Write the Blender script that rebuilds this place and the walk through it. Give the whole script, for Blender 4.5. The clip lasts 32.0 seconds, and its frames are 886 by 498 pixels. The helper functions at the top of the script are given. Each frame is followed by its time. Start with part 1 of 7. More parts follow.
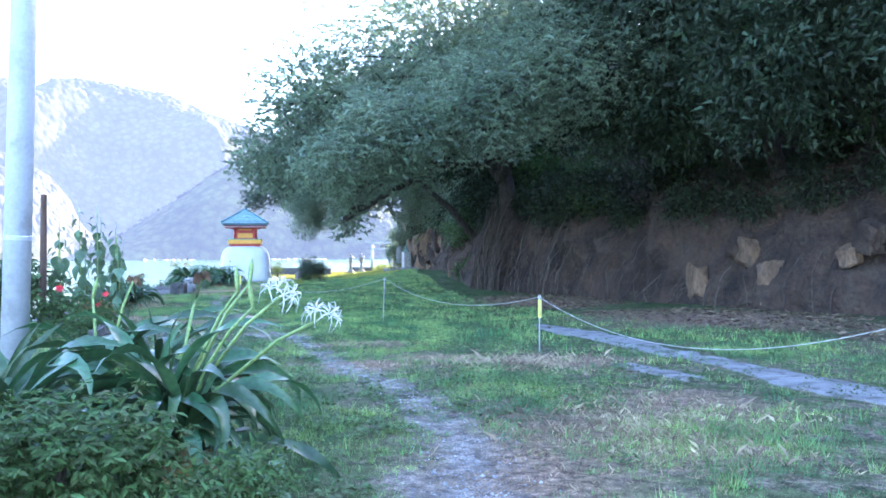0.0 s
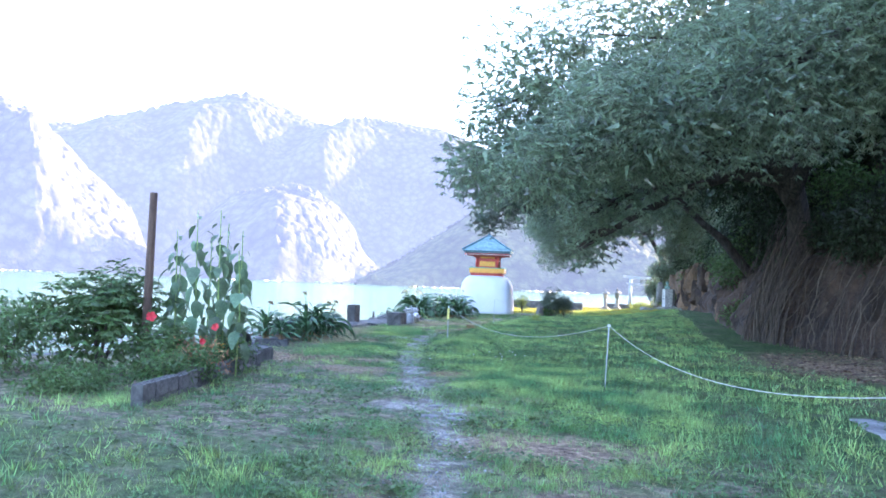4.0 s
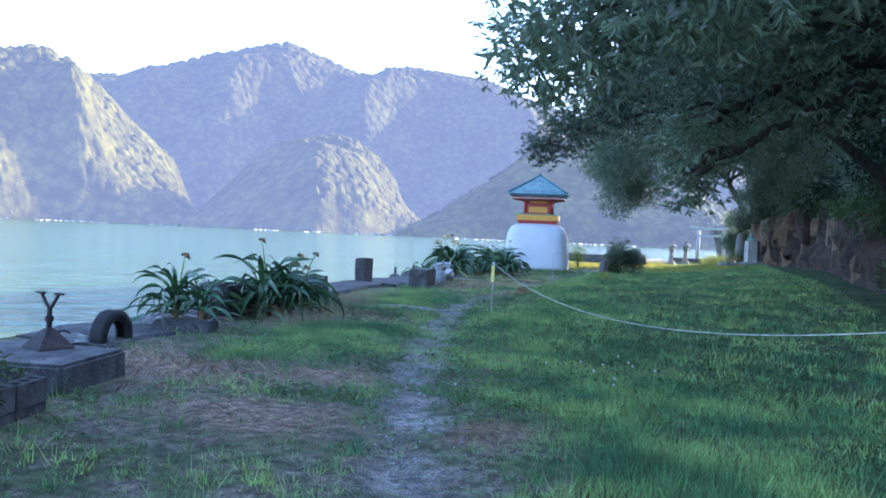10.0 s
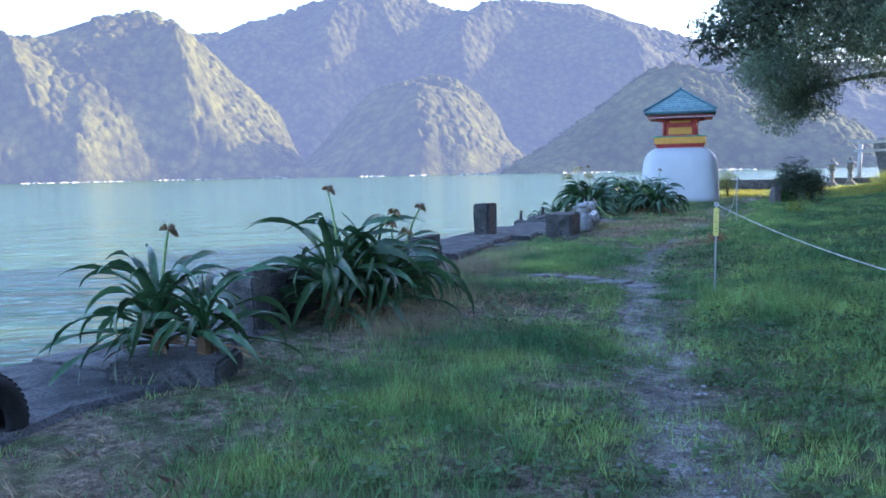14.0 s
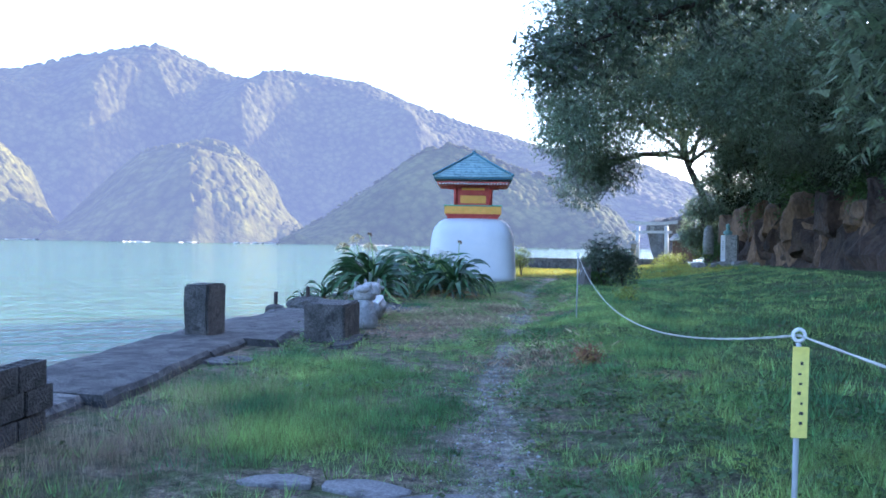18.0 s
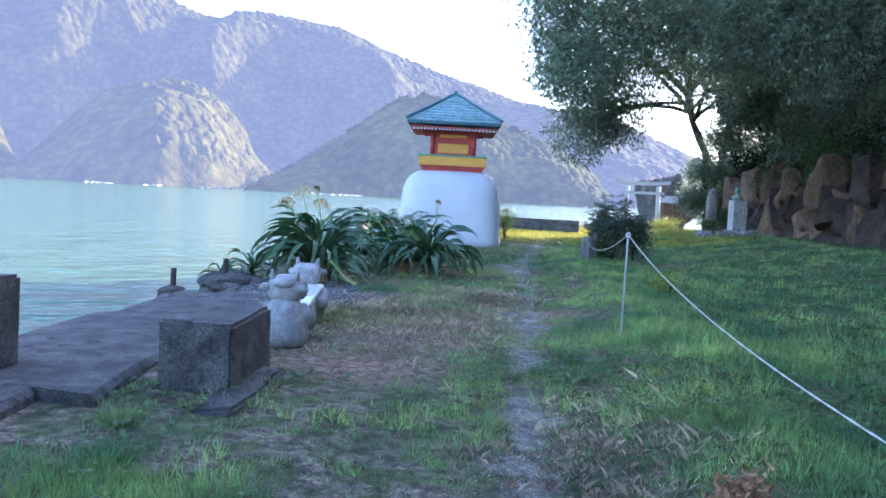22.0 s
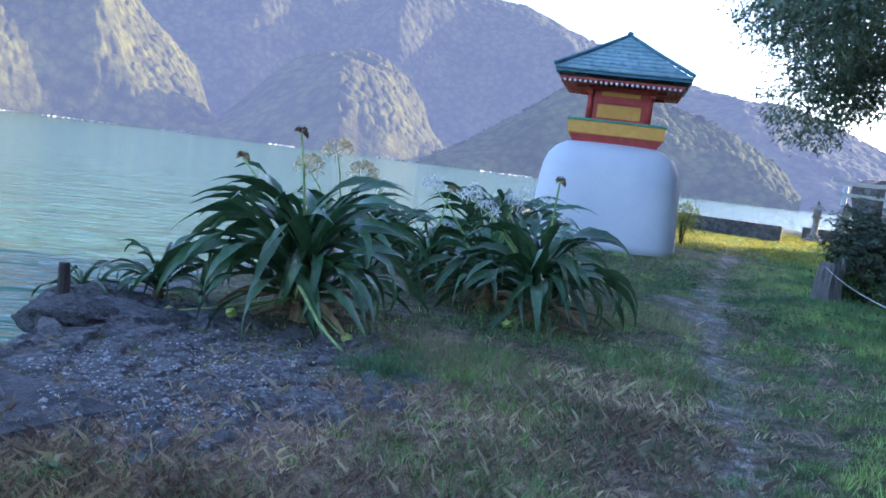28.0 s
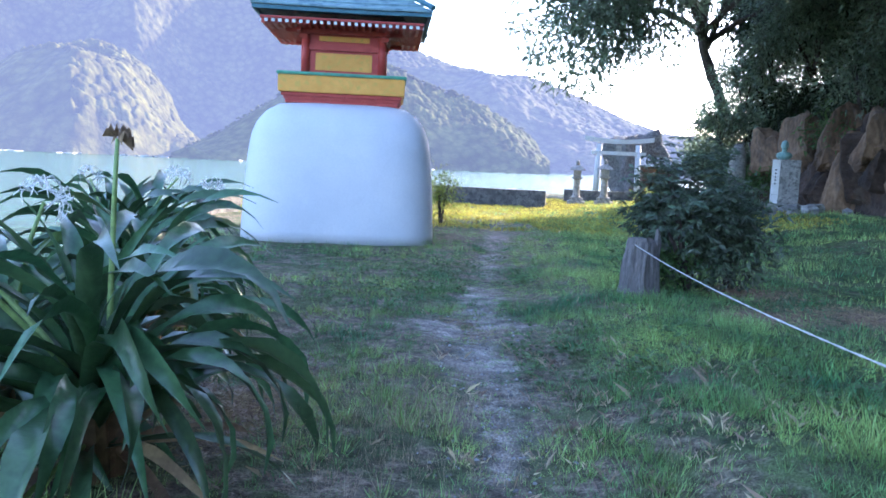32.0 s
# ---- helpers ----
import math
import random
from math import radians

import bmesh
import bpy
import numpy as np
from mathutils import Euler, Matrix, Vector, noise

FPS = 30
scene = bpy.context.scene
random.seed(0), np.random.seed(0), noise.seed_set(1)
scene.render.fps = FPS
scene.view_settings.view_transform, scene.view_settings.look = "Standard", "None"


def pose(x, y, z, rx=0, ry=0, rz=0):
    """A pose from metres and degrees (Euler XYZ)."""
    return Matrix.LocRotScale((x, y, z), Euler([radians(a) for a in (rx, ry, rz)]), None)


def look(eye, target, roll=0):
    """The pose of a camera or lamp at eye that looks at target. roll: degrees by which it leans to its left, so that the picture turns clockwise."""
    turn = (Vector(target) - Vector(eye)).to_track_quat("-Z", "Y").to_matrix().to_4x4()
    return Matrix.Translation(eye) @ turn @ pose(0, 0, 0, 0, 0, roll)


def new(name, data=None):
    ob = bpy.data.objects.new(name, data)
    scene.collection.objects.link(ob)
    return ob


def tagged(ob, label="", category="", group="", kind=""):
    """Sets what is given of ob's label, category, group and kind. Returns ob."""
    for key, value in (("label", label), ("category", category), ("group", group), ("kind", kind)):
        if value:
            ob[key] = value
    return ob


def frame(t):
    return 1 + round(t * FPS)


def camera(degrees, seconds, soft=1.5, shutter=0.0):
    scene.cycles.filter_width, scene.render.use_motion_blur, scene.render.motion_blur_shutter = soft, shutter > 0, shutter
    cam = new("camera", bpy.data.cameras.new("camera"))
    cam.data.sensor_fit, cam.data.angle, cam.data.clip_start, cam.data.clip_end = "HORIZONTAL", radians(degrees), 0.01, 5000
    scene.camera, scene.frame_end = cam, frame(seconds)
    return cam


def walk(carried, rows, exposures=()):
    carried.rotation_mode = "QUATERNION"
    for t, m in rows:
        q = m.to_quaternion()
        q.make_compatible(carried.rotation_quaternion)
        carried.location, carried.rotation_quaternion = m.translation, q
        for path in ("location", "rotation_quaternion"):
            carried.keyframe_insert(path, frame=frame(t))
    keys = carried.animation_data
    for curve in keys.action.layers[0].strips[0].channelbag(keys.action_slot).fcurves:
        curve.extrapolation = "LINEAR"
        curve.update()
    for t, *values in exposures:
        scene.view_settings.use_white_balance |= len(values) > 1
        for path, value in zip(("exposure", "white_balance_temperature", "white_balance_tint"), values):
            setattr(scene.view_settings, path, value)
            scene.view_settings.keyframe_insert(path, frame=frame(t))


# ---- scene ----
cam = camera(57.5, 32.0, soft=1.7)
PATH = [
    (0, (1.166, 0.431, 1.605), (1.119, 2.43, 1.615), -0.2),
    (0.5, (1.131, 1.182, 1.556), (1.029, 3.178, 1.497), 0.0),
    (1, (1.249, 1.931, 1.506), (1.081, 3.922, 1.438), 0.8),
    (1.5, (1.333, 2.676, 1.488), (1.225, 4.671, 1.39), 2.3),
    (2, (1.471, 3.438, 1.461), (1.363, 5.432, 1.359), 3.2),
    (2.5, (1.425, 4.304, 1.426), (1.25, 6.292, 1.292), 4.2),
    (3, (1.476, 5.081, 1.542), (1.127, 7.05, 1.557), 2.7),
    (3.5, (1.376, 6.028, 1.638), (0.802, 7.941, 1.741), 1.9),
    (5.5, (0.917, 8.777, 1.432), (0.142, 10.621, 1.417), 2.0),
    (6, (0.703, 9.581, 1.446), (-0.097, 11.414, 1.453), 1.9),
    (6.5, (0.488, 10.414, 1.417), (-0.317, 12.244, 1.464), 1.6),
    (7, (0.224, 11.222, 1.403), (-0.558, 13.064, 1.392), 2.0),
    (7.5, (-0.048, 12.08, 1.364), (-0.826, 13.921, 1.284), 2.5),
    (8, (-0.442, 12.883, 1.393), (-1.231, 14.72, 1.328), 2.8),
    (8.5, (-0.808, 13.745, 1.518), (-1.604, 15.579, 1.572), -0.2),
    (9, (-1.211, 14.409, 1.519), (-1.97, 16.259, 1.551), -0.5),
    (9.5, (-1.474, 14.992, 1.489), (-2.231, 16.843, 1.487), 1.1),
    (10, (-1.856, 15.454, 1.408), (-2.633, 17.296, 1.367), 2.5),
    (10.5, (-2.369, 16.114, 1.391), (-3.171, 17.944, 1.305), 2.9),
    (11, (-3.061, 16.842, 1.305), (-3.874, 18.666, 1.197), 1.6),
    (11.5, (-3.445, 17.438, 1.307), (-4.271, 19.254, 1.157), 0.9),
    (12, (-3.729, 18.01, 1.354), (-4.597, 19.803, 1.177), 0.8),
    (12.5, (-4.151, 18.623, 1.405), (-5.165, 20.337, 1.226), -0.6),
    (13, (-4.604, 19.386, 1.364), (-5.77, 21.0, 1.172), -2.0),
    (13.5, (-4.908, 20.032, 1.356), (-5.98, 21.704, 1.121), -1.7),
    (14, (-5.168, 20.855, 1.306), (-6.176, 22.571, 1.111), -1.2),
    (14.5, (-5.43, 21.62, 1.257), (-6.238, 23.443, 1.098), 2.9),
    (16.5, (-7.393, 25.606, 1.188), (-8.185, 27.436, 1.034), 3.9),
    (17, (-7.549, 26.348, 1.165), (-8.148, 28.255, 1.096), 0.8),
    (17.5, (-7.647, 26.995, 1.196), (-8.236, 28.904, 1.118), 2.4),
    (18, (-7.758, 27.589, 1.158), (-8.266, 29.524, 1.139), 0.9),
    (18.5, (-7.847, 28.316, 1.208), (-8.358, 30.249, 1.243), 3.8),
    (19, (-8.092, 29.058, 1.399), (-8.478, 31.018, 1.499), -1.1),
    (19.5, (-8.278, 29.707, 1.431), (-8.749, 31.643, 1.604), 0.9),
    (20, (-8.471, 30.249, 1.373), (-8.979, 32.182, 1.444), 2.5),
    (20.5, (-8.608, 30.838, 1.329), (-9.136, 32.766, 1.279), 1.4),
    (21, (-8.8, 31.31, 1.189), (-9.33, 33.22, 0.926), 4.8),
    (21.5, (-8.954, 31.93, 1.263), (-9.422, 33.859, 1.018), 3.5),
    (22, (-9.165, 32.794, 1.315), (-9.598, 34.742, 1.18), 2.9),
    (22.5, (-9.312, 33.431, 1.334), (-9.77, 35.376, 1.248), 2.5),
    (23, (-9.348, 34.098, 1.45), (-9.867, 36.029, 1.398), 2.0),
    (23.5, (-9.674, 34.946, 1.389), (-10.249, 36.862, 1.375), 1.4),
    (24, (-9.824, 35.591, 1.398), (-10.449, 37.491, 1.395), 1.4),
    (24.5, (-9.991, 36.164, 1.42), (-10.662, 38.048, 1.43), 1.2),
    (25, (-10.059, 36.687, 1.454), (-10.751, 38.563, 1.473), 1.6),
    (25.5, (-10.122, 37.297, 1.436), (-10.82, 39.171, 1.461), 2.2),
    (27.5, (-10.419, 40.263, 1.265), (-11.037, 42.156, 1.075), 5.8),
    (28, (-10.476, 40.919, 1.206), (-11.29, 42.733, 0.99), 7.2),
    (28.5, (-10.561, 41.361, 1.278), (-11.755, 42.938, 0.984), 8.0),
    (29, (-10.665, 41.949, 1.201), (-12.045, 43.371, 0.931), 6.6),
    (29.5, (-10.807, 42.717, 1.17), (-11.768, 44.469, 1.084), 5.5),
    (30, (-10.842, 43.59, 1.192), (-11.375, 45.518, 1.178), 3.2),
    (30.5, (-10.907, 44.379, 1.201), (-11.289, 46.342, 1.186), 3.8),
    (31, (-10.916, 44.917, 1.178), (-11.232, 46.891, 1.105), 3.5),
    (31.5, (-11.005, 45.552, 1.129), (-11.316, 47.522, 0.982), 4.2),
    (32, (-11.055, 46.155, 1.081), (-11.335, 48.125, 0.873), 2.6),
]
EXPOSURES = [(0, 3.45, 5500, 20), (1, 3.55, 5850, 22), (2, 3.68, 6100, 23), (3, 3.65, 6000, 23), (6, 2.7, 5400, 21), (7, 2.55, 5200, 18), (8, 2.9, 5700, 22), (9, 2.45, 5250, 18), (10, 2.5, 5300, 20), (11, 2.5, 5500, 21), (12, 2.65, 5550, 22), (13, 1.8, 5000, 19), (14, 2.25, 5350, 20), (17, 2.4, 5300, 19), (18, 2.5, 5300, 20), (19, 2.15, 4600, 14), (20, 1.55, 4000, 13), (21, 2.6, 5400, 20), (22, 2.6, 5500, 22), (23, 2.22, 5250, 22), (24, 1.65, 4250, 14), (25, 1.15, 4250, 13), (27.5, 2.05, 5100, 20), (28, 2.1, 5350, 22), (29, 1.85, 5200, 21), (30, 1.95, 4750, 16), (31, 2.28, 5000, 18), (32, 2.7, 5450, 23)]
walk(cam, [(t, look(eye, target, roll)) for t, eye, target, roll in PATH], EXPOSURES)

# ---- light ----
SUN_HEADING, SUN_ELEV = -36.0, 21.5          # degrees left of +y, degrees up
sun_way = Vector((-math.sin(radians(SUN_HEADING)) * math.cos(radians(SUN_ELEV)),
                  math.cos(radians(SUN_HEADING)) * math.cos(radians(SUN_ELEV)), math.sin(radians(SUN_ELEV))))
sun = new("sun", bpy.data.lights.new("sun", "SUN"))
sun.data.energy, sun.data.angle, sun.data.color = 3.6, radians(0.6), (1.0, 0.84, 0.57)
sun.matrix_world = look(sun_way * 100, (0, 0, 0))
world = bpy.data.worlds.new("sky")
scene.world = world
world.use_nodes = True
sky = world.node_tree.nodes.new("ShaderNodeTexSky")
sky.sky_type, sky.sun_disc = "NISHITA", False
sky.sun_elevation, sky.sun_rotation = radians(SUN_ELEV), radians(-SUN_HEADING)
sky.air_density, sky.dust_density, sky.ozone_density = 1.0, 1.5, 1.6
back = world.node_tree.nodes["Background"]
back.inputs["Strength"].default_value = 0.15
world.node_tree.links.new(sky.outputs[0], back.inputs[0])


# ---- materials ----
def mat(name, c1, c2, scale=4.0, rough=0.8, bump=0.3, fine=30.0, vary=0.0, island=False, metal=0.0, stretch=(1, 1, 1),
        spec=0.5, depth=0.02, c3=None, trans=0.0, grain=0.28):
    """Two colours in large blotches, fine grain over them, a third colour as stains, and fine relief."""
    m = bpy.data.materials.new(name)
    m.use_nodes = True
    n, l = m.node_tree.nodes, m.node_tree.links
    b = n["Principled BSDF"]
    tc, mp = n.new("ShaderNodeTexCoord"), n.new("ShaderNodeMapping")
    mp.inputs["Scale"].default_value = stretch
    l.new(tc.outputs["Object"], mp.inputs[0])
    big, small = n.new("ShaderNodeTexNoise"), n.new("ShaderNodeTexNoise")
    big.inputs["Scale"].default_value, small.inputs["Scale"].default_value = scale, fine
    big.inputs["Detail"].default_value, small.inputs["Detail"].default_value = 5, 4
    l.new(mp.outputs[0], big.inputs["Vector"])
    l.new(mp.outputs[0], small.inputs["Vector"])
    ramp = n.new("ShaderNodeValToRGB")
    ramp.color_ramp.elements[0].position, ramp.color_ramp.elements[1].position = 0.36, 0.64
    ramp.color_ramp.elements[0].color, ramp.color_ramp.elements[1].color = (*c1, 1), (*c2, 1)
    l.new(big.outputs["Fac"], ramp.inputs[0])
    out = ramp.outputs[0]
    if c3:
        stain, sr, mix = n.new("ShaderNodeTexNoise"), n.new("ShaderNodeValToRGB"), n.new("ShaderNodeMix")
        stain.inputs["Scale"].default_value, stain.inputs["Detail"].default_value = scale * 2.3, 6
        l.new(mp.outputs[0], stain.inputs["Vector"])
        sr.color_ramp.elements[0].position, sr.color_ramp.elements[1].position = 0.52, 0.66
        l.new(stain.outputs["Fac"], sr.inputs[0])
        mix.data_type = "RGBA"
        mix.inputs["B"].default_value = (*c3, 1)
        l.new(sr.outputs[0], mix.inputs["Factor"])
        l.new(out, mix.inputs["A"])
        out = mix.outputs["Result"]
    hsv = n.new("ShaderNodeHueSaturation")
    val = n.new("ShaderNodeMapRange")
    val.inputs["From Min"].default_value, val.inputs["From Max"].default_value = 0.3, 0.7
    val.inputs["To Min"].default_value, val.inputs["To Max"].default_value = 1 - grain, 1 + grain
    l.new(small.outputs["Fac"], val.inputs["Value"])
    v = val.outputs[0]
    if vary:
        rnd = n.new("ShaderNodeNewGeometry") if island else n.new("ShaderNodeObjectInfo")
        src = rnd.outputs["Random Per Island"] if island else rnd.outputs["Random"]
        mr, mul = n.new("ShaderNodeMapRange"), n.new("ShaderNodeMath")
        mr.inputs["To Min"].default_value, mr.inputs["To Max"].default_value = 1 - vary, 1 + vary
        l.new(src, mr.inputs["Value"])
        mul.operation = "MULTIPLY"
        l.new(mr.outputs[0], mul.inputs[0])
        l.new(v, mul.inputs[1])
        v = mul.outputs[0]
        hr = n.new("ShaderNodeMapRange")
        hr.inputs["To Min"].default_value, hr.inputs["To Max"].default_value = 0.5 - 0.06 * vary, 0.5 + 0.05 * vary
        l.new(src, hr.inputs["Value"])
        l.new(hr.outputs[0], hsv.inputs["Hue"])
    l.new(v, hsv.inputs["Value"])
    l.new(out, hsv.inputs["Color"])
    l.new(hsv.outputs[0], b.inputs["Base Color"])
    b.inputs["Roughness"].default_value, b.inputs["Metallic"].default_value = rough, metal
    b.inputs["Specular IOR Level"].default_value = spec
    if bump:
        bp = n.new("ShaderNodeBump")
        bp.inputs["Strength"].default_value, bp.inputs["Distance"].default_value = bump, depth
        l.new(small.outputs["Fac"], bp.inputs["Height"])
        l.new(bp.outputs[0], b.inputs["Normal"])
    if trans:
        tr, ms = n.new("ShaderNodeBsdfTranslucent"), n.new("ShaderNodeMixShader")
        l.new(hsv.outputs[0], tr.inputs[0])
        ms.inputs[0].default_value = trans
        l.new(b.outputs[0], ms.inputs[1])
        l.new(tr.outputs[0], ms.inputs[2])
        l.new(ms.outputs[0], n["Material Output"].inputs[0])
    return m


M_STONE = mat("grey_stone", (0.2, 0.2, 0.19), (0.34, 0.33, 0.3), 6, 0.85, 0.5, 60, c3=(0.12, 0.12, 0.11))
M_GRANITE = mat("pale_granite", (0.42, 0.42, 0.41), (0.52, 0.52, 0.5), 9, 0.7, 0.25, 180, depth=0.004)
M_CONC = mat("old_concrete", (0.045, 0.044, 0.043), (0.115, 0.11, 0.104), 2.6, 0.9, 1.0, 45, depth=0.03, grain=0.5, c3=(0.035, 0.034, 0.033))
M_CONC2 = mat("weathered_concrete", (0.07, 0.068, 0.066), (0.16, 0.155, 0.145), 3.0, 0.9, 0.9, 50, depth=0.025, grain=0.45, c3=(0.045, 0.045, 0.044))
M_BLOCK = mat("concrete_block", (0.075, 0.07, 0.066), (0.14, 0.132, 0.124), 7, 0.9, 0.5, 90, vary=0.2, c3=(0.13, 0.13, 0.12))
M_SLAB = mat("pale_concrete_strip", (0.2, 0.19, 0.18), (0.3, 0.285, 0.27), 2, 0.95, 0.35, 60, spec=0.15, c3=(0.13, 0.12, 0.11))
M_ROCK = mat("dark_shore_rock", (0.05, 0.048, 0.046), (0.15, 0.142, 0.132), 7, 0.85, 1.0, 55, depth=0.04, c3=(0.2, 0.19, 0.18))
M_CLIFF = mat("cliff_earth", (0.026, 0.018, 0.014), (0.08, 0.05, 0.034), 0.7, 0.95, 0.9, 7, depth=0.15, c3=(0.07, 0.05, 0.035))
M_OCHRE = mat("ochre_rock", (0.095, 0.06, 0.036), (0.22, 0.138, 0.08), 1.3, 0.9, 0.8, 10, depth=0.08, c3=(0.12, 0.085, 0.06), stretch=(1, 1, 0.5))
M_WHITE = mat("white_limewash", (0.56, 0.57, 0.58), (0.63, 0.63, 0.63), 0.9, 0.75, 0.06, 30, depth=0.003, c3=(0.6, 0.61, 0.62), grain=0.035)
M_RED = mat("red_paint", (0.42, 0.045, 0.035), (0.52, 0.07, 0.05), 5, 0.55, 0.15, 60, depth=0.003, grain=0.08)
M_YEL = mat("yellow_paint", (0.7, 0.32, 0.04), (0.78, 0.38, 0.06), 4, 0.55, 0.1, 60, depth=0.003, c3=(0.62, 0.36, 0.05), grain=0.08)
M_GRN = mat("green_paint", (0.06, 0.26, 0.15), (0.09, 0.34, 0.2), 5, 0.55, 0.1, 60, depth=0.003, grain=0.08)
M_TEAL = mat("teal_roof_paint", (0.17, 0.28, 0.29), (0.24, 0.36, 0.36), 3, 0.7, 0.2, 50, vary=0.12, c3=(0.11, 0.2, 0.22), grain=0.08)
M_DKTEAL = mat("dark_teal_edge", (0.04, 0.12, 0.15), (0.06, 0.17, 0.2), 4, 0.6, 0.2, 50, grain=0.08)
M_WOOD = mat("dark_wood", (0.085, 0.05, 0.035), (0.15, 0.09, 0.06), 3, 0.85, 0.5, 40, stretch=(4, 4, 0.5))
M_GREYWOOD = mat("weathered_grey_wood", (0.09, 0.078, 0.07), (0.2, 0.175, 0.155), 6, 0.9, 0.8, 30, stretch=(5, 5, 0.6))
M_BARK = mat("bark", (0.04, 0.031, 0.025), (0.095, 0.075, 0.06), 4, 0.95, 0.9, 20, stretch=(3, 3, 0.5), depth=0.05)
M_ROOT = mat("aerial_root", (0.05, 0.038, 0.03), (0.11, 0.085, 0.066), 5, 0.9, 0.6, 25, vary=0.45, stretch=(3, 3, 0.5))
M_STEEL = mat("grey_painted_pole", (0.42, 0.43, 0.45), (0.5, 0.51, 0.53), 2, 0.5, 0.1, 30, depth=0.003, c3=(0.36, 0.36, 0.37), grain=0.08)
M_BLACK = mat("rubber", (0.012, 0.012, 0.013), (0.028, 0.027, 0.026), 5, 0.75, 0.3, 60, depth=0.006)
M_IRON = mat("rusted_iron", (0.03, 0.024, 0.022), (0.075, 0.05, 0.04), 6, 0.75, 0.4, 60)
M_CRATE = mat("pale_plastic_crate", (0.34, 0.34, 0.31), (0.42, 0.41, 0.38), 5, 0.7, 0.1, 40, grain=0.08)
M_ROPE = mat("white_nylon_rope", (0.48, 0.47, 0.42), (0.62, 0.6, 0.54), 10, 0.8, 0.6, 160, depth=0.008)
M_SIGN = mat("faded_yellow_sign", (0.74, 0.64, 0.14), (0.8, 0.72, 0.22), 4, 0.5, 0.05, 50, grain=0.08)
M_INK = mat("sign_ink", (0.03, 0.03, 0.03), (0.05, 0.05, 0.05), 9, 0.6, 0.0)
M_BRONZE = mat("green_bronze", (0.16, 0.3, 0.27), (0.25, 0.4, 0.36), 8, 0.6, 0.3, 60)
M_STATUE = mat("speckled_granite", (0.26, 0.26, 0.255), (0.38, 0.38, 0.37), 12, 0.75, 0.3, 260, depth=0.003, c3=(0.22, 0.22, 0.215))
M_DEAD = mat("dead_grass", (0.3, 0.21, 0.14), (0.54, 0.42, 0.28), 0.9, 0.75, 0.0, 3, vary=0.55, island=True, trans=0.15)
M_MARBLE = mat("white_stone", (0.66, 0.66, 0.65), (0.76, 0.76, 0.75), 5, 0.6, 0.1, 60, grain=0.08)
M_LILY = mat("strap_leaf", (0.045, 0.105, 0.042), (0.08, 0.155, 0.062), 3, 0.28, 0.15, 30, vary=0.35, trans=0.15)
M_LILYDRY = mat("withered_leaf", (0.16, 0.1, 0.05), (0.3, 0.2, 0.09), 5, 0.8, 0.3, 30, vary=0.3)
M_FRUIT = mat("yellow_green_fruit", (0.34, 0.42, 0.08), (0.5, 0.54, 0.14), 20, 0.4, 0.1, 60, vary=0.3, island=True)
M_SCAPE = mat("pale_green_stalk", (0.2, 0.3, 0.08), (0.3, 0.4, 0.13), 5, 0.5, 0.1, 30)
M_PETAL = mat("white_petal", (0.72, 0.7, 0.62), (0.82, 0.81, 0.76), 8, 0.6, 0.05, 60, trans=0.4)
# faded petals, with warm sunlight painted into the cream
M_PETALOLD = mat("sunlit_faded_petal", (0.6, 0.47, 0.26), (0.8, 0.68, 0.42), 8, 0.7, 0.1, 60, trans=0.4)
# two darker copies of the tree leaf, shade painted into the colour
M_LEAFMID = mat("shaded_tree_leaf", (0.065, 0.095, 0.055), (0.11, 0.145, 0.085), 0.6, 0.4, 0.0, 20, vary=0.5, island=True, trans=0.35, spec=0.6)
M_LEAFSHADE = mat("shade_painted_leaf", (0.022, 0.036, 0.016), (0.042, 0.06, 0.028), 0.6, 0.55, 0.0, 20, vary=0.5, island=True, trans=0.15, spec=0.25)
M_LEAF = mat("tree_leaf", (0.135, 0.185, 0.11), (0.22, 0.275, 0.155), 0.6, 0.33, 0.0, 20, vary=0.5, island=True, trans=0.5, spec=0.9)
M_LEAF2 = mat("shrub_leaf", (0.06, 0.11, 0.03), (0.1, 0.165, 0.05), 1.2, 0.65, 0.0, 20, vary=0.45, island=True, trans=0.3)
# brighter, yellower shrub leaf: sunlight painted into the colour
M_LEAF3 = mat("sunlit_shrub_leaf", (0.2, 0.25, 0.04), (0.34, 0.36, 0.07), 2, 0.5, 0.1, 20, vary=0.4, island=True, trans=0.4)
M_LEAFDRY = mat("rust_leaf", (0.24, 0.11, 0.05), (0.36, 0.2, 0.08), 2, 0.7, 0.1, 20, vary=0.4, island=True)
M_LITTER = mat("leaf_litter", (0.12, 0.075, 0.05), (0.25, 0.17, 0.11), 2, 0.9, 0.1, 20, vary=0.6, island=True)
M_SUNFL = mat("broad_leaf", (0.09, 0.15, 0.075), (0.16, 0.23, 0.12), 3, 0.55, 0.2, 25, vary=0.3, trans=0.3)
M_REDFL = mat("red_flower", (0.6, 0.02, 0.03), (0.75, 0.05, 0.06), 8, 0.5, 0.0, trans=0.3)
M_GRASS = mat("grass_blade", (0.075, 0.19, 0.07), (0.36, 0.47, 0.14), 0.9, 0.45, 0.0, 3, vary=0.75, island=True, trans=0.35)
M_SEEDHEAD = mat("seed_down", (0.6, 0.6, 0.56), (0.78, 0.78, 0.74), 20, 0.9, 0.2, 200, trans=0.3)
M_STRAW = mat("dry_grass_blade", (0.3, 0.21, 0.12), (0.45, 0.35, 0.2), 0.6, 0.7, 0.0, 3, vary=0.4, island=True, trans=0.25)


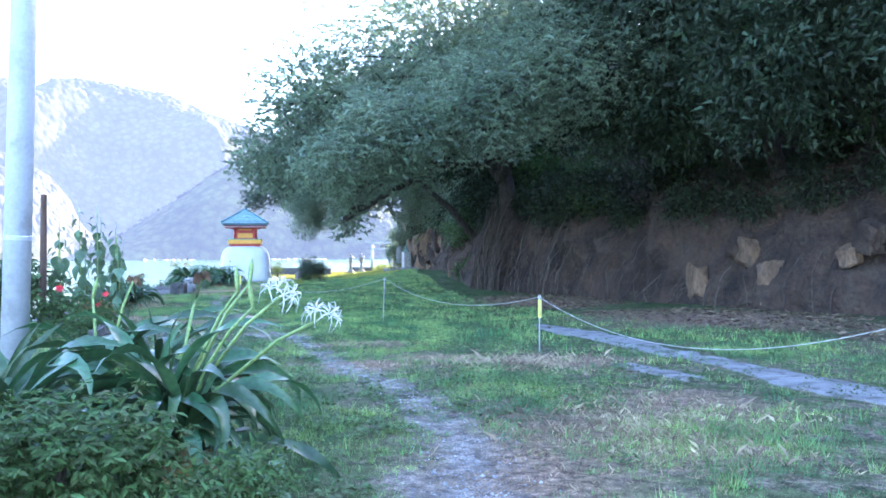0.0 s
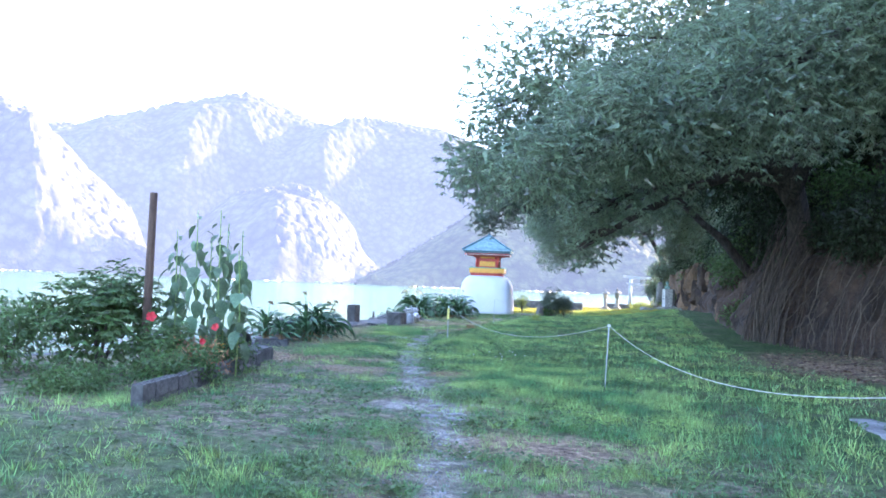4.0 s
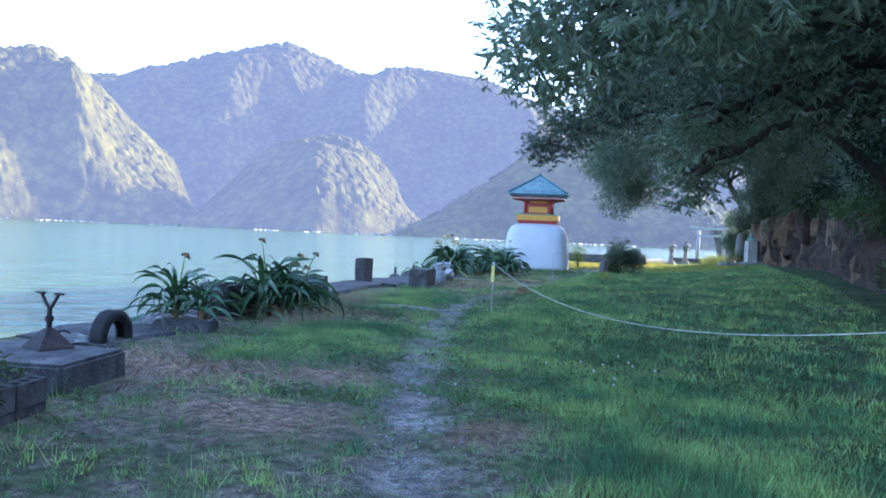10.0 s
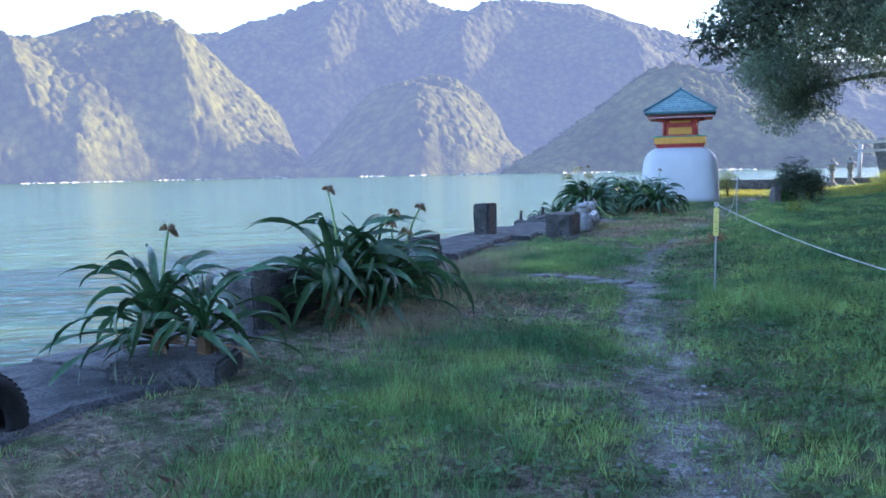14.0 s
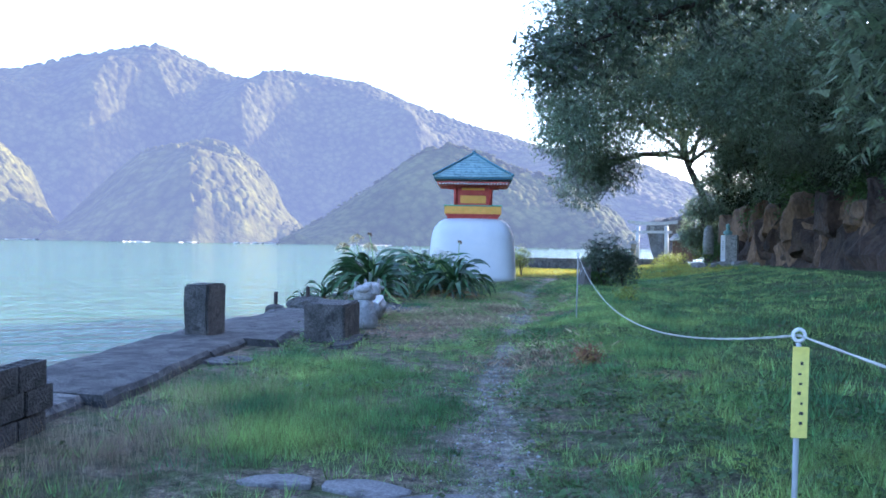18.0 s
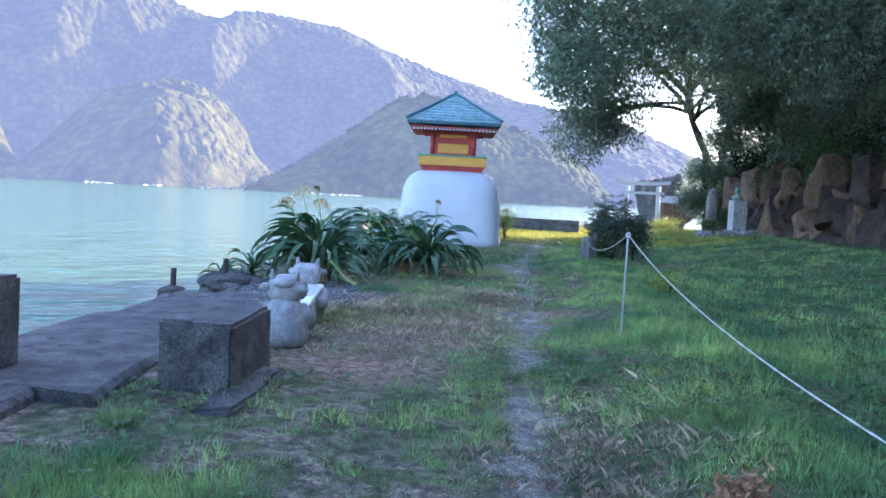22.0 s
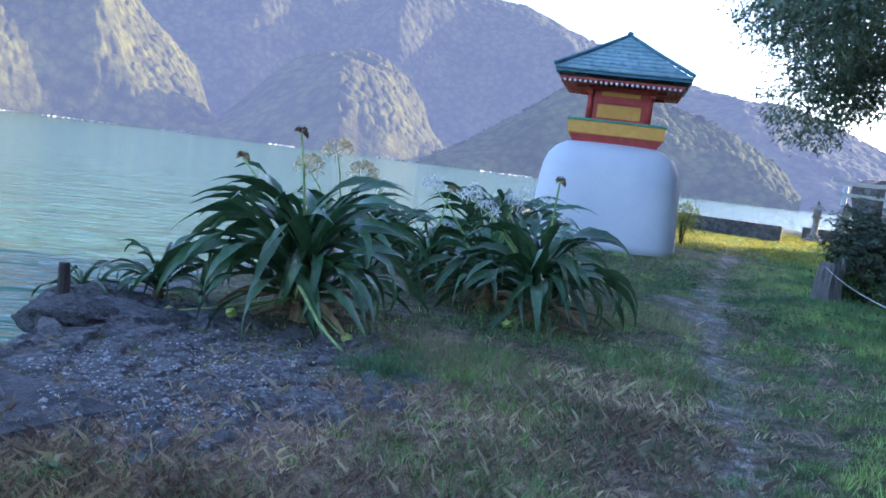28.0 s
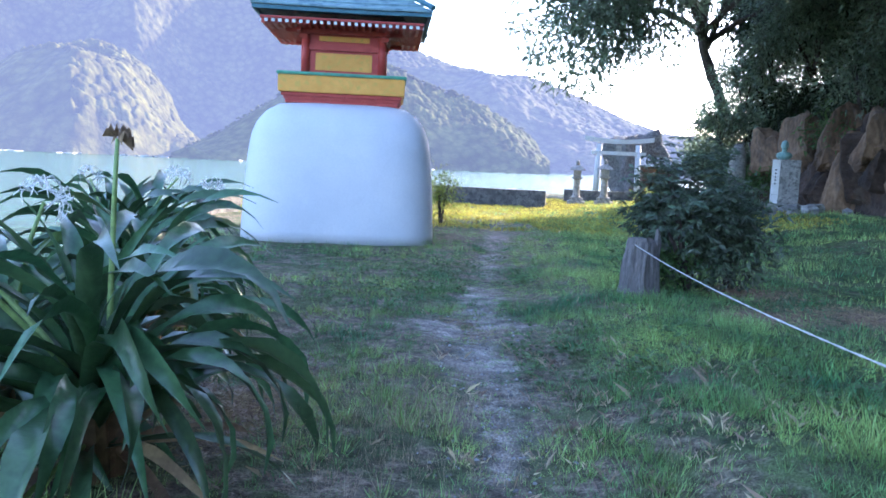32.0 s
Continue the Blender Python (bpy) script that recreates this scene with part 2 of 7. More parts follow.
# ---- shapes ----
def hash2(ix, iy, seed):
    h = (ix.astype(np.int64) * 374761393 + iy.astype(np.int64) * 668265263 + seed * 144665) & 0x7FFFFFFF
    h = ((h ^ (h >> 13)) * 1274126177) & 0x7FFFFFFF
    return ((h ^ (h >> 16)) & 0xFFFF) / 65535.0


def vnoise(x, y, seed=0):
    """Smooth value noise, 0 to 1."""
    x, y = np.asarray(x, float), np.asarray(y, float)
    ix, iy = np.floor(x), np.floor(y)
    fx, fy = x - ix, y - iy
    fx, fy = fx * fx * (3 - 2 * fx), fy * fy * (3 - 2 * fy)
    a, b = hash2(ix, iy, seed), hash2(ix + 1, iy, seed)
    c, d = hash2(ix, iy + 1, seed), hash2(ix + 1, iy + 1, seed)
    return (a * (1 - fx) + b * fx) * (1 - fy) + (c * (1 - fx) + d * fx) * fy


def fbm(x, y, seed=0, octaves=4):
    out, amp, tot = 0.0, 1.0, 0.0
    for k in range(octaves):
        out, tot = out + amp * vnoise(np.asarray(x) * 2 ** k, np.asarray(y) * 2 ** k, seed + 7 * k), tot + amp
        amp *= 0.5
    return out / tot


def crowns(x, y, seed=0):
    """Rounded tree tops: 1 in the middle of a crown, falling to 0 between crowns."""
    ix, iy = np.floor(x), np.floor(y)
    best = np.full(np.shape(x), 9.0)
    for dx in (-1, 0, 1):
        for dy in (-1, 0, 1):
            cx, cy = ix + dx, iy + dy
            r = 0.5 + 0.35 * hash2(cx, cy, seed + 5)
            d = np.hypot(x - cx - hash2(cx, cy, seed), y - cy - hash2(cx, cy, seed + 1)) / r
            best = np.minimum(best, d)
    return np.sqrt(np.clip(1 - best * best, 0, 1))


def sstep(a, b, x):
    u = np.clip((np.asarray(x, float) - a) / (b - a), 0, 1)
    return u * u * (3 - 2 * u)


def np_mesh(name, verts, faces, material, smooth=False):
    """A mesh from arrays: verts n x 3, faces m x k."""
    verts, faces = np.asarray(verts, np.float32), np.asarray(faces, np.int32)
    me = bpy.data.meshes.new(name)
    m, k = faces.shape
    me.vertices.add(len(verts))
    me.vertices.foreach_set("co", verts.ravel())
    me.loops.add(m * k)
    me.loops.foreach_set("vertex_index", faces.ravel())
    me.polygons.add(m)
    me.polygons.foreach_set("loop_start", np.arange(m, dtype=np.int32) * k)
    me.polygons.foreach_set("use_smooth", np.full(m, smooth))
    me.update(calc_edges=True)
    me.validate()
    me.materials.append(material)
    return me


def grid_faces(rows, cols):
    i = np.arange((rows - 1) * cols).reshape(rows - 1, cols)[:, :-1].ravel()
    return np.stack([i, i + 1, i + cols + 1, i + cols], 1)


def to_mesh(name, bm, material, smooth=False):
    me = bpy.data.meshes.new(name)
    bm.normal_update()
    bm.to_mesh(me)
    bm.free()
    me.materials.append(material)
    if smooth:
        me.polygons.foreach_set("use_smooth", [True] * len(me.polygons))
    return me


def thing(name, x=0, y=0, z=0, label="", category="", group="", rz=0, kind=""):
    ob = new(name)
    ob.matrix_world = pose(x, y, z, 0, 0, rz)
    ob.empty_display_size = 0.1
    return tagged(ob, label, category, group, kind)


def part(name, bm, material, parent, label="", m=None, smooth=False):
    """Links a bmesh, or a mesh, as one object under a thing or a part."""
    me = bm if isinstance(bm, bpy.types.Mesh) else to_mesh(name, bm, material, smooth)
    ob = new(name, me)
    ob.parent = parent
    if m is not None:
        ob.matrix_basis = m
    return tagged(ob, label)


def solo(name, bm, material, label, category, m=None, smooth=False, group="", kind=""):
    me = bm if isinstance(bm, bpy.types.Mesh) else to_mesh(name, bm, material, smooth)
    ob = new(name, me)
    if m is not None:
        ob.matrix_world = m
    return tagged(ob, label, category, group, kind)


def box(sx, sy, sz, bev=0.01, m=None, segs=2, into=None):
    """A bevelled box standing on z = 0."""
    bm = bmesh.new()
    bmesh.ops.create_cube(bm, size=1, matrix=Matrix.Translation((0, 0, sz / 2)) @ Matrix.Diagonal((sx, sy, sz, 1)))
    if bev:
        bmesh.ops.bevel(bm, geom=bm.edges[:], offset=bev, segments=segs, affect="EDGES", clamp_overlap=True)
    if m is not None:
        bm.transform(m)
    return bm


def join(*bms):
    out = bmesh.new()
    for b in bms:
        me = bpy.data.meshes.new("t")
        b.to_mesh(me)
        b.free()
        out.from_mesh(me)
        bpy.data.meshes.remove(me)
    return out


def roughen(bm, amount, size, seed=0):
    for v in bm.verts:
        p = v.co * size + Vector((seed * 3.1, seed * 1.7, seed))
        v.co += noise.noise_vector(p) * amount
    return bm


def ring(n, r, z, sq=0.0, rx=1.0, ry=1.0):
    """A ring of points; sq above 2 squares it off."""
    out = []
    for k in range(n):
        a = 2 * math.pi * k / n
        c, s = math.cos(a), math.sin(a)
        f = (abs(c) ** sq + abs(s) ** sq) ** (-1 / sq) if sq else 1.0
        out.append((r * c * f * rx, r * s * f * ry, z))
    return out


def loft(rings, cap=True):
    bm = bmesh.new()
    rows = [[bm.verts.new(p) for p in r] for r in rings]
    for a, b in zip(rows, rows[1:]):
        for k in range(len(a)):
            bm.faces.new((a[k], a[(k + 1) % len(a)], b[(k + 1) % len(b)], b[k]))
    if cap:
        bm.faces.new(rows[0][::-1])
        bm.faces.new(rows[-1])
    return bm


def tube(points, radii, n=8, twist=None):
    """A tube along points."""
    pts = [Vector(p) for p in points]
    radii = radii if isinstance(radii, (list, tuple)) else [radii] * len(pts)
    rings = []
    up = Vector((0.13, 0.21, 1.0)).normalized()
    for i, p in enumerate(pts):
        d = (pts[min(i + 1, len(pts) - 1)] - pts[max(i - 1, 0)]).normalized()
        side = d.cross(up)
        side = side.normalized() if side.length > 0.05 else d.cross(Vector((1, 0, 0))).normalized()
        other = d.cross(side)
        rings.append([p + (side * math.cos(2 * math.pi * k / n) + other * math.sin(2 * math.pi * k / n)) * radii[i] for k in range(n)])
    return loft(rings)


def blob(r, rx=1, ry=1, rz=1, sub=3, amount=0.0, size=2.0, seed=0, c=(0, 0, 0)):
    bm = bmesh.new()
    bmesh.ops.create_icosphere(bm, subdivisions=sub, radius=r)
    if amount:
        roughen(bm, amount, size, seed)
    bm.transform(Matrix.Translation(c) @ Matrix.Diagonal((rx, ry, rz, 1)))
    return bm


def leaf_cloud(blobs, n, size, seed, width=0.32, droop=0.4, shell=0.55, fold=True):
    """Many small leaves in drooping whorls that fill the shells of ellipsoids. blobs: (x, y, z, rx, ry, rz)."""
    rng = np.random.default_rng(seed)
    b = np.array(blobs, float)
    w = (b[:, 3] * b[:, 4] + b[:, 4] * b[:, 5] + b[:, 3] * b[:, 5])
    per = 9
    m = n // per
    pick = rng.choice(len(b), m, p=w / w.sum())
    d = rng.normal(size=(m, 3))
    d /= np.linalg.norm(d, axis=1)[:, None]
    lump = 0.72 + 0.5 * vnoise(d[:, 0] * 2.6 + pick * 9.1, d[:, 1] * 2.6 + d[:, 2] * 3.3 + 40, seed)
    rad = lump * (1 - shell * rng.random(m) ** 1.7)
    c = b[pick, :3] + d * b[pick, 3:] * rad[:, None]
    cen = np.repeat(c, per, 0) + rng.normal(size=(m * per, 3)) * size * (0.12 if fold else 1.2) * np.array([1, 1, 0.75])
    k = len(cen)
    out = np.repeat(d, per, 0) * 0.7 + rng.normal(size=(k, 3)) * 0.75
    if fold:
        spin = np.tile(np.arange(per) * 6.283 / per, m) + np.repeat(rng.uniform(0, 6.28, m), per)
        out = np.repeat(d, per, 0) * 0.45 + np.stack([np.cos(spin), np.sin(spin), np.full(k, -0.15)], 1) + rng.normal(size=(k, 3)) * 0.22
    out[:, 2] -= droop
    out /= np.linalg.norm(out, axis=1)[:, None]
    face = np.repeat(d, per, 0) * 1.0 + np.array([0, 0, 0.35]) + rng.normal(size=(k, 3)) * 0.3 if fold else rng.normal(size=(k, 3))
    side = np.cross(out, face)
    side /= np.linalg.norm(side, axis=1)[:, None] + 1e-6
    nor = np.cross(side, out)
    ln = (size * (0.6 + 0.8 * rng.random(k)))[:, None]
    if not fold:
        v = np.stack([cen - side * ln * width * 0.6, cen + side * ln * width * 0.6, cen + out * ln * 1.1], 1).reshape(-1, 3)
        return v, np.arange(3 * k).reshape(-1, 3)
    v = np.stack([cen, cen + out * ln * 0.5 + side * ln * width * 0.5 + nor * ln * 0.08, cen + out * ln,
                  cen + out * ln * 0.5 - side * ln * width * 0.5 + nor * ln * 0.08], 1).reshape(-1, 3)
    i = np.arange(k)[:, None] * 4
    return v, np.concatenate([i + [0, 1, 2], i + [0, 2, 3]])


def foliage(name, parent, blobs, n, size, seed, material, label="", **kw):
    v, f = leaf_cloud(blobs, n, size, seed, **kw)
    return part(name, np_mesh(name, v, f, material), None, parent, label)


# ---- plan of the ground ----
WATER = -1.8
EDGE_Y = [-60, 10, 19, 22.2, 23.2, 24, 25.4, 28, 36.6, 38.4, 41.4, 43.8, 45, 47, 56, 62, 66, 78, 88, 120]
EDGE_X = [-12, -11.8, -11.6, -10.7, -11.1, -11.4, -11.35, -12.2, -14.4, -14.85, -15.4, -15.5, -15.3, -16.6, -18.0, -19.3, -20.9, -20.4, -17.0, -14]
CLIFF = [(30, -60), (26, -20), (21, 4), (16, 14.5), (12, 22), (9.6, 26.5), (6.6, 31.5), (3.6, 35.5), (1.7, 39.5), (0.6, 46), (0.1, 54),
         (-0.6, 62), (-1.8, 70), (-3.0, 75.5), (-4.3, 79), (-4.6, 84), (-2.5, 90), (6, 97), (25, 102), (60, 104)]
PATH_XY = [(1.4, -20), (1.3, 3), (1.17, 5.7), (1.22, 6.95), (0.95, 8.5), (0.34, 10.3), (-0.57, 11.8), (-1.48, 14.6), (-2.5, 17.2), (-3.9, 20), (-5.48, 23.2),
           (-5.9, 24.5), (-6.7, 26.7), (-7.43, 28.7), (-8.5, 31.8), (-9.29, 35.3), (-9.6, 37), (-10.2, 42), (-10.7, 46.9), (-11.35, 50.7),
           (-11.94, 55.3), (-12.4, 63.4), (-12.9, 72), (-12, 80)]


def edge_x(y):
    return np.interp(y, EDGE_Y, EDGE_X)


def poly_dist(x, y, pts):
    """Distance to a polyline."""
    x, y = np.asarray(x, float), np.asarray(y, float)
    best = np.full(np.broadcast(x, y).shape, 1e9)
    for (ax, ay), (bx, by) in zip(pts, pts[1:]):
        ux, uy = bx - ax, by - ay
        u = np.clip(((x - ax) * ux + (y - ay) * uy) / (ux * ux + uy * uy), 0, 1)
        best = np.minimum(best, np.hypot(x - ax - u * ux, y - ay - u * uy))
    return best


def ground(x, y):
    """The height of the ground."""
    x, y = np.asarray(x, float), np.asarray(y, float)
    base = np.interp(y, [12, 20, 32, 40, 48, 62], [0, -0.12, -0.33, -0.36, -0.45, -0.52])
    high = np.interp(y, [20, 30, 38, 48, 56, 66, 74, 82], [0.05, 0.12, 0.3, 0.7, 0.9, 0.75, 0.65, 0.3])
    side = np.interp(y, [24, 30, 35, 43, 56, 64], [0, 0.12, 0.14, 0.2, 0.16, 0]) * sstep(0.4, 1.5, x - np.interp(y, [p[1] for p in PATH_XY], [p[0] for p in PATH_XY]))
    rise = np.maximum(high * sstep(8.0, 0.5, poly_dist(x, y, CLIFF)), side)
    fine = 0.05 * (fbm(x * 0.5, y * 0.5, 3) - 0.5) + 0.03 * (vnoise(x * 2.3, y * 2.3, 5) - 0.5)
    return base + rise + fine - 0.03 * sstep(0.5, 0.1, poly_dist(x, y, PATH_XY))


def gz(x, y):
    return float(ground(np.array([x]), np.array([y]))[0])


BARE = [(2.3, 12.4, 1.5, 1.0), (-0.4, 12.0, 0.9, 0.8), (1.6, 6.5, 0.9, 2.2), (3.6, 9.0, 0.9, 1.1), (-8.0, 22.4, 1.45, 1.15), (-6.3, 22.8, 0.9, 0.8), (-11.4, 42.4, 1.2, 2.6), (-11.6, 40.2, 1.0, 0.9),
        (-12.6, 46.4, 1.3, 2.0), (-0.6, 15.0, 1.2, 0.9), (0.7, 13.0, 1.0, 0.6), (-10.3, 45.0, 0.6, 0.7), (-8.6, 56.6, 0.9, 0.7), (-7.6, 36.2, 0.4, 0.4),
        (-1.9, 18.6, 0.75, 0.6), (-1.5, 17.3, 0.7, 0.5), (-5.7, 20.9, 1.0, 0.7), (-3.9, 21.4, 0.35, 0.5), (-11.0, 43.7, 0.5, 0.6), (-9.0, 54.6, 0.7, 0.6), (-11.84, 53.9, 0.35, 0.6),
        (7.5, 21.5, 4.0, 4.5), (4.0, 30.0, 3.0, 4.0), (11, 15, 3, 5), (-12.4, 44.3, 2.0, 2.2), (2.8, 7.6, 1.1, 1.2), (-12.9, 50.9, 0.4, 0.8), (-7.6, 55.0, 1.2, 0.8)]


def bare_map(x, y):
    """How bare or dry the ground is, 0 to 1."""
    x, y = np.asarray(x, float), np.asarray(y, float)
    out = np.zeros(x.shape)
    for cx, cy, rx, ry in BARE:
        out = np.maximum(out, np.clip(1.25 - np.hypot((x - cx) / rx, (y - cy) / ry), 0, 1))
    return np.clip(out * (0.35 + 1.3 * fbm(x * 0.9, y * 0.9, 11)), 0, 1)


def path_map(x, y):
    d = poly_dist(x, y, PATH_XY) + 0.45 * (fbm(x * 1.3, y * 1.3, 21) - 0.5) + 0.25 * (vnoise(x * 4, y * 4, 5) - 0.5)
    w = np.interp(y, [0, 5, 7, 9, 12, 16, 22, 40, 50, 60], [0.62, 0.42, 0.34, 0.13, 0.1, 0.13, 0.14, 0.12, 0.15, 0.13])
    for cx, cy, r in ((-2.75, 17.0, 0.42), (-2.15, 17.05, 0.36), (-3.5, 18.7, 0.22), (-11.84, 53.9, 0.4), (-10.6, 44.6, 0.22)):
        d = np.minimum(d, np.hypot(x - cx, (y - cy) * 0.8) - r + 0.3 * (fbm(x * 2.3, y * 2.3, 27) - 0.5))
    return sstep(w + 0.2, w - 0.12, d) * (0.3 + 0.7 * sstep(0.36, 0.48, fbm(x * 3.4, y * 3.4, 23)))


def lush_map(x, y):
    """Where the grass is thick and green: off the path, on the side of the cliff, and round the first lilies."""
    off = x - np.interp(y, [p[1] for p in PATH_XY], [p[0] for p in PATH_XY])
    west = sstep(-0.5, -1.3, off + 0.8 * (fbm(x * 0.9, y * 0.9, 82) - 0.5)) * sstep(4, 6, y) * sstep(15, 12, y)
    return np.maximum(west, sstep(0.6, 2.2, off + 1.2 * (fbm(x * 0.6, y * 0.6, 81) - 0.5)) * sstep(13, 17, y)) * (0.55 + 0.45 * sstep(0.35, 0.5, fbm(x * 1.2, y * 1.2, 83)))


# ---- ground, quay, water ----
def ground_material():
    m = bpy.data.materials.new("lawn_soil")
    m.use_nodes = True
    n, l = m.node_tree.nodes, m.node_tree.links
    b = n["Principled BSDF"]
    tc = n.new("ShaderNodeTexCoord")

    def tex(scale, detail=6):
        t = n.new("ShaderNodeTexNoise")
        t.inputs["Scale"].default_value, t.inputs["Detail"].default_value = scale, detail
        l.new(tc.outputs["Object"], t.inputs["Vector"])
        return t.outputs["Fac"]

    def two(fac, c1, c2, lo=0.35, hi=0.65):
        r = n.new("ShaderNodeValToRGB")
        r.color_ramp.elements[0].position, r.color_ramp.elements[1].position = lo, hi
        r.color_ramp.elements[0].color, r.color_ramp.elements[1].color = (*c1, 1), (*c2, 1)
        l.new(fac, r.inputs[0])
        return r.outputs[0]

    def mixed(fac, a, c):
        x = n.new("ShaderNodeMix")
        x.data_type = "RGBA"
        l.new(fac, x.inputs["Factor"])
        l.new(a, x.inputs["A"])
        l.new(c, x.inputs["B"])
        return x.outputs["Result"]

    def attr(name):
        a = n.new("ShaderNodeAttribute")
        a.attribute_name = name
        return a.outputs["Fac"]

    green = mixed(two(tex(3.2), (0, 0, 0), (1, 1, 1), 0.44, 0.58), two(tex(1.1), (0.062, 0.08, 0.036), (0.12, 0.138, 0.06)), two(tex(22), (0.1, 0.08, 0.056), (0.25, 0.205, 0.145)))
    soil = two(tex(14), (0.14, 0.09, 0.06), (0.34, 0.235, 0.16))
    gravel = mixed(two(tex(2.6), (0, 0, 0), (1, 1, 1), 0.42, 0.62), two(tex(55), (0.19, 0.165, 0.135), (0.47, 0.42, 0.36), 0.38, 0.62), two(tex(30), (0.12, 0.1, 0.08), (0.28, 0.24, 0.2), 0.3, 0.7))
    turf = two(tex(2.2), (0.035, 0.07, 0.022), (0.075, 0.12, 0.04))
    col = mixed(attr("path"), mixed(attr("bare"), mixed(attr("lush"), green, turf), soil), gravel)
    hsv, val = n.new("ShaderNodeHueSaturation"), n.new("ShaderNodeMath")
    speck, broad = n.new("ShaderNodeMapRange"), n.new("ShaderNodeMapRange")
    for node, scale, lo, hi in ((speck, 75, 0.5, 1.5), (broad, 9, 0.58, 1.42)):
        node.inputs["From Min"].default_value, node.inputs["From Max"].default_value = 0.34, 0.66
        node.inputs["To Min"].default_value, node.inputs["To Max"].default_value = lo, hi
        l.new(tex(scale), node.inputs["Value"])
    val.operation = "MULTIPLY"
    l.new(speck.outputs[0], val.inputs[0])
    l.new(broad.outputs[0], val.inputs[1])
    l.new(val.outputs[0], hsv.inputs["Value"])
    l.new(col, hsv.inputs["Color"])
    l.new(hsv.outputs[0], b.inputs["Base Color"])
    b.inputs["Roughness"].default_value = 0.95
    b.inputs["Specular IOR Level"].default_value = 0.2
    bp = n.new("ShaderNodeBump")
    bp.inputs["Strength"].default_value, bp.inputs["Distance"].default_value = 1.0, 0.05
    l.new(tex(38), bp.inputs["Height"])
    l.new(bp.outputs[0], b.inputs["Normal"])
    return m


ys = np.concatenate([np.arange(-60, 0, 2.0), np.arange(0, 70, 0.22), np.arange(70, 102, 0.6)])
cliff_y, cliff_x = np.array([p[1] for p in CLIFF[:-3]]), np.array([p[0] for p in CLIFF[:-3]])
us = np.linspace(0, 1, 120)
left = edge_x(ys)
right = np.where(ys < 90, np.interp(ys, cliff_y, cliff_x), 14) + 3.0
gx = left[:, None] + (right - left)[:, None] * us[None]
gy = np.repeat(ys[:, None], len(us), 1)
gverts = np.stack([gx, gy, ground(gx, gy)], -1).reshape(-1, 3)
me = np_mesh("ground", gverts, grid_faces(len(ys), len(us)), ground_material(), True)
for key, values in (("path", path_map(gverts[:, 0], gverts[:, 1])), ("bare", bare_map(gverts[:, 0], gverts[:, 1])), ("lush", lush_map(gverts[:, 0], gverts[:, 1]))):
    me.attributes.new(key, "FLOAT", "POINT").data.foreach_set("value", values.astype(np.float32))
tagged(new("ground", me), "worn green lawn with a trodden gravel path", "ground", kind="structure")


def water_material():
    m = bpy.data.materials.new("sea_water")
    m.use_nodes = True
    n, l = m.node_tree.nodes, m.node_tree.links
    b = n["Principled BSDF"]
    b.inputs["Base Color"].default_value = (0.08, 0.15, 0.078, 1)
    b.inputs["Roughness"].default_value = 0.07
    b.inputs["IOR"].default_value = 1.33
    b.inputs["Specular IOR Level"].default_value = 0.36
    tc, mp = n.new("ShaderNodeTexCoord"), n.new("ShaderNodeMapping")
    mp.vector_type = "TEXTURE"
    mp.inputs["Scale"].default_value = (3.4, 1.0, 1)
    mp.inputs["Rotation"].default_value = (0, 0, radians(38))
    l.new(tc.outputs["Object"], mp.inputs[0])
    last = None
    for scale, dist in ((0.3, 1.2), (1.1, 0.8), (4.0, 0.12)):
        t, bp = n.new("ShaderNodeTexNoise"), n.new("ShaderNodeBump")
        t.inputs["Scale"].default_value, t.inputs["Detail"].default_value = scale, 3
        l.new(mp.outputs[0], t.inputs["Vector"])
        bp.inputs["Strength"].default_value, bp.inputs["Distance"].default_value = 0.6, dist
        l.new(t.outputs["Fac"], bp.inputs["Height"])
        if last:
            l.new(last, bp.inputs["Normal"])
        last = bp.outputs[0]
    l.new(last, b.inputs["Normal"])
    return m


w = [(-4000, -3000), (3000, -3000), (3000, 4000), (-4000, 4000)]
me = np_mesh("water", [(x, y, WATER) for x, y in w], [(0, 1, 2, 3)], water_material())
tagged(new("water", me), "calm green sea inlet with small ripples", "water", kind="structure")


def quay_slab(y0, y1, width, parent, name, material, lift=0.03, deep=3.5, seed=0):
    """A length of sea wall with a worn, uneven cap, along the shore line."""
    n = max(3, int((y1 - y0) / 0.3))
    rings = []
    for i in range(n + 1):
        y = y0 + (y1 - y0) * i / n
        x = float(edge_x(y))
        a = vnoise(np.array([y * 1.7]), np.array([seed + 0.5]), 3)[0] - 0.5
        b = vnoise(np.array([y * 1.3]), np.array([seed + 7.5]), 4)[0] - 0.5
        zt = gz(x + 0.6, y) + lift
        rings.append([(x - 0.05, y, -deep), (x - 0.04 + 0.08 * a, y, zt - 0.09), (x + 0.05 + 0.1 * a, y, zt - 0.015 + 0.02 * b), (x + width * 0.35, y, zt + 0.03 * a),
                      (x + width * 0.7, y, zt + 0.03 * b), (x + width - 0.05 + 0.16 * b, y, zt - 0.01), (x + width + 0.16 * b, y, zt - 0.06), (x + width + 0.05, y, zt - 0.5)])
    return part(name, loft(rings), material, parent)


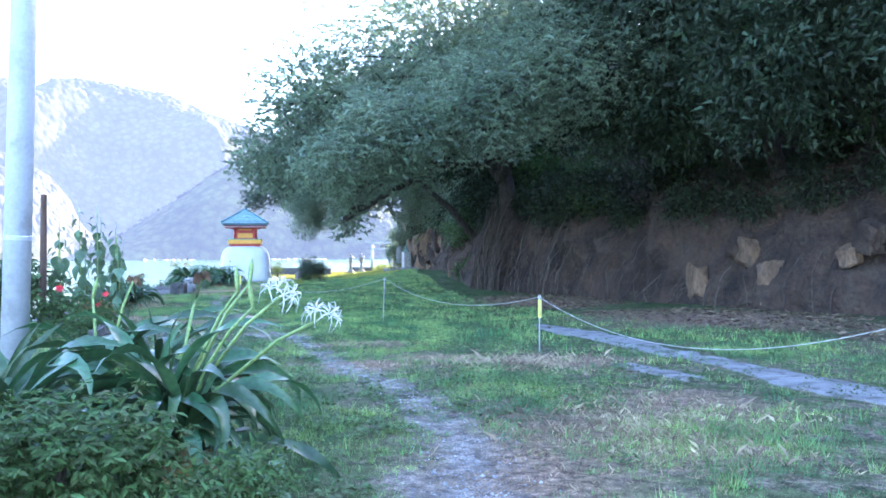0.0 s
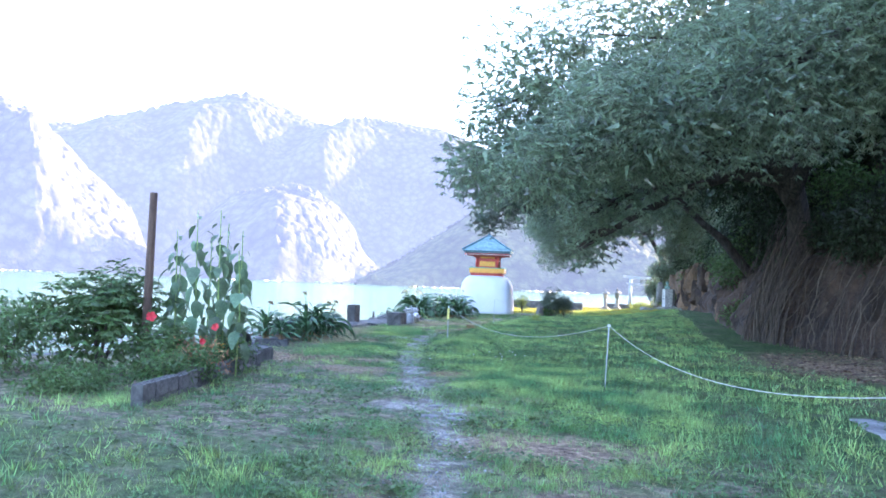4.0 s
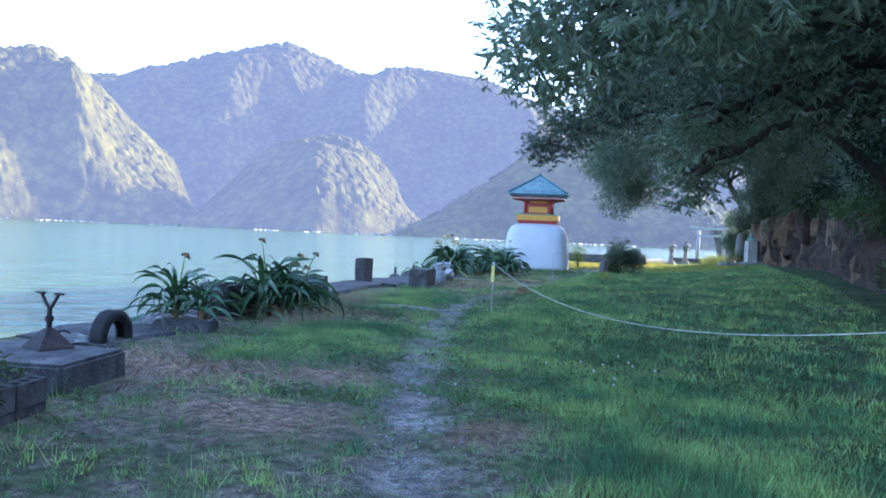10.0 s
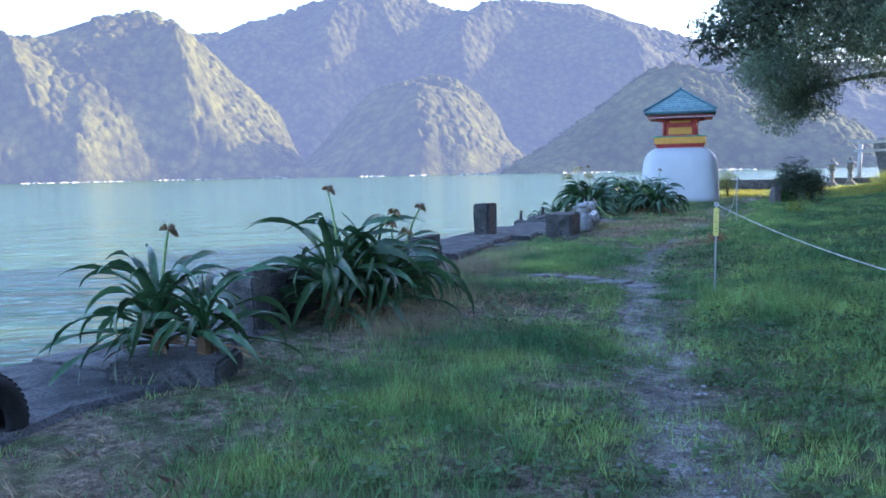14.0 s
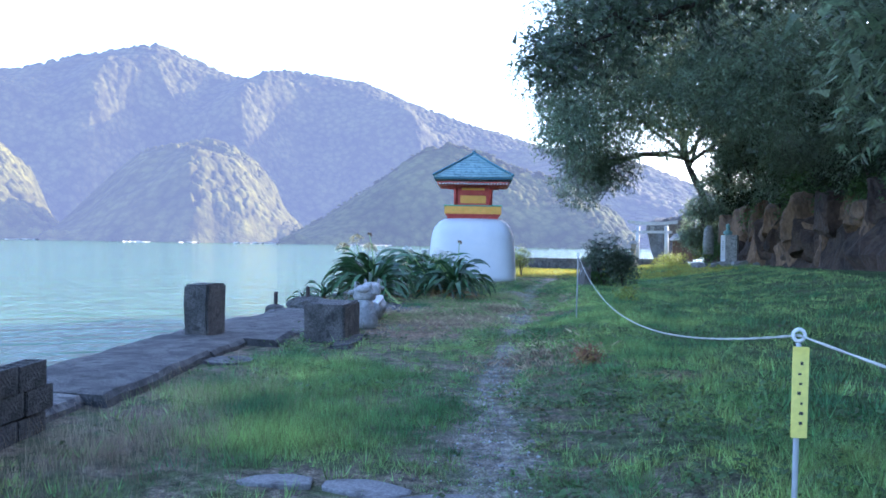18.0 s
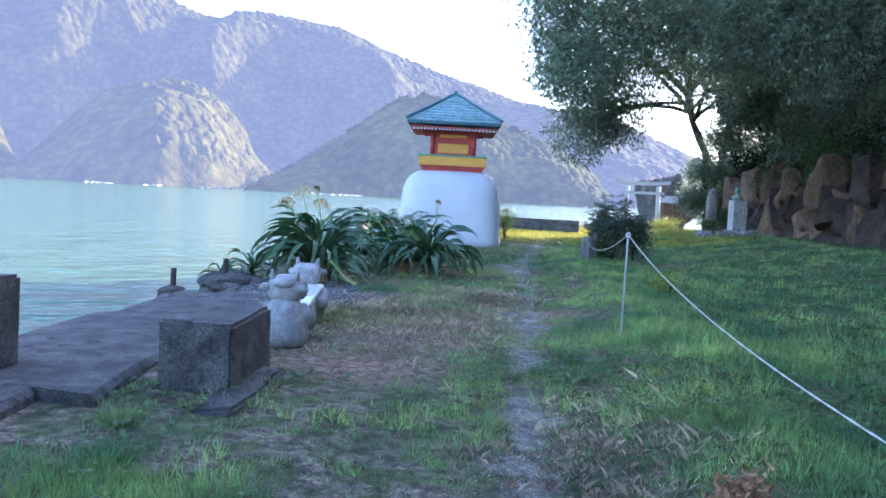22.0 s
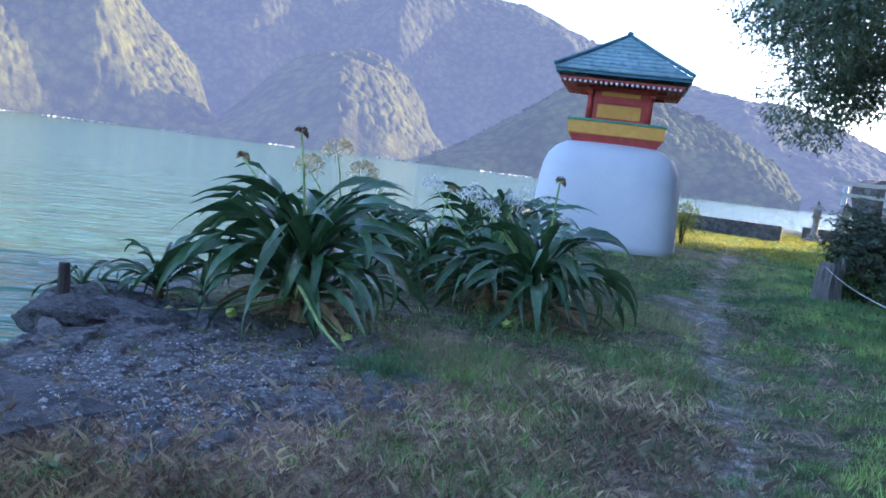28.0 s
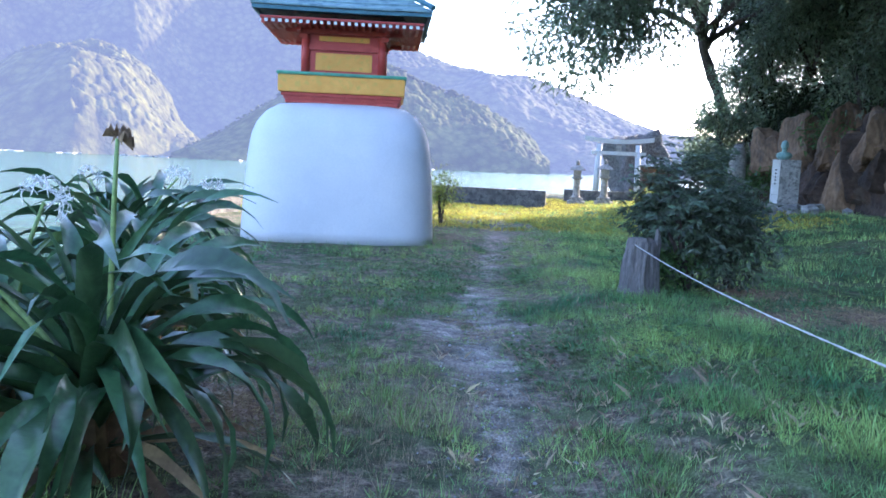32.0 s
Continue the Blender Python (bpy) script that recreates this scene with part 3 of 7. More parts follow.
quay = thing("quay", label="old dark concrete quay edge with worn, uneven slabs above the water", category="quay", kind="structure")
for k, (a, b) in enumerate(((21.4, 22.9), (22.92, 24.7), (24.72, 26.9), (26.92, 30.2), (30.22, 33.6), (33.62, 36.5), (36.52, 37.85), (37.87, 39.2), (39.22, 41.6), (41.62, 44.2))):
    quay_slab(a, b, (1.3, 1.7, 1.2, 1.0, 1.1, 1.35, 1.4, 1.9, 1.95, 1.7)[k], quay, "slab", M_CONC if k % 2 or k > 4 else M_CONC2, (0.02, 0.05, 0.07, 0.06, 0.12, 0.13, 0.11, 0.1, 0.06, 0.03)[k], seed=k)
wall_a = thing("sea_wall", label="plain concrete sea wall under the garden edge", category="wall", kind="structure")
quay_slab(-58, 21.38, 0.35, wall_a, "wall_length", M_CONC2, 0.01)
quay_slab(44.22, 110, 0.35, wall_a, "wall_length", M_CONC2, 0.0, seed=4)

# the pale strip of old paving
strip_l = [(2.75, 19.6), (2.95, 17.3), (4.0, 14.0), (4.57, 12.1), (4.99, 9.9), (5.47, 8.7), (6.6, 6.0), (8.5, 2.0)]
strip_r = [(3.15, 19.8), (4.4, 17.0), (4.9, 14.0), (5.2, 12.4), (6.1, 9.9), (6.7, 8.6), (7.9, 6.0), (10.0, 2.0)]
pavement = thing("pavement", label="cracked pale concrete strip sunk in the grass", category="pavement", kind="structure")


def strip_piece(u0, u1, k):
    rings = []
    m = 9
    for i in range(m + 1):
        u = (u0 + (u1 - u0) * i / m) * (len(strip_l) - 1)
        j = min(int(u), len(strip_l) - 2)
        f = u - j
        p = Vector(strip_l[j]).lerp(Vector(strip_l[j + 1]), f)
        q = Vector(strip_r[j]).lerp(Vector(strip_r[j + 1]), f)
        wob, wub = noise.noise(Vector((u * 4.1, 0.3, 0))), noise.noise(Vector((u * 5.3, 7.7, 0)))
        p, q = p + (q - p) * (0.1 + 0.16 * wob), q + (q - p) * (-0.12 + 0.22 * wub)
        r = []
        for s, dz in ((0, -0.06), (0.01, 0.02), (0.35, 0.03), (0.7, 0.03), (0.99, 0.02), (1, -0.06)):
            c = p.lerp(q, s)
            r.append((c.x, c.y, gz(c.x, c.y) + dz))
        rings.append(r)
    return loft(rings)


for k, (a, b) in enumerate(((0.0, 0.17), (0.175, 0.36), (0.363, 0.52), (0.523, 0.7), (0.703, 1.0))):
    part("paving_slab", strip_piece(a, b, k), M_SLAB, pavement)
bm = roughen(box(1.5, 0.34, 0.06, 0.012), 0.012, 3)
part("paving_slab", bm, M_SLAB, pavement, m=pose(3.75, 11.3, gz(3.7, 11.3) - 0.025, 0, 0, -62))


# ---- the cliff ----
def resample(pts, step):
    out = []
    for (ax, ay), (bx, by) in zip(pts, pts[1:]):
        m = max(1, int(math.hypot(bx - ax, by - ay) / step))
        out += [(ax + (bx - ax) * k / m, ay + (by - ay) * k / m) for k in range(m)]
    return np.array(out + [pts[-1]])


line = resample(CLIFF[1:-1], 0.22)
for _ in range(10):
    line[1:-1] = (line[:-2] + 2 * line[1:-1] + line[2:]) / 4
tang = np.gradient(line, axis=0)
tang /= np.linalg.norm(tang, axis=1)[:, None]
inward = np.stack([tang[:, 1], -tang[:, 0]], 1)
# the far, high end is an unseen slope, raised to shade the lawn
PD = np.array([-0.25, 0, 0.12, 0.25, 0.4, 0.6, 0.85, 1.2, 1.7, 2.4, 3.2, 4.5, 6, 8, 11, 15, 20, 28, 40])
PH = np.array([-0.5, 0.05, 0.6, 1.15, 1.7, 2.2, 2.75, 3.2, 3.7, 4.3, 5.2, 6.6, 8.6, 11.5, 15, 19, 23, 28, 30])
along = np.cumsum(np.r_[0, np.hypot(*np.diff(line, axis=0).T)])
S, Dd = np.meshgrid(along, PD, indexing="ij")
H = np.repeat(PH[None], len(line), 0)
tall = np.interp(line[:, 1], [20, 30, 40, 60, 72, 78, 84, 97], [1.0, 1.0, 0.9, 0.95, 0.95, 0.8, 0.65, 0.7])[:, None]
H = H * tall
bulge = (fbm(S * 0.35, H * 0.5, 31) - 0.5) * 1.6 + (np.floor(vnoise(S * 0.9, H * 1.1, 33) * 5) / 5 - 0.5) * 0.7 + (fbm(S * 2.2, H * 2.6, 35) - 0.5) * 0.6
bulge *= sstep(-0.2, 0.5, H)
base_xy = line[:, None] + inward[:, None] * (Dd + bulge)[..., None]
base_z = ground(line[:, 0], line[:, 1])[:, None] + H + (fbm(S * 0.6, Dd * 0.6, 37) - 0.5) * 0.8 * sstep(1.0, 3.0, H)
cverts = np.concatenate([base_xy, base_z[..., None]], -1).reshape(-1, 3)
me = np_mesh("cliff", cverts, grid_faces(len(line), len(PD)), M_CLIFF)
tagged(new("cliff", me), "steep brown earth and rock cliff under trees", "cliff", kind="structure")


def cliff_at(y, d=0.0):
    """A place on the foot of the cliff, d metres into it, and the way out of it."""
    k = int(np.argmin(np.abs(line[:, 1] - y)))
    p, w = line[k] + inward[k] * d, inward[k]
    return float(p[0]), float(p[1]), Vector((float(w[0]), float(w[1]), 0))


def cliff_z(y, d):
    x, yy, _ = cliff_at(y)
    return gz(x, yy) + float(np.interp(d, PD, PH)) * float(np.interp(y, [20, 30, 40, 60, 72, 78, 84, 97], [1.0, 1.0, 0.9, 0.95, 0.95, 0.8, 0.65, 0.7]))


def boulder(x, y, z, sx, sy, sz, seed, material, label, rz=0, category="rock", group=""):
    """An angular, split rock."""
    rr = random.Random(seed)
    bm = box(1.5, 1.5, 1.5, 0.12, Matrix.Translation((0, 0, -0.75)), 1)
    bmesh.ops.subdivide_edges(bm, edges=[e for e in bm.edges if e.calc_length() > 0.4], cuts=4, use_grid_fill=True)
    for v in bm.verts:
        k = 1 - 0.16 * (v.co.z + 0.75)
        v.co = Vector((v.co.x * k, v.co.y * k, v.co.z))
    roughen(bm, 0.4, 0.9, seed)
    roughen(bm, 0.1, 3.2, seed + 3)
    bm.transform(pose(0, 0, 0, rr.uniform(-14, 14), rr.uniform(-14, 14), 0))
    bm.transform(Matrix.Diagonal((sx, sy, sz, 1)))
    return solo("rock", bm, material, label, category, pose(x, y, z, 0, 0, rz), group=group)


rr = random.Random(82)
for y, z, n, s in ((27.2, 1.0, 3, 0.5), (24.8, 0.9, 8, 0.72), (22.3, 1.3, 3, 0.45), (76.4, 1.5, 6, 0.75), (73.0, 1.5, 7, 0.8), (70.2, 1.7, 7, 0.85), (67.0, 1.5, 7, 0.8), (63.5, 1.5, 6, 0.75), (60.0, 1.7, 5, 0.7), (56.0, 1.5, 5, 0.7), (52.0, 1.3, 5, 0.6), (47.5, 1.2, 5, 0.6)):
    for k in range(n):
        x, yy, _ = cliff_at(y + rr.uniform(-1.3, 1.3), rr.uniform(0.15, 0.7))
        q = s * rr.uniform(0.6, 1.25)
        boulder(x, yy, gz(x, yy) + max(0.1, z + rr.uniform(-1.2, 1.0)), q * 0.7, q, q * rr.uniform(0.9, 1.5), int(y * 10) + k, M_OCHRE if (k % 3 if y > 30 else k in (1, 4)) else M_CLIFF, "split ochre rock standing out of the cliff", rr.uniform(0, 90), group="ochre rocks of the cliff")


# ---- far hills ----
def forest_material(name, c1, c2, haze_glow, crown=7.0):
    """A closed canopy: rounded crowns of uneven green; dark shade between them and distance haze are painted in."""
    m = bpy.data.materials.new(name)
    m.use_nodes = True
    n, l = m.node_tree.nodes, m.node_tree.links
    b = n["Principled BSDF"]
    tc = n.new("ShaderNodeTexCoord")
    warp, add = n.new("ShaderNodeTexNoise"), n.new("ShaderNodeVectorMath")
    warp.inputs["Scale"].default_value, warp.inputs["Detail"].default_value = 0.35, 3
    l.new(tc.outputs["Object"], warp.inputs["Vector"])
    add.operation = "MULTIPLY_ADD"
    add.inputs[1].default_value = (3.5, 3.5, 3.5)
    l.new(warp.outputs["Color"], add.inputs[0])
    l.new(tc.outputs["Object"], add.inputs[2])
    cell, fine = n.new("ShaderNodeTexVoronoi"), n.new("ShaderNodeTexVoronoi")
    for node, size in ((cell, crown), (fine, crown * 0.4)):
        node.inputs["Scale"].default_value = 1 / size
        l.new(add.outputs[0], node.inputs["Vector"])
    # shade between crowns, painted into the colour
    gap_shade = n.new("ShaderNodeMapRange")
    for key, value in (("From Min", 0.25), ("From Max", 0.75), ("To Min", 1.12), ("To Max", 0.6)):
        gap_shade.inputs[key].default_value = value
    l.new(cell.outputs["Distance"], gap_shade.inputs["Value"])
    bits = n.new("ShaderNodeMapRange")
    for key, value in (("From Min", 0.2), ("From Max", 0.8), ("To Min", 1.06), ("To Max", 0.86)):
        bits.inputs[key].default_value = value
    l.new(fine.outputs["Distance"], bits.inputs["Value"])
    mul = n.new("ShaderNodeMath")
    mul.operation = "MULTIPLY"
    l.new(gap_shade.outputs[0], mul.inputs[0])
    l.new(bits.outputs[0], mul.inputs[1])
    stand, ramp = n.new("ShaderNodeTexNoise"), n.new("ShaderNodeValToRGB")
    stand.inputs["Scale"].default_value, stand.inputs["Detail"].default_value = 0.03, 5
    l.new(tc.outputs["Object"], stand.inputs["Vector"])
    ramp.color_ramp.elements[0].position, ramp.color_ramp.elements[1].position = 0.36, 0.64
    ramp.color_ramp.elements[0].color, ramp.color_ramp.elements[1].color = (*c1, 1), (*c2, 1)
    l.new(stand.outputs["Fac"], ramp.inputs[0])
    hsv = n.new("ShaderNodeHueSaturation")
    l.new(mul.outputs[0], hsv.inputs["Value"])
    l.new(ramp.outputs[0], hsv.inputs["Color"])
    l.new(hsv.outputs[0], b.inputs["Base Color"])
    bump = n.new("ShaderNodeBump")
    bump.inputs["Strength"].default_value, bump.inputs["Distance"].default_value = 0.55, crown * 0.3
    l.new(mul.outputs[0], bump.inputs["Height"])
    l.new(bump.outputs[0], b.inputs["Normal"])
    b.inputs["Roughness"].default_value, b.inputs["Specular IOR Level"].default_value = 0.95, 0.05
    # blue haze of the distance, painted as an even glow
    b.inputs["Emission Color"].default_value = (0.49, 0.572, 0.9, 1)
    b.inputs["Emission Strength"].default_value = haze_glow
    return m


bm = bmesh.new()
bmesh.ops.create_icosphere(bm, subdivisions=1, radius=1)
bmesh.ops.delete(bm, geom=[v for v in bm.verts if v.co.z < -0.35], context="VERTS")
bm.verts.index_update()
DOME_V = np.array([v.co[:] for v in bm.verts])
DOME_F = np.array([[v.index for v in f.verts] for f in bm.faces])
bm.free()
EYE0 = (-8.0, 30.0)


def ridged(x, y, seed, octaves=4):
    """Sharp spurs with gullies between them, about 0 to 1."""
    x, y = x + 0.5 * (fbm(x * 0.7, y * 0.7, seed + 40) - 0.5), y + 0.5 * (fbm(x * 0.7, y * 0.7, seed + 50) - 0.5)
    out, amp, tot = 0.0, 1.0, 0.0
    for k in range(octaves):
        out, tot = out + amp * (1 - np.abs(2 * vnoise(x * 2 ** k, y * 2 ** k, seed + 11 * k) - 1)), tot + amp
        amp *= 0.5
    return out / tot


def hill(name, crest, near, far, seed, material, label, rows=64, step=0.24, spurs=(), size=4.0, gully=0.5, spur=9.0, tree=7.0, rim=()):
    """A wooded hillside from its shore to its crest, with spurs, gullies and tree crowns. crest: (degrees left of +y, degrees up)."""
    crest = sorted(crest)
    az = np.arange(crest[0][0], crest[-1][0], step)
    top = np.tan(np.radians(np.interp(az, [c[0] for c in crest], [c[1] for c in crest]))) * far + 1.4 - WATER
    broad = np.ones(int(2.5 / step)) / int(2.5 / step)
    soft = np.convolve(np.pad(top, len(broad), mode="edge"), broad, "same")[len(broad):-len(broad)]
    soft = np.convolve(np.pad(soft, len(broad), mode="edge"), broad, "same")[len(broad):-len(broad)]
    v = np.concatenate([np.linspace(0, 1, rows), [1.04, 1.1, 1.25, 1.5]])
    A, V = np.meshgrid(az, v, indexing="ij")
    R = near + (far - near) * V + (1 - np.clip(V, 0, 1)) * (far - near) * 0.35 * (fbm(A * 0.2, V * 0.4, seed + 70, 2) - 0.5)
    X, Y = EYE0[0] - np.sin(np.radians(A)) * R, EYE0[1] + np.cos(np.radians(A)) * R
    top = soft[:, None] + (top - soft)[:, None] * np.clip(V, 0, 1) ** 3
    prof = np.where(V <= 1, np.sin(np.clip(V, 0, 1) * 1.5708) ** 0.85 * 0.5 + np.clip(V, 0, 1) * 0.5, 1 - (V - 1) * 1.2)
    body = np.clip(V, 0, 1) * np.clip(1 - V, 0, 1) * 4
    sharp = ridged(X / spur, Y / spur, seed + 80, 3)
    h = top * (prof + gully * (sharp - 0.55) * body)
    for a0, wide, high, slant in spurs:
        h = h + high * np.exp(-((A - a0 - slant * (V - 0.5)) / wide) ** 2) * 6.0 * np.clip(V, 0, 1) * np.clip(0.78 - V, 0, 1)
    crown = 1.0 * crowns(X / tree, Y / tree, seed) + 0.45 * crowns(X / (tree * 0.5), Y / (tree * 0.5), seed + 2) + 0.9 * vnoise(X / (tree * 3), Y / (tree * 3), seed + 1) - 0.7
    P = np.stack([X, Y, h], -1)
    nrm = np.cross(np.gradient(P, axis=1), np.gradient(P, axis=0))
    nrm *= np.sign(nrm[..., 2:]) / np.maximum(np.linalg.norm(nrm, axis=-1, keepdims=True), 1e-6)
    sunny = sstep(0.0, 0.22, nrm @ np.array(sun_way))          # light and shade put into the shape: crowns flattened off sun-facing slopes
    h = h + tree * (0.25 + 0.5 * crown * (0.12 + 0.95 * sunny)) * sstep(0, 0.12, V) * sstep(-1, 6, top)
    Z = WATER - 0.5 + np.maximum(h, 0) + np.minimum(top, 0) * 0.2
    me = np_mesh(name, np.stack([X, Y, Z], -1).reshape(-1, 3), grid_faces(len(az), len(v)), material, True)
    rng = np.random.default_rng(seed + 5)
    c, rad, count = np.zeros((0, 3)), np.zeros(0), 0
    if rim:                                                    # single trees standing along the crest
        m = int((rim[0] - rim[1]) / rim[2])
        a = rng.uniform(rim[1], rim[0], m)
        i = np.clip(np.searchsorted(az, a), 0, len(az) - 1)
        e = np.stack([X[i, rows - 2], Y[i, rows - 2], Z[i, rows - 2] + rng.uniform(-1.2, 0.2, m)], 1)
        e[:, :2] += rng.uniform(-1.2, 1.2, (m, 2))
        c, rad, count = np.concatenate([c, e]), np.concatenate([rad, size * rng.uniform(0.5, 1.0, m)]), count + m
    k = len(DOME_V)
    lump = 1 + 0.3 * rng.uniform(-1, 1, (count, k, 1))
    squash = np.stack([rng.uniform(0.85, 1.25, count), rng.uniform(0.85, 1.25, count), rng.uniform(0.7, 1.25, count)], 1)
    v = c[:, None] + DOME_V[None] * lump * (rad[:, None] * squash)[:, None]
    f = (np.arange(count)[:, None, None] * k + DOME_F[None]).reshape(-1, 3)
    if count:
        tagged(new("forest", np_mesh("forest", v.reshape(-1, 3), f, material, True)), "rounded tree crowns along the crest of the headland", "forest", kind="stuff")
    return tagged(new(name, me), label, "hill", kind="structure")


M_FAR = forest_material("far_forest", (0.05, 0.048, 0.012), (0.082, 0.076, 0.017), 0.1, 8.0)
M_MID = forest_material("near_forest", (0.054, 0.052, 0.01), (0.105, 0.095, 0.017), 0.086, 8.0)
# less painted haze, so that the headland looks darker
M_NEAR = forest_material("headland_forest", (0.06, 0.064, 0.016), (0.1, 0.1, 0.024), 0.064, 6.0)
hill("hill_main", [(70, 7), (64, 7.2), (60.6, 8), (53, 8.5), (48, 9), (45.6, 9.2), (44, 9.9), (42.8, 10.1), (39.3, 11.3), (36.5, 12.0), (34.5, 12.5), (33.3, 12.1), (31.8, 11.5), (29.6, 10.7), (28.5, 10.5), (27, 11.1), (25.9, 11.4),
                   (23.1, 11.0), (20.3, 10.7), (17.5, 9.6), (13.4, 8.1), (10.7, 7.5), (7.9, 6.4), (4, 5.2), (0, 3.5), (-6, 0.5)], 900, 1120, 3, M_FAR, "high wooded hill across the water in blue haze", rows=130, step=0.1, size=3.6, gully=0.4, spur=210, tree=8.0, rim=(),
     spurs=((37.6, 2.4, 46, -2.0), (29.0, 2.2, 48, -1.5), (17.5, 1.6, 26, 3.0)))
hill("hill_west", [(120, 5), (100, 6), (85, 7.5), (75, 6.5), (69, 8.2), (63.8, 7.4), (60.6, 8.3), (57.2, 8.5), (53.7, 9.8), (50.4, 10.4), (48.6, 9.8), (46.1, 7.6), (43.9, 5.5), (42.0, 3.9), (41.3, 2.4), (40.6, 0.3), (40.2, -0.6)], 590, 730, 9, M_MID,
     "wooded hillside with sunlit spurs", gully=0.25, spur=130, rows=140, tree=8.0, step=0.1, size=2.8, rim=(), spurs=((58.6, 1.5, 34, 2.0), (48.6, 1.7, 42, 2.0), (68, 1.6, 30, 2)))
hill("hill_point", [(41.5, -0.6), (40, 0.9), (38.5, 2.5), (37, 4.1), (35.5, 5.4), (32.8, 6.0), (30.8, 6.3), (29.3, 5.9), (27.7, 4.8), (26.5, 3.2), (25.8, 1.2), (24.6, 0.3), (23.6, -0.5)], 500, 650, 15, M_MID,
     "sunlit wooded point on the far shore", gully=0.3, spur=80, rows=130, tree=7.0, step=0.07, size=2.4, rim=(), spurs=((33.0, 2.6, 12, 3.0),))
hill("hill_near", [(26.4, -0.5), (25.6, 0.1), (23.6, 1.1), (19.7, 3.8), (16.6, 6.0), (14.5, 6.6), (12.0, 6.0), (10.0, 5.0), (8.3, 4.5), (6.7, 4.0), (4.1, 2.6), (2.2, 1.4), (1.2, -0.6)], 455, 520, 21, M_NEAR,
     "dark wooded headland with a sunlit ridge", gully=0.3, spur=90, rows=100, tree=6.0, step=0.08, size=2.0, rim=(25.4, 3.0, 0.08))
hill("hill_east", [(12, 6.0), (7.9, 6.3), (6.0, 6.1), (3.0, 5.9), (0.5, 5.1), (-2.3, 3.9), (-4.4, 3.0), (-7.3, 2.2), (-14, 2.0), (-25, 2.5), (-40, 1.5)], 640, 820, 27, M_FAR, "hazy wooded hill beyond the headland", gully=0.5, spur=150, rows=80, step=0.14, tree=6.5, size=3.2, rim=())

# low pale strips, added for the white marks along the far water line
M_SHORE = mat("pale_shore_strip", (0.3, 0.28, 0.25), (0.5, 0.48, 0.44), 0.15, 0.9, 0.3, 2)
rng = random.Random(8)
for a0, a1, r in ((68, 63, 541), (58.5, 52, 538), (50.5, 46, 540), (43.5, 41.5, 545), (36.5, 34.8, 474), (33, 31.6, 475), (29.4, 25.2, 478), (22, 18.4, 436), (14, 9.0, 436)):
    rings = []
    m = int(abs(a1 - a0) / 0.16)
    for k in range(m + 1):
        a, q = radians(a0 + (a1 - a0) * k / m), r + rng.uniform(-3, 3) - 10
        hh = rng.uniform(0.15, 0.75)
        rings.append([(EYE0[0] - math.sin(a) * (q + d), EYE0[1] + math.cos(a) * (q + d), WATER + z) for d, z in ((0, -0.4), (0.5, hh), (3, hh * 1.1), (6, -0.4))])
    solo("shore", loft(rings), M_SHORE, "pale strip added for the white marks at the far water line", "shore", kind="structure")


# ---- trees ----
def tree(name, base, lean, blobs, n, size, seed, label, trunk_r=0.35, material=None, limbs=True, group="", fold=False, shell=0.55):
    t = thing(name, *base, label=label, category="tree", group=group)
    rng = random.Random(seed)
    o = Vector(base)
    top = Vector(lean) - o
    pts = [Vector((0, 0, -0.4)), top * 0.3 + Vector((rng.uniform(-0.2, 0.2), rng.uniform(-0.2, 0.2), 0)), top * 0.65 + Vector((rng.uniform(-0.3, 0.3), rng.uniform(-0.3, 0.3), 0)), top]
    part("trunk", roughen(tube([pts[0].lerp(pts[1], k / 3) for k in range(3)] + [pts[1].lerp(pts[2], k / 3) for k in range(3)] + [pts[2].lerp(pts[3], k / 3) for k in range(4)],
                               [trunk_r * (1 - 0.06 * k) for k in range(10)], 10), 0.06, 2, seed), M_BARK, t)
    if limbs:
        for k, b in enumerate(blobs):
            c = Vector(b[:3]) - o
            s = pts[1].lerp(top, rng.uniform(0.5, 1.0))
            mid = s.lerp(c, 0.5) + Vector((rng.uniform(-0.6, 0.6), rng.uniform(-0.6, 0.6), rng.uniform(0.2, 0.9)))
            r = trunk_r * 0.45
            p = [s, s.lerp(mid, 0.5) + Vector((0, 0, 0.15)), mid, mid.lerp(c, 0.5) + Vector((0, 0, 0.1)), c]
            part("limb", roughen(tube(p, [r, r * 0.85, r * 0.65, r * 0.45, r * 0.2], 7), 0.05, 1.5, k), M_BARK, t)
            for j in range(3):
                e = c + Vector((rng.uniform(-1, 1) * b[3], rng.uniform(-1, 1) * b[4], rng.uniform(-0.7, 0.7) * b[5])) * 0.75
                q = mid.lerp(c, rng.uniform(0.2, 0.9))
                part("branch", tube([q, q.lerp(e, 0.5) + Vector((0, 0, 0.25)), e], [r * 0.3, r * 0.2, r * 0.06], 5), M_BARK, t)
    rel = [(b[0] - o.x, b[1] - o.y, b[2] - o.z, *b[3:]) for b in blobs]
    foliage("crown", t, rel, n, size, seed, material or M_LEAF, fold=fold, width=0.24 if fold else 0.32, shell=shell)
    foliage("inner_foliage", t, [(*r[:3], r[3] * 0.66, r[4] * 0.66, r[5] * 0.66) for r in rel], n // 8, size * 1.6, seed + 50, material or M_LEAF, shell=1.0, fold=False)
    return t


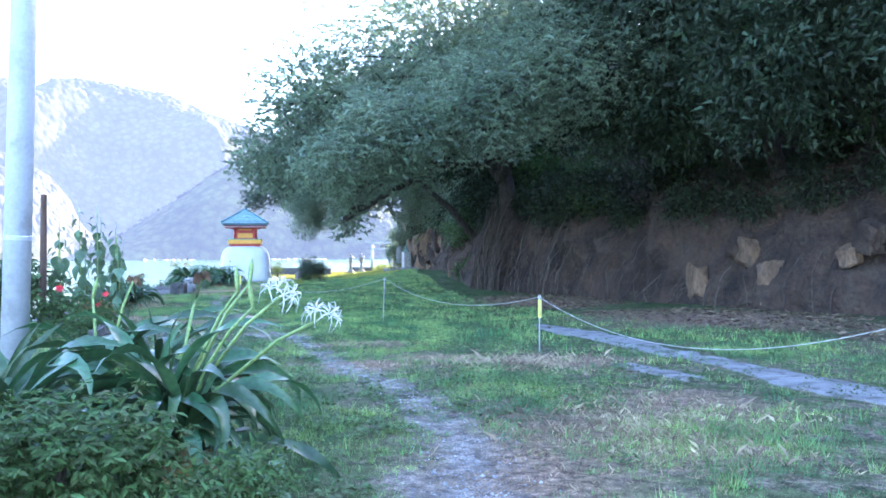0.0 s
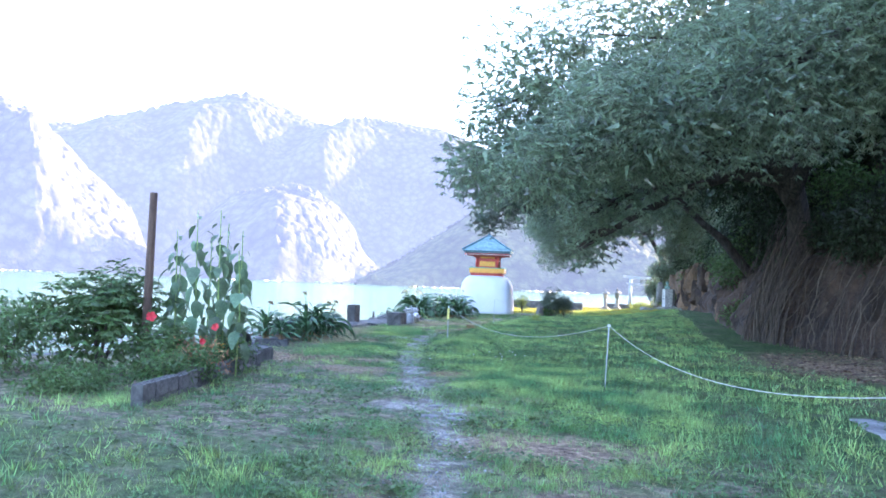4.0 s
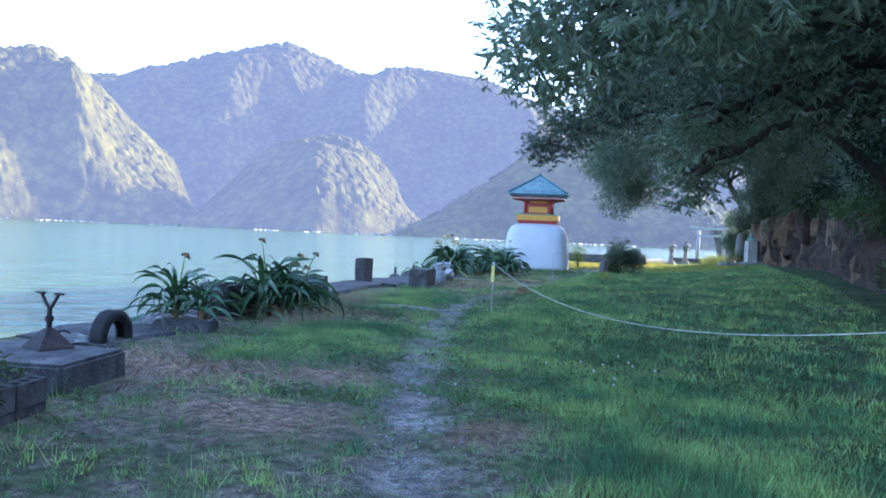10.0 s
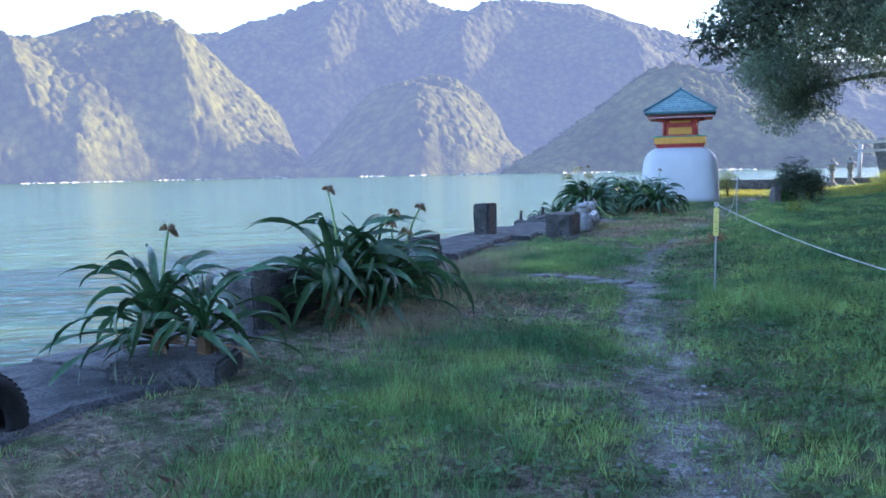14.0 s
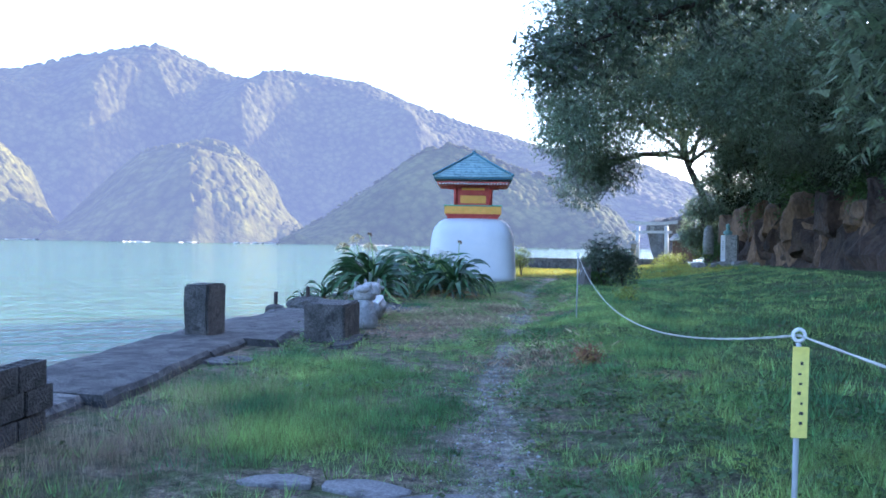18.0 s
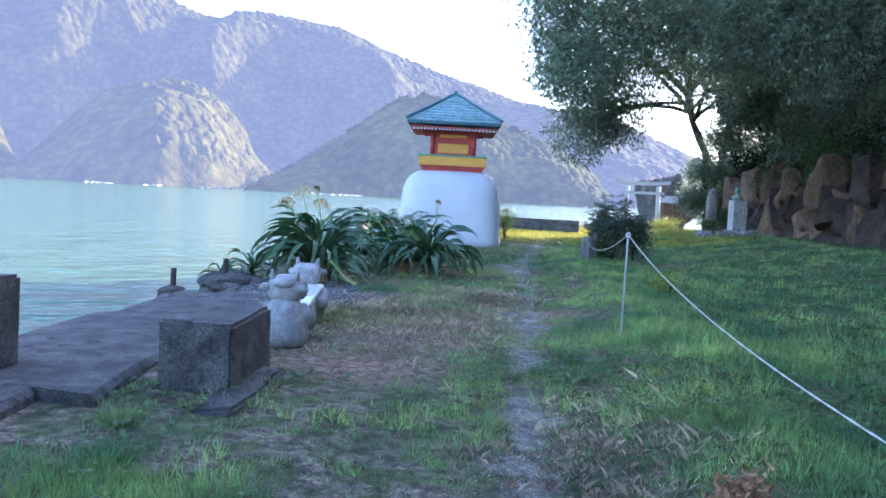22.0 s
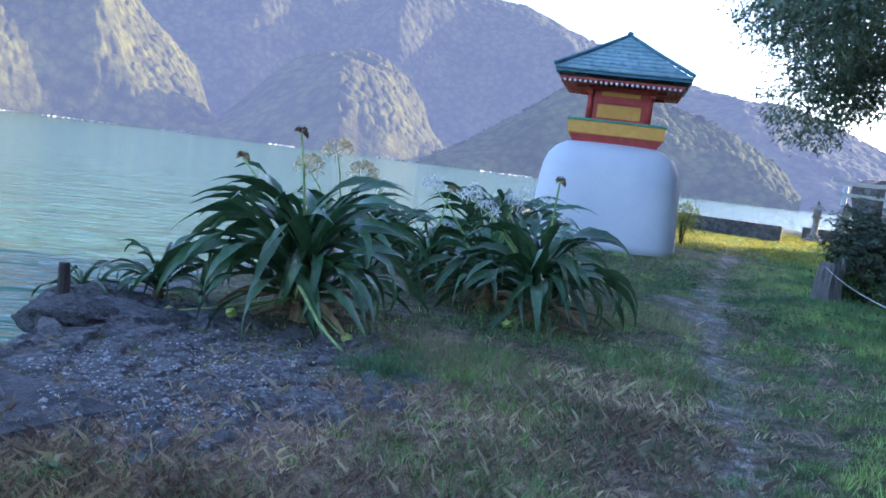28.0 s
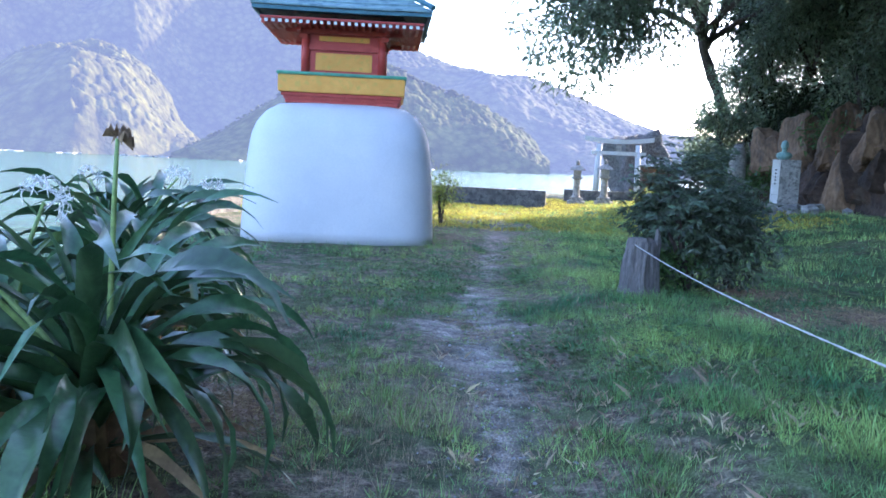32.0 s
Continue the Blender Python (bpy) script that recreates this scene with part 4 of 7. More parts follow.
# the great tree whose crown hangs over the lawn
tree("tree", (3.9, 39.6, gz(3.2, 37.2) + 0.8), (2.6, 36.6, 6.8),
     [(-4.3, 31.0, 7.4, 2.9, 3.4, 3.4), (-2.8, 35.5, 6.9, 3.4, 4.0, 3.5), (0.5, 32.5, 9.5, 5.6, 5.6, 4.4), (-4.4, 40.2, 4.3, 1.3, 1.9, 1.9), (4.5, 30.0, 10.0, 5.0, 5.0, 4.6), (-1.0, 38.5, 9.5, 4.5, 4.5, 4.0), (-5.4, 30.2, 5.6, 1.9, 1.9, 1.7), (-6.9, 32.1, 5.4, 1.2, 1.4, 1.2), (-3.7, 35.6, 4.2, 0.9, 1.0, 1.0), (-4.1, 35.6, 2.9, 0.45, 0.55, 0.8)],
     105000, 0.19, 5, "great spreading evergreen tree overhanging the lawn", 0.6, fold=True, shell=0.5)
tree("tree", (11.5, 27, 4.5), (9.5, 25.5, 8.5), [(8.0, 24.5, 10.2, 4.5, 4.5, 3.2), (12.5, 20.5, 9.5, 4.5, 5.0, 3.4), (7.0, 28.5, 8.6, 3.4, 3.4, 3.0), (7.2, 26.2, 6.4, 2.6, 3.0, 2.0), (9.6, 22.0, 6.6, 3.0, 3.4, 2.2)], 76000, 0.2, 6, "leafy tree growing from the cliff, shade painted in its leaves", 0.3, M_LEAFSHADE)
tree("tree", (17.5, 17, 5.0), (15.5, 15.5, 8.5), [(14.0, 13.5, 9.3, 4.5, 5.0, 3.6), (17.0, 8.0, 9.5, 5.0, 5.5, 4.0), (12.6, 17.0, 6.6, 3.0, 3.4, 2.2)], 44000, 0.22, 7, "leafy tree growing from the cliff, shade painted in its leaves", 0.28, M_LEAFSHADE)
# the tree that leans out from the headland beside the tower
tree("tree", (-4.3, 81.0, 3.2), (-6.4, 78.6, 7.6),
     [(-10.0, 62.0, 7.8, 2.5, 3.0, 2.9), (-6.8, 71.5, 10.2, 4.4, 4.4, 3.6), (-10.8, 61.0, 6.0, 1.6, 2.2, 1.8), (-3.5, 62.0, 10.0, 4.5, 5.0, 4.2), (-9.6, 63.5, 4.8, 1.3, 1.8, 1.6), (-10.7, 62.8, 4.2, 1.3, 1.7, 1.5), (-3.0, 76.0, 11.6, 4.4, 4.4, 3.2), (-10.2, 61.5, 11.0, 2.8, 3.4, 3.0), (-7.5, 63.0, 13.0, 4.5, 4.5, 3.2), (-7.3, 61.5, 7.4, 2.8, 3.0, 2.8), (-4.3, 60.0, 7.8, 3.0, 3.2, 3.0), (-3.6, 75.0, 9.0, 2.4, 2.6, 2.2), (-2.4, 77.5, 7.8, 2.4, 2.6, 2.0), (-12.2, 62.0, 8.4, 1.7, 2.0, 1.9), (-11.9, 62.2, 6.2, 1.3, 1.7, 1.5)],
     260000, 0.125, 8, "leaning evergreen tree on the headland", 0.27)
tree("tree", (11.0, 28.2, 4.2), (6.4, 26.0, 7.6),
     [(-2.5, 23.2, 4.2, 1.3, 1.6, 1.0), (-0.6, 23.8, 5.1, 2.1, 2.2, 1.5), (2.0, 24.6, 6.2, 2.5, 2.5, 1.9), (4.6, 25.2, 7.2, 2.7, 2.7, 2.1), (-1.4, 25.4, 5.6, 1.6, 1.8, 1.3)],
     44000, 0.15, 9, "leafy evergreen tree leaning out over the lawn from the cliff", 0.2, fold=True, shell=0.5)
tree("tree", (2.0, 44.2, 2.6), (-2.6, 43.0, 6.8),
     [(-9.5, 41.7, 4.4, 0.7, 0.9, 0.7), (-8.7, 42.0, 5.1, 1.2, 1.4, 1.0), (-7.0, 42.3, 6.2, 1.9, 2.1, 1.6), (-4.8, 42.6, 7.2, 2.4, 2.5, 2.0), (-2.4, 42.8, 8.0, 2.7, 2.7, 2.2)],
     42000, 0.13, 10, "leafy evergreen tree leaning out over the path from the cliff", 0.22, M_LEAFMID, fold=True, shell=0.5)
# the first tree is added out of sight, to shade the lawn by the tower
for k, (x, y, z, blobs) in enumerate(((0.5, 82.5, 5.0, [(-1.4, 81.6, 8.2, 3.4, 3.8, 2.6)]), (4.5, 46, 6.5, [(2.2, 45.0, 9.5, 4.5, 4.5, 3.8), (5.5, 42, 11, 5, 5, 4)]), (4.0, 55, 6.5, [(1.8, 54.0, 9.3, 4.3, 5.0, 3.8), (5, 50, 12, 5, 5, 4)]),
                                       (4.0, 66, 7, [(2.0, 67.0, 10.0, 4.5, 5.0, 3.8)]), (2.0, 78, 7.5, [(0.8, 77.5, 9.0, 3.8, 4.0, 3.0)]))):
    tree("tree", (x, y, z), (x - 0.6, y - 0.4, z + 2.5), blobs, 17000 * len(blobs), 0.26, 40 + k, "leafy tree on top of the cliff, shade painted in its leaves", 0.25, M_LEAFSHADE, group="trees on the cliff")


def shrub(x, y, z, rx, ry, rz, n, size, seed, material, label, group="", category="shrub", stems=4, fold=False):
    s = thing("shrub", x, y, z, label=label, category=category, group=group)
    rng = random.Random(seed)
    for k in range(stems):
        a, f = rng.uniform(0, 6.28), rng.uniform(0.2, 0.6)
        e = Vector((math.cos(a) * rx * f, math.sin(a) * ry * f, rz * rng.uniform(0.9, 1.5)))
        part("stem", tube([(0, 0, -0.1), e * 0.5 + Vector((0, 0, 0.05)), e], [0.03 * rz + 0.01, 0.02 * rz + 0.008, 0.006], 5), M_BARK, s)
    lump = [(0, 0, rz * 0.95, rx, ry, rz)] + [(rng.uniform(-0.6, 0.6) * rx, rng.uniform(-0.6, 0.6) * ry, rz * rng.uniform(0.6, 1.4), rx * 0.6, ry * 0.6, rz * 0.55) for _ in range(3)]
    foliage("crown", s, lump, n, size, seed, material, shell=0.7, fold=fold)
    return s


rng = random.Random(12)
for k in range(78):
    y = 13 + k * 0.9 + rng.uniform(-0.5, 0.5)
    d = rng.choice((1.3, 1.7, 2.4, 3.2, 4.4, 6.0))
    if 24 < y < 31 and d < 2.5:
        d = 3.4
    x, yy, w = cliff_at(min(y, 84), d)
    r = rng.uniform(1.0, 1.9)
    z = cliff_z(min(y, 84), d) - 0.3
    shrub(x, yy, z, r, r * 1.15, r * 0.75, 1700, 0.2, 100 + k, M_LEAFSHADE if k % 3 else M_LEAF2, "dark shrub growing on the cliff", "shrubs on the cliff")
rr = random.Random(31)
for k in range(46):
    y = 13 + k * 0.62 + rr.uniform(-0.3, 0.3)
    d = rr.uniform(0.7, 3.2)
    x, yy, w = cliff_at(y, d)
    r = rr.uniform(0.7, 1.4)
    shrub(x, yy, cliff_z(y, d) - r * 0.2, r, r * 1.1, r * 0.7, 1300, 0.15, 400 + k, M_LEAFSHADE if k % 4 else M_LEAF2, "shrub hanging over the cliff face", "shrubs on the cliff")
for k, (y, d, r) in enumerate(((70, 0.9, 1.0), (74.5, 0.8, 1.1), (77.5, 0.2, 1.2), (79.5, 0.1, 1.3), (81.5, 0.4, 1.2), (66, 1.2, 1.0), (62, 1.0, 1.1), (58, 1.1, 0.9), (54, 0.9, 1.0), (49, 0.7, 1.1), (45, 0.6, 1.0), (42, 0.5, 0.9))):
    x, yy, w = cliff_at(y, d)
    shrub(x, yy, cliff_z(y, d) * (0.85 if d > 0.5 else 0.1) - 0.2, r, r, r * 0.8, 1700, 0.16, 200 + k, M_LEAF2 if k != 4 else M_LEAF3, "leafy shrub at the cliff foot", "shrubs on the cliff")

for k, (x, yy, z, r) in enumerate(((-4.3, 80.4, 1.6, 1.2), (-4.4, 82.6, 2.2, 1.4), (-3.7, 79.6, 3.0, 1.5), (-3.3, 79.0, 4.4, 1.8), (-2.3, 77.5, 5.8, 2.1), (-1.2, 75.0, 7.0, 2.3), (-2.9, 81.0, 3.6, 1.7), (-2.0, 80.0, 5.6, 2.1), (-1.0, 78.0, 7.8, 2.4), (-1.2, 72.5, 6.0, 2.1), (-0.6, 74.5, 5.2, 1.9), (0.0, 73.0, 8.2, 2.4), (-0.9, 76.5, 4.2, 1.6), (-5.5, 80.2, 1.9, 0.9), (-4.9, 79.6, 3.3, 1.1), (-4.2, 79.4, 4.6, 1.3), (-3.3, 79.0, 5.7, 1.5))):
    shrub(x, yy, z - 0.9, r, r * 1.1, r * 0.9, 3000, 0.15, 640 + k, M_LEAF, "dark bushy growth on the headland", "shrubs on the headland")
for k in range(26):
    y = 50 + k + rr.uniform(-0.4, 0.4)
    d = rr.choice((1.0, 1.8, 2.8, 4.0))
    x, yy, w = cliff_at(min(y, 77), d)
    r = rr.uniform(1.3, 2.1)
    shrub(x, yy, cliff_z(min(y, 77), d) + 0.2, r, r * 1.1, r * 0.95, 2400, 0.17, 600 + k, M_LEAF, "dark bushy growth on the headland", "shrubs on the headland")

# hanging roots in front of the cliff
rng = random.Random(3)


def root_curtain(y0, y1, count, low, high, seed):
    """Thin roots that hang down the face between two places of the cliff foot."""
    rng = random.Random(seed)
    x, y, _ = cliff_at((y0 + y1) / 2)
    o = Vector((x, y, gz(x, y)))
    t = thing("root_curtain", *o, label="curtain of thin hanging roots down the cliff face", category="roots", group="root curtains")
    for k in range(count):
        yy = rng.uniform(y0, y1)
        px, py, w = cliff_at(yy, -0.35)
        foot = Vector((px, py, gz(px, py) - 0.1)) + Vector((rng.uniform(-0.25, 0.25), rng.uniform(-0.25, 0.25), 0)) - w * rng.uniform(0, 0.3)
        h = rng.uniform(low, high)
        top = foot + w * (0.5 + 0.16 * h) + Vector((rng.uniform(-0.5, 0.5), rng.uniform(-0.7, 0.7), h))
        p = [top.lerp(foot, j / 6) - o + Vector((rng.uniform(-0.07, 0.07), rng.uniform(-0.07, 0.07), 0)) - w * rng.uniform(0.2, 0.4) * math.sin(math.pi * j / 6) for j in range(7)]
        r = rng.choice((0.007, 0.009, 0.011, 0.014, 0.018, 0.028))
        part("root", tube(p, [r * (0.7 + 0.1 * j) for j in range(7)], 5), M_ROOT, t)


root_curtain(36.8, 38.6, 90, 3.0, 4.8, 1)
root_curtain(33.0, 36.6, 46, 1.2, 3.6, 2)
root_curtain(29.5, 32.8, 18, 0.8, 2.8, 4)
root_curtain(22.5, 29.5, 22, 0.7, 2.2, 3)
M_GREYROOT = mat("dead_branch_bark", (0.09, 0.075, 0.06), (0.17, 0.145, 0.12), 5, 0.9, 0.6, 25, stretch=(3, 3, 0.5))
for k, pts in enumerate((((9.4, 27.6, 7.0), (9.7, 26.8, 5.2), (10.0, 26.0, 4.2)), ((12.4, 22.4, 6.2), (12.0, 22.0, 4.6), (12.3, 21.2, 3.6)))):
    o = Vector(pts[0])
    solo("dead_branch", roughen(tube([Vector(p) - o for p in pts], [0.045, 0.035, 0.02], 7), 0.04, 2, k), M_GREYROOT, "bare grey branch against the cliff", "branch", Matrix.Translation(o), group="bare branches")

# fallen leaves and twigs under the cliff
rngn = np.random.default_rng(4)
n = 16000
lx, ly = rngn.uniform(2, 13, n), rngn.uniform(12, 36, n)
keep = (bare_map(lx, ly) > 0.25)
cd = poly_dist(lx, ly, CLIFF)
keep &= (cd < 6)
lx, ly = lx[keep], ly[keep]
k = len(lx)
a = rngn.uniform(0, 6.28, k)
s = rngn.uniform(0.03, 0.09, k)
c = np.stack([lx, ly, ground(lx, ly) + 0.015], 1)
d1 = np.stack([np.cos(a) * s, np.sin(a) * s, rngn.uniform(0, 0.02, k)], 1)
d2 = np.stack([-np.sin(a) * s * 0.4, np.cos(a) * s * 0.4, rngn.uniform(0, 0.02, k)], 1)
v = np.stack([c - d1, c + d2, c + d1, c - d2], 1).reshape(-1, 3)
tagged(new("leaf_litter", np_mesh("leaf_litter", v, np.arange(4 * k).reshape(-1, 4), M_LITTER)), "brown fallen leaves and twigs under the cliff", "leaves", kind="stuff")


# ---- the tower ----
def tower():
    t = thing("tower", -15.65, 62.85, -0.56, label="white rounded tower with red and yellow room under teal roof", category="tower", rz=12.0)
    rows = [(1.93, 0), (1.92, 0.25), (1.88, 1.0), (1.82, 1.7), (1.76, 2.1), (1.66, 2.35), (1.5, 2.55), (1.28, 2.69), (0.9, 2.77), (0.3, 2.8)]
    part("base", loft([ring(56, r, z, 5.2) for r, z in rows]), M_WHITE, t, "white limewashed rounded base", smooth=True)
    for k, (r, z, h) in enumerate(((1.1, 2.72, 0.07), (1.13, 2.79, 0.06), (1.17, 2.85, 0.07))):
        part("step_moulding", box(2 * r, 2 * r, h, 0.012), M_RED, t, "red stepped moulding", pose(0, 0, z))
    part("yellow_band", box(2.46, 2.46, 0.33, 0.015), M_YEL, t, "yellow painted balcony band", pose(0, 0, 2.92))
    part("band_rim", box(2.52, 2.52, 0.06, 0.015), M_GRN, t, "green rim", pose(0, 0, 3.25))
    part("room_wall", box(1.5, 1.5, 0.84, 0.01), M_RED, t, "red room", pose(0, 0, 3.3))
    for k in range(4):
        m = pose(0, 0, 0, 0, 0, 90 * k)
        part("wall_panel", box(1.12, 0.03, 0.34, 0.006), M_YEL, t, "yellow panel", m @ pose(0, -0.755, 3.4))
        part("lintel", box(1.62, 0.06, 0.1, 0.01), M_RED, t, "", m @ pose(0, -0.775, 3.79))
        part("sill_rail", box(1.62, 0.05, 0.07, 0.01), M_RED, t, "", m @ pose(0, -0.77, 3.3))
        part("frieze_panel", box(1.0, 0.03, 0.1, 0.005), M_YEL, t, "", m @ pose(0, -0.76, 3.97))
        part("bracket_beam", box(2.3, 0.09, 0.1, 0.012), M_RED, t, "", m @ pose(0, -0.86, 4.1))
    for sx in (-1, 1):
        for sy in (-1, 1):
            part("column", loft([ring(14, 0.085, 0), ring(14, 0.085, 0.86)]), M_RED, t, "", pose(sx * 0.76, sy * 0.76, 3.3), smooth=True)
            part("bracket", join(box(0.16, 0.16, 0.09, 0.01), box(0.34, 0.12, 0.07, 0.01, pose(0, 0, 0.09)), box(0.12, 0.34, 0.07, 0.01, pose(0, 0, 0.09))), M_RED, t, "", pose(sx * 0.8, sy * 0.8, 4.0))
    part("soffit", box(3.1, 3.1, 0.05, 0.01), M_RED, t, "red boarded underside of the eaves", pose(0, 0, 4.24))
    rafter, tip = to_mesh("rafter", box(0.06, 0.85, 0.075, 0.006), M_RED), to_mesh("rafter_tip", box(0.062, 0.02, 0.06, 0.004), M_MARBLE)
    for k in range(4):
        for j in range(23):
            m = pose(0, 0, 0, 0, 0, 90 * k) @ pose(-1.43 + 0.13 * j, -1.11, 4.17)
            r = part("rafter", rafter, None, t, "", m)
            part("rafter_tip", tip, None, r, "white rafter end", pose(0, -0.43, 0.006))
    for k in range(4):
        m = pose(0, 0, 0, 0, 0, 90 * k)
        bm = bmesh.new()
        cs = [bm.verts.new(p) for p in ((-1.68, -1.68, 4.395), (-0.8, -1.675, 4.385), (0, -1.67, 4.38), (0.8, -1.675, 4.385), (1.68, -1.68, 4.395),
                                        (1.68, -1.68, 4.46), (0.8, -1.675, 4.45), (0, -1.67, 4.445), (-0.8, -1.675, 4.45), (-1.68, -1.68, 4.46))]
        inn = [bm.verts.new(v.co + Vector((-0.05 * (1 if v.co.x > 1 else -1 if v.co.x < -1 else 0), 0.06, 0))) for v in cs]
        for a in range(4):
            bm.faces.new((cs[a], cs[a + 1], cs[8 - a], cs[9 - a]))
        for a in range(10):
            bm.faces.new((cs[a], inn[a], inn[(a + 1) % 10], cs[(a + 1) % 10]))
        bmesh.ops.recalc_face_normals(bm, faces=bm.faces[:])
        part("eave_board", bm, M_DKTEAL, t, "dark teal eave board", m)
        courses = 10
        for c in range(courses):
            f0, f1 = c / courses, (c + 1) / courses + 0.015
            bm = bmesh.new()
            r0, r1 = 1.7 * (1 - f0), 1.7 * (1 - min(f1, 1))
            z0, z1 = 4.47 + 1.2 * f0 - 0.02 * math.sin(math.pi * f0), 4.47 + 1.2 * min(f1, 1) - 0.02 * math.sin(math.pi * f1)
            lift = 0.05 if c == 0 else 0.0
            pts = []
            for u in (-1, -0.5, 0, 0.5, 1):
                sag = 0.015 * (1 - f0) * (u * u - 0.5)
                pts.append(((u * r0, -r0, z0 + 0.035 + sag), (u * r0, -r0, z0 + sag), (u * r1, -r1, z1 + 0.015 * (1 - f1) * (u * u - 0.5))))
            vs = [[bm.verts.new(p) for p in row] for row in pts]
            for a, b in zip(vs, vs[1:]):
                bm.faces.new((a[1], b[1], b[0], a[0]))
                bm.faces.new((a[0], b[0], b[2], a[2]))
            part("roof_course", bm, M_TEAL, t, "", m)
        p0, p1 = Vector((-1.71, -1.71, 4.56)), Vector((0, 0, 5.69))
        part("hip_ridge", tube([p0, p0.lerp(p1, 0.5) + Vector((0, 0, -0.012)), p1], [0.055, 0.05, 0.05], 8), M_DKTEAL, t, "", m)
    part("roof_cap", blob(0.09, 1, 1, 1.1, 2), M_DKTEAL, t, "", pose(0, 0, 5.7), smooth=True)
    return t


tower()


# ---- rope fence ----
def rope(a, b, sag, r=0.0046):
    a, b = Vector(a), Vector(b)
    o = a.copy()
    n = max(18, int((b - a).length * 7))
    bm = bmesh.new()
    strands = []
    for s in range(2):
        pts = []
        for k in range(n * 2 + 1):
            u = k / (n * 2)
            p = a.lerp(b, u) - Vector((0, 0, sag * 4 * u * (1 - u)))
            ph = k * 1.15 + math.pi * s
            pts.append(p - o + Vector((0, 0, math.cos(ph))) * r * 0.55 + (b - a).normalized().cross(Vector((0, 0, 1))) * math.sin(ph) * r * 0.55)
        strands.append(tube(pts, r * 0.72, 5))
    return solo("rope", join(*strands), M_ROPE, "sagging white twisted rope of the fence", "rope", Matrix.Translation(o), True, group="fence ropes")


def post(x, y, h, tilt, yaw, sign=0.0, r=0.011):
    z = gz(x, y)
    p = thing("fence_post", x, y, z, label="thin white fence post with a yellow warning sign" if sign else "thin white fence post", category="post", group="rope fence posts")
    p.matrix_world = pose(x, y, z, 0, tilt, yaw)
    part("pole", loft([ring(10, r, -0.25), ring(10, r, h - 0.06), ring(10, r * 0.8, h - 0.05)]), M_STEEL, p, "", smooth=True)
    bm = bmesh.new()
    n, m = 14, 6
    for i in range(n):
        for j in range(m):
            A, B = 2 * math.pi * i / n, 2 * math.pi * j / m
            bm.verts.new(((0.022 + 0.007 * math.cos(B)) * math.cos(A), 0.007 * math.sin(B), h - 0.02 + (0.022 + 0.007 * math.cos(B)) * math.sin(A)))
    bm.verts.ensure_lookup_table()
    for i in range(n):
        for j in range(m):
            bm.faces.new([bm.verts[q] for q in (i * m + j, ((i + 1) % n) * m + j, ((i + 1) % n) * m + (j + 1) % m, i * m + (j + 1) % m)])
    part("rope_eye", bm, M_MARBLE, p, "white rope eye", smooth=True)
    if sign:
        s = part("sign", box(0.06, 0.006, sign, 0.002), M_SIGN, p, "narrow yellow sign", pose(0, -0.026, h - 0.06 - sign))
        rr = random.Random(5)
        for k in range(7 if sign > 0.32 else 3):
            part("mark", box(rr.uniform(0.008, 0.015), 0.003, rr.uniform(0.007, 0.013), 0.001), M_INK, s, "dark mark", pose(rr.uniform(-0.006, 0.006), -0.0045, 0.05 + k * 0.037))
    return Vector((x, y, z)) + Vector((math.sin(radians(tilt)) * h, 0, h - 0.02))


tops = [post(5.76, 6.97, 1.4, 1, 0), post(2.43, 13.7, 0.94, 0, 8, 0.3), post(-0.89, 21.4, 1.12, 2, 0), post(-7.24, 30.85, 1.11, 0.5, 10, 0.34), post(-9.12, 42.4, 1.22, 0.5, 0)]
stump = thing("tree_stump", -10.08, 55.7, gz(-10.08, 55.7), label="weathered grey tree stump at the end of the rope", category="stump")
part("stump_wood", roughen(loft([[(p[0] * f * (1 + 0.18 * math.sin(5 * k)), p[1] * f * (1 + 0.18 * math.cos(4 * k)), z) for k, p in enumerate(ring(18, 0.2, 0))] for f, z in ((1.35, -0.15), (1.1, 0.1), (0.95, 0.35), (0.9, 0.58), (0.7, 0.66))]), 0.05, 4), M_GREYWOOD, stump)
part("snag", roughen(tube([(0.12, 0.05, 0.3), (0.17, 0.05, 0.6), (0.16, 0.04, 0.78)], [0.07, 0.05, 0.02], 7), 0.02, 6), M_GREYWOOD, stump)
ends = tops + [Vector((-10.18, 55.58, 0.27))]
for k, (a, b) in enumerate(zip(ends, ends[1:])):
    rope(a, b, (0.7, 0.36, 0.5, 0.46, 0.24)[k])


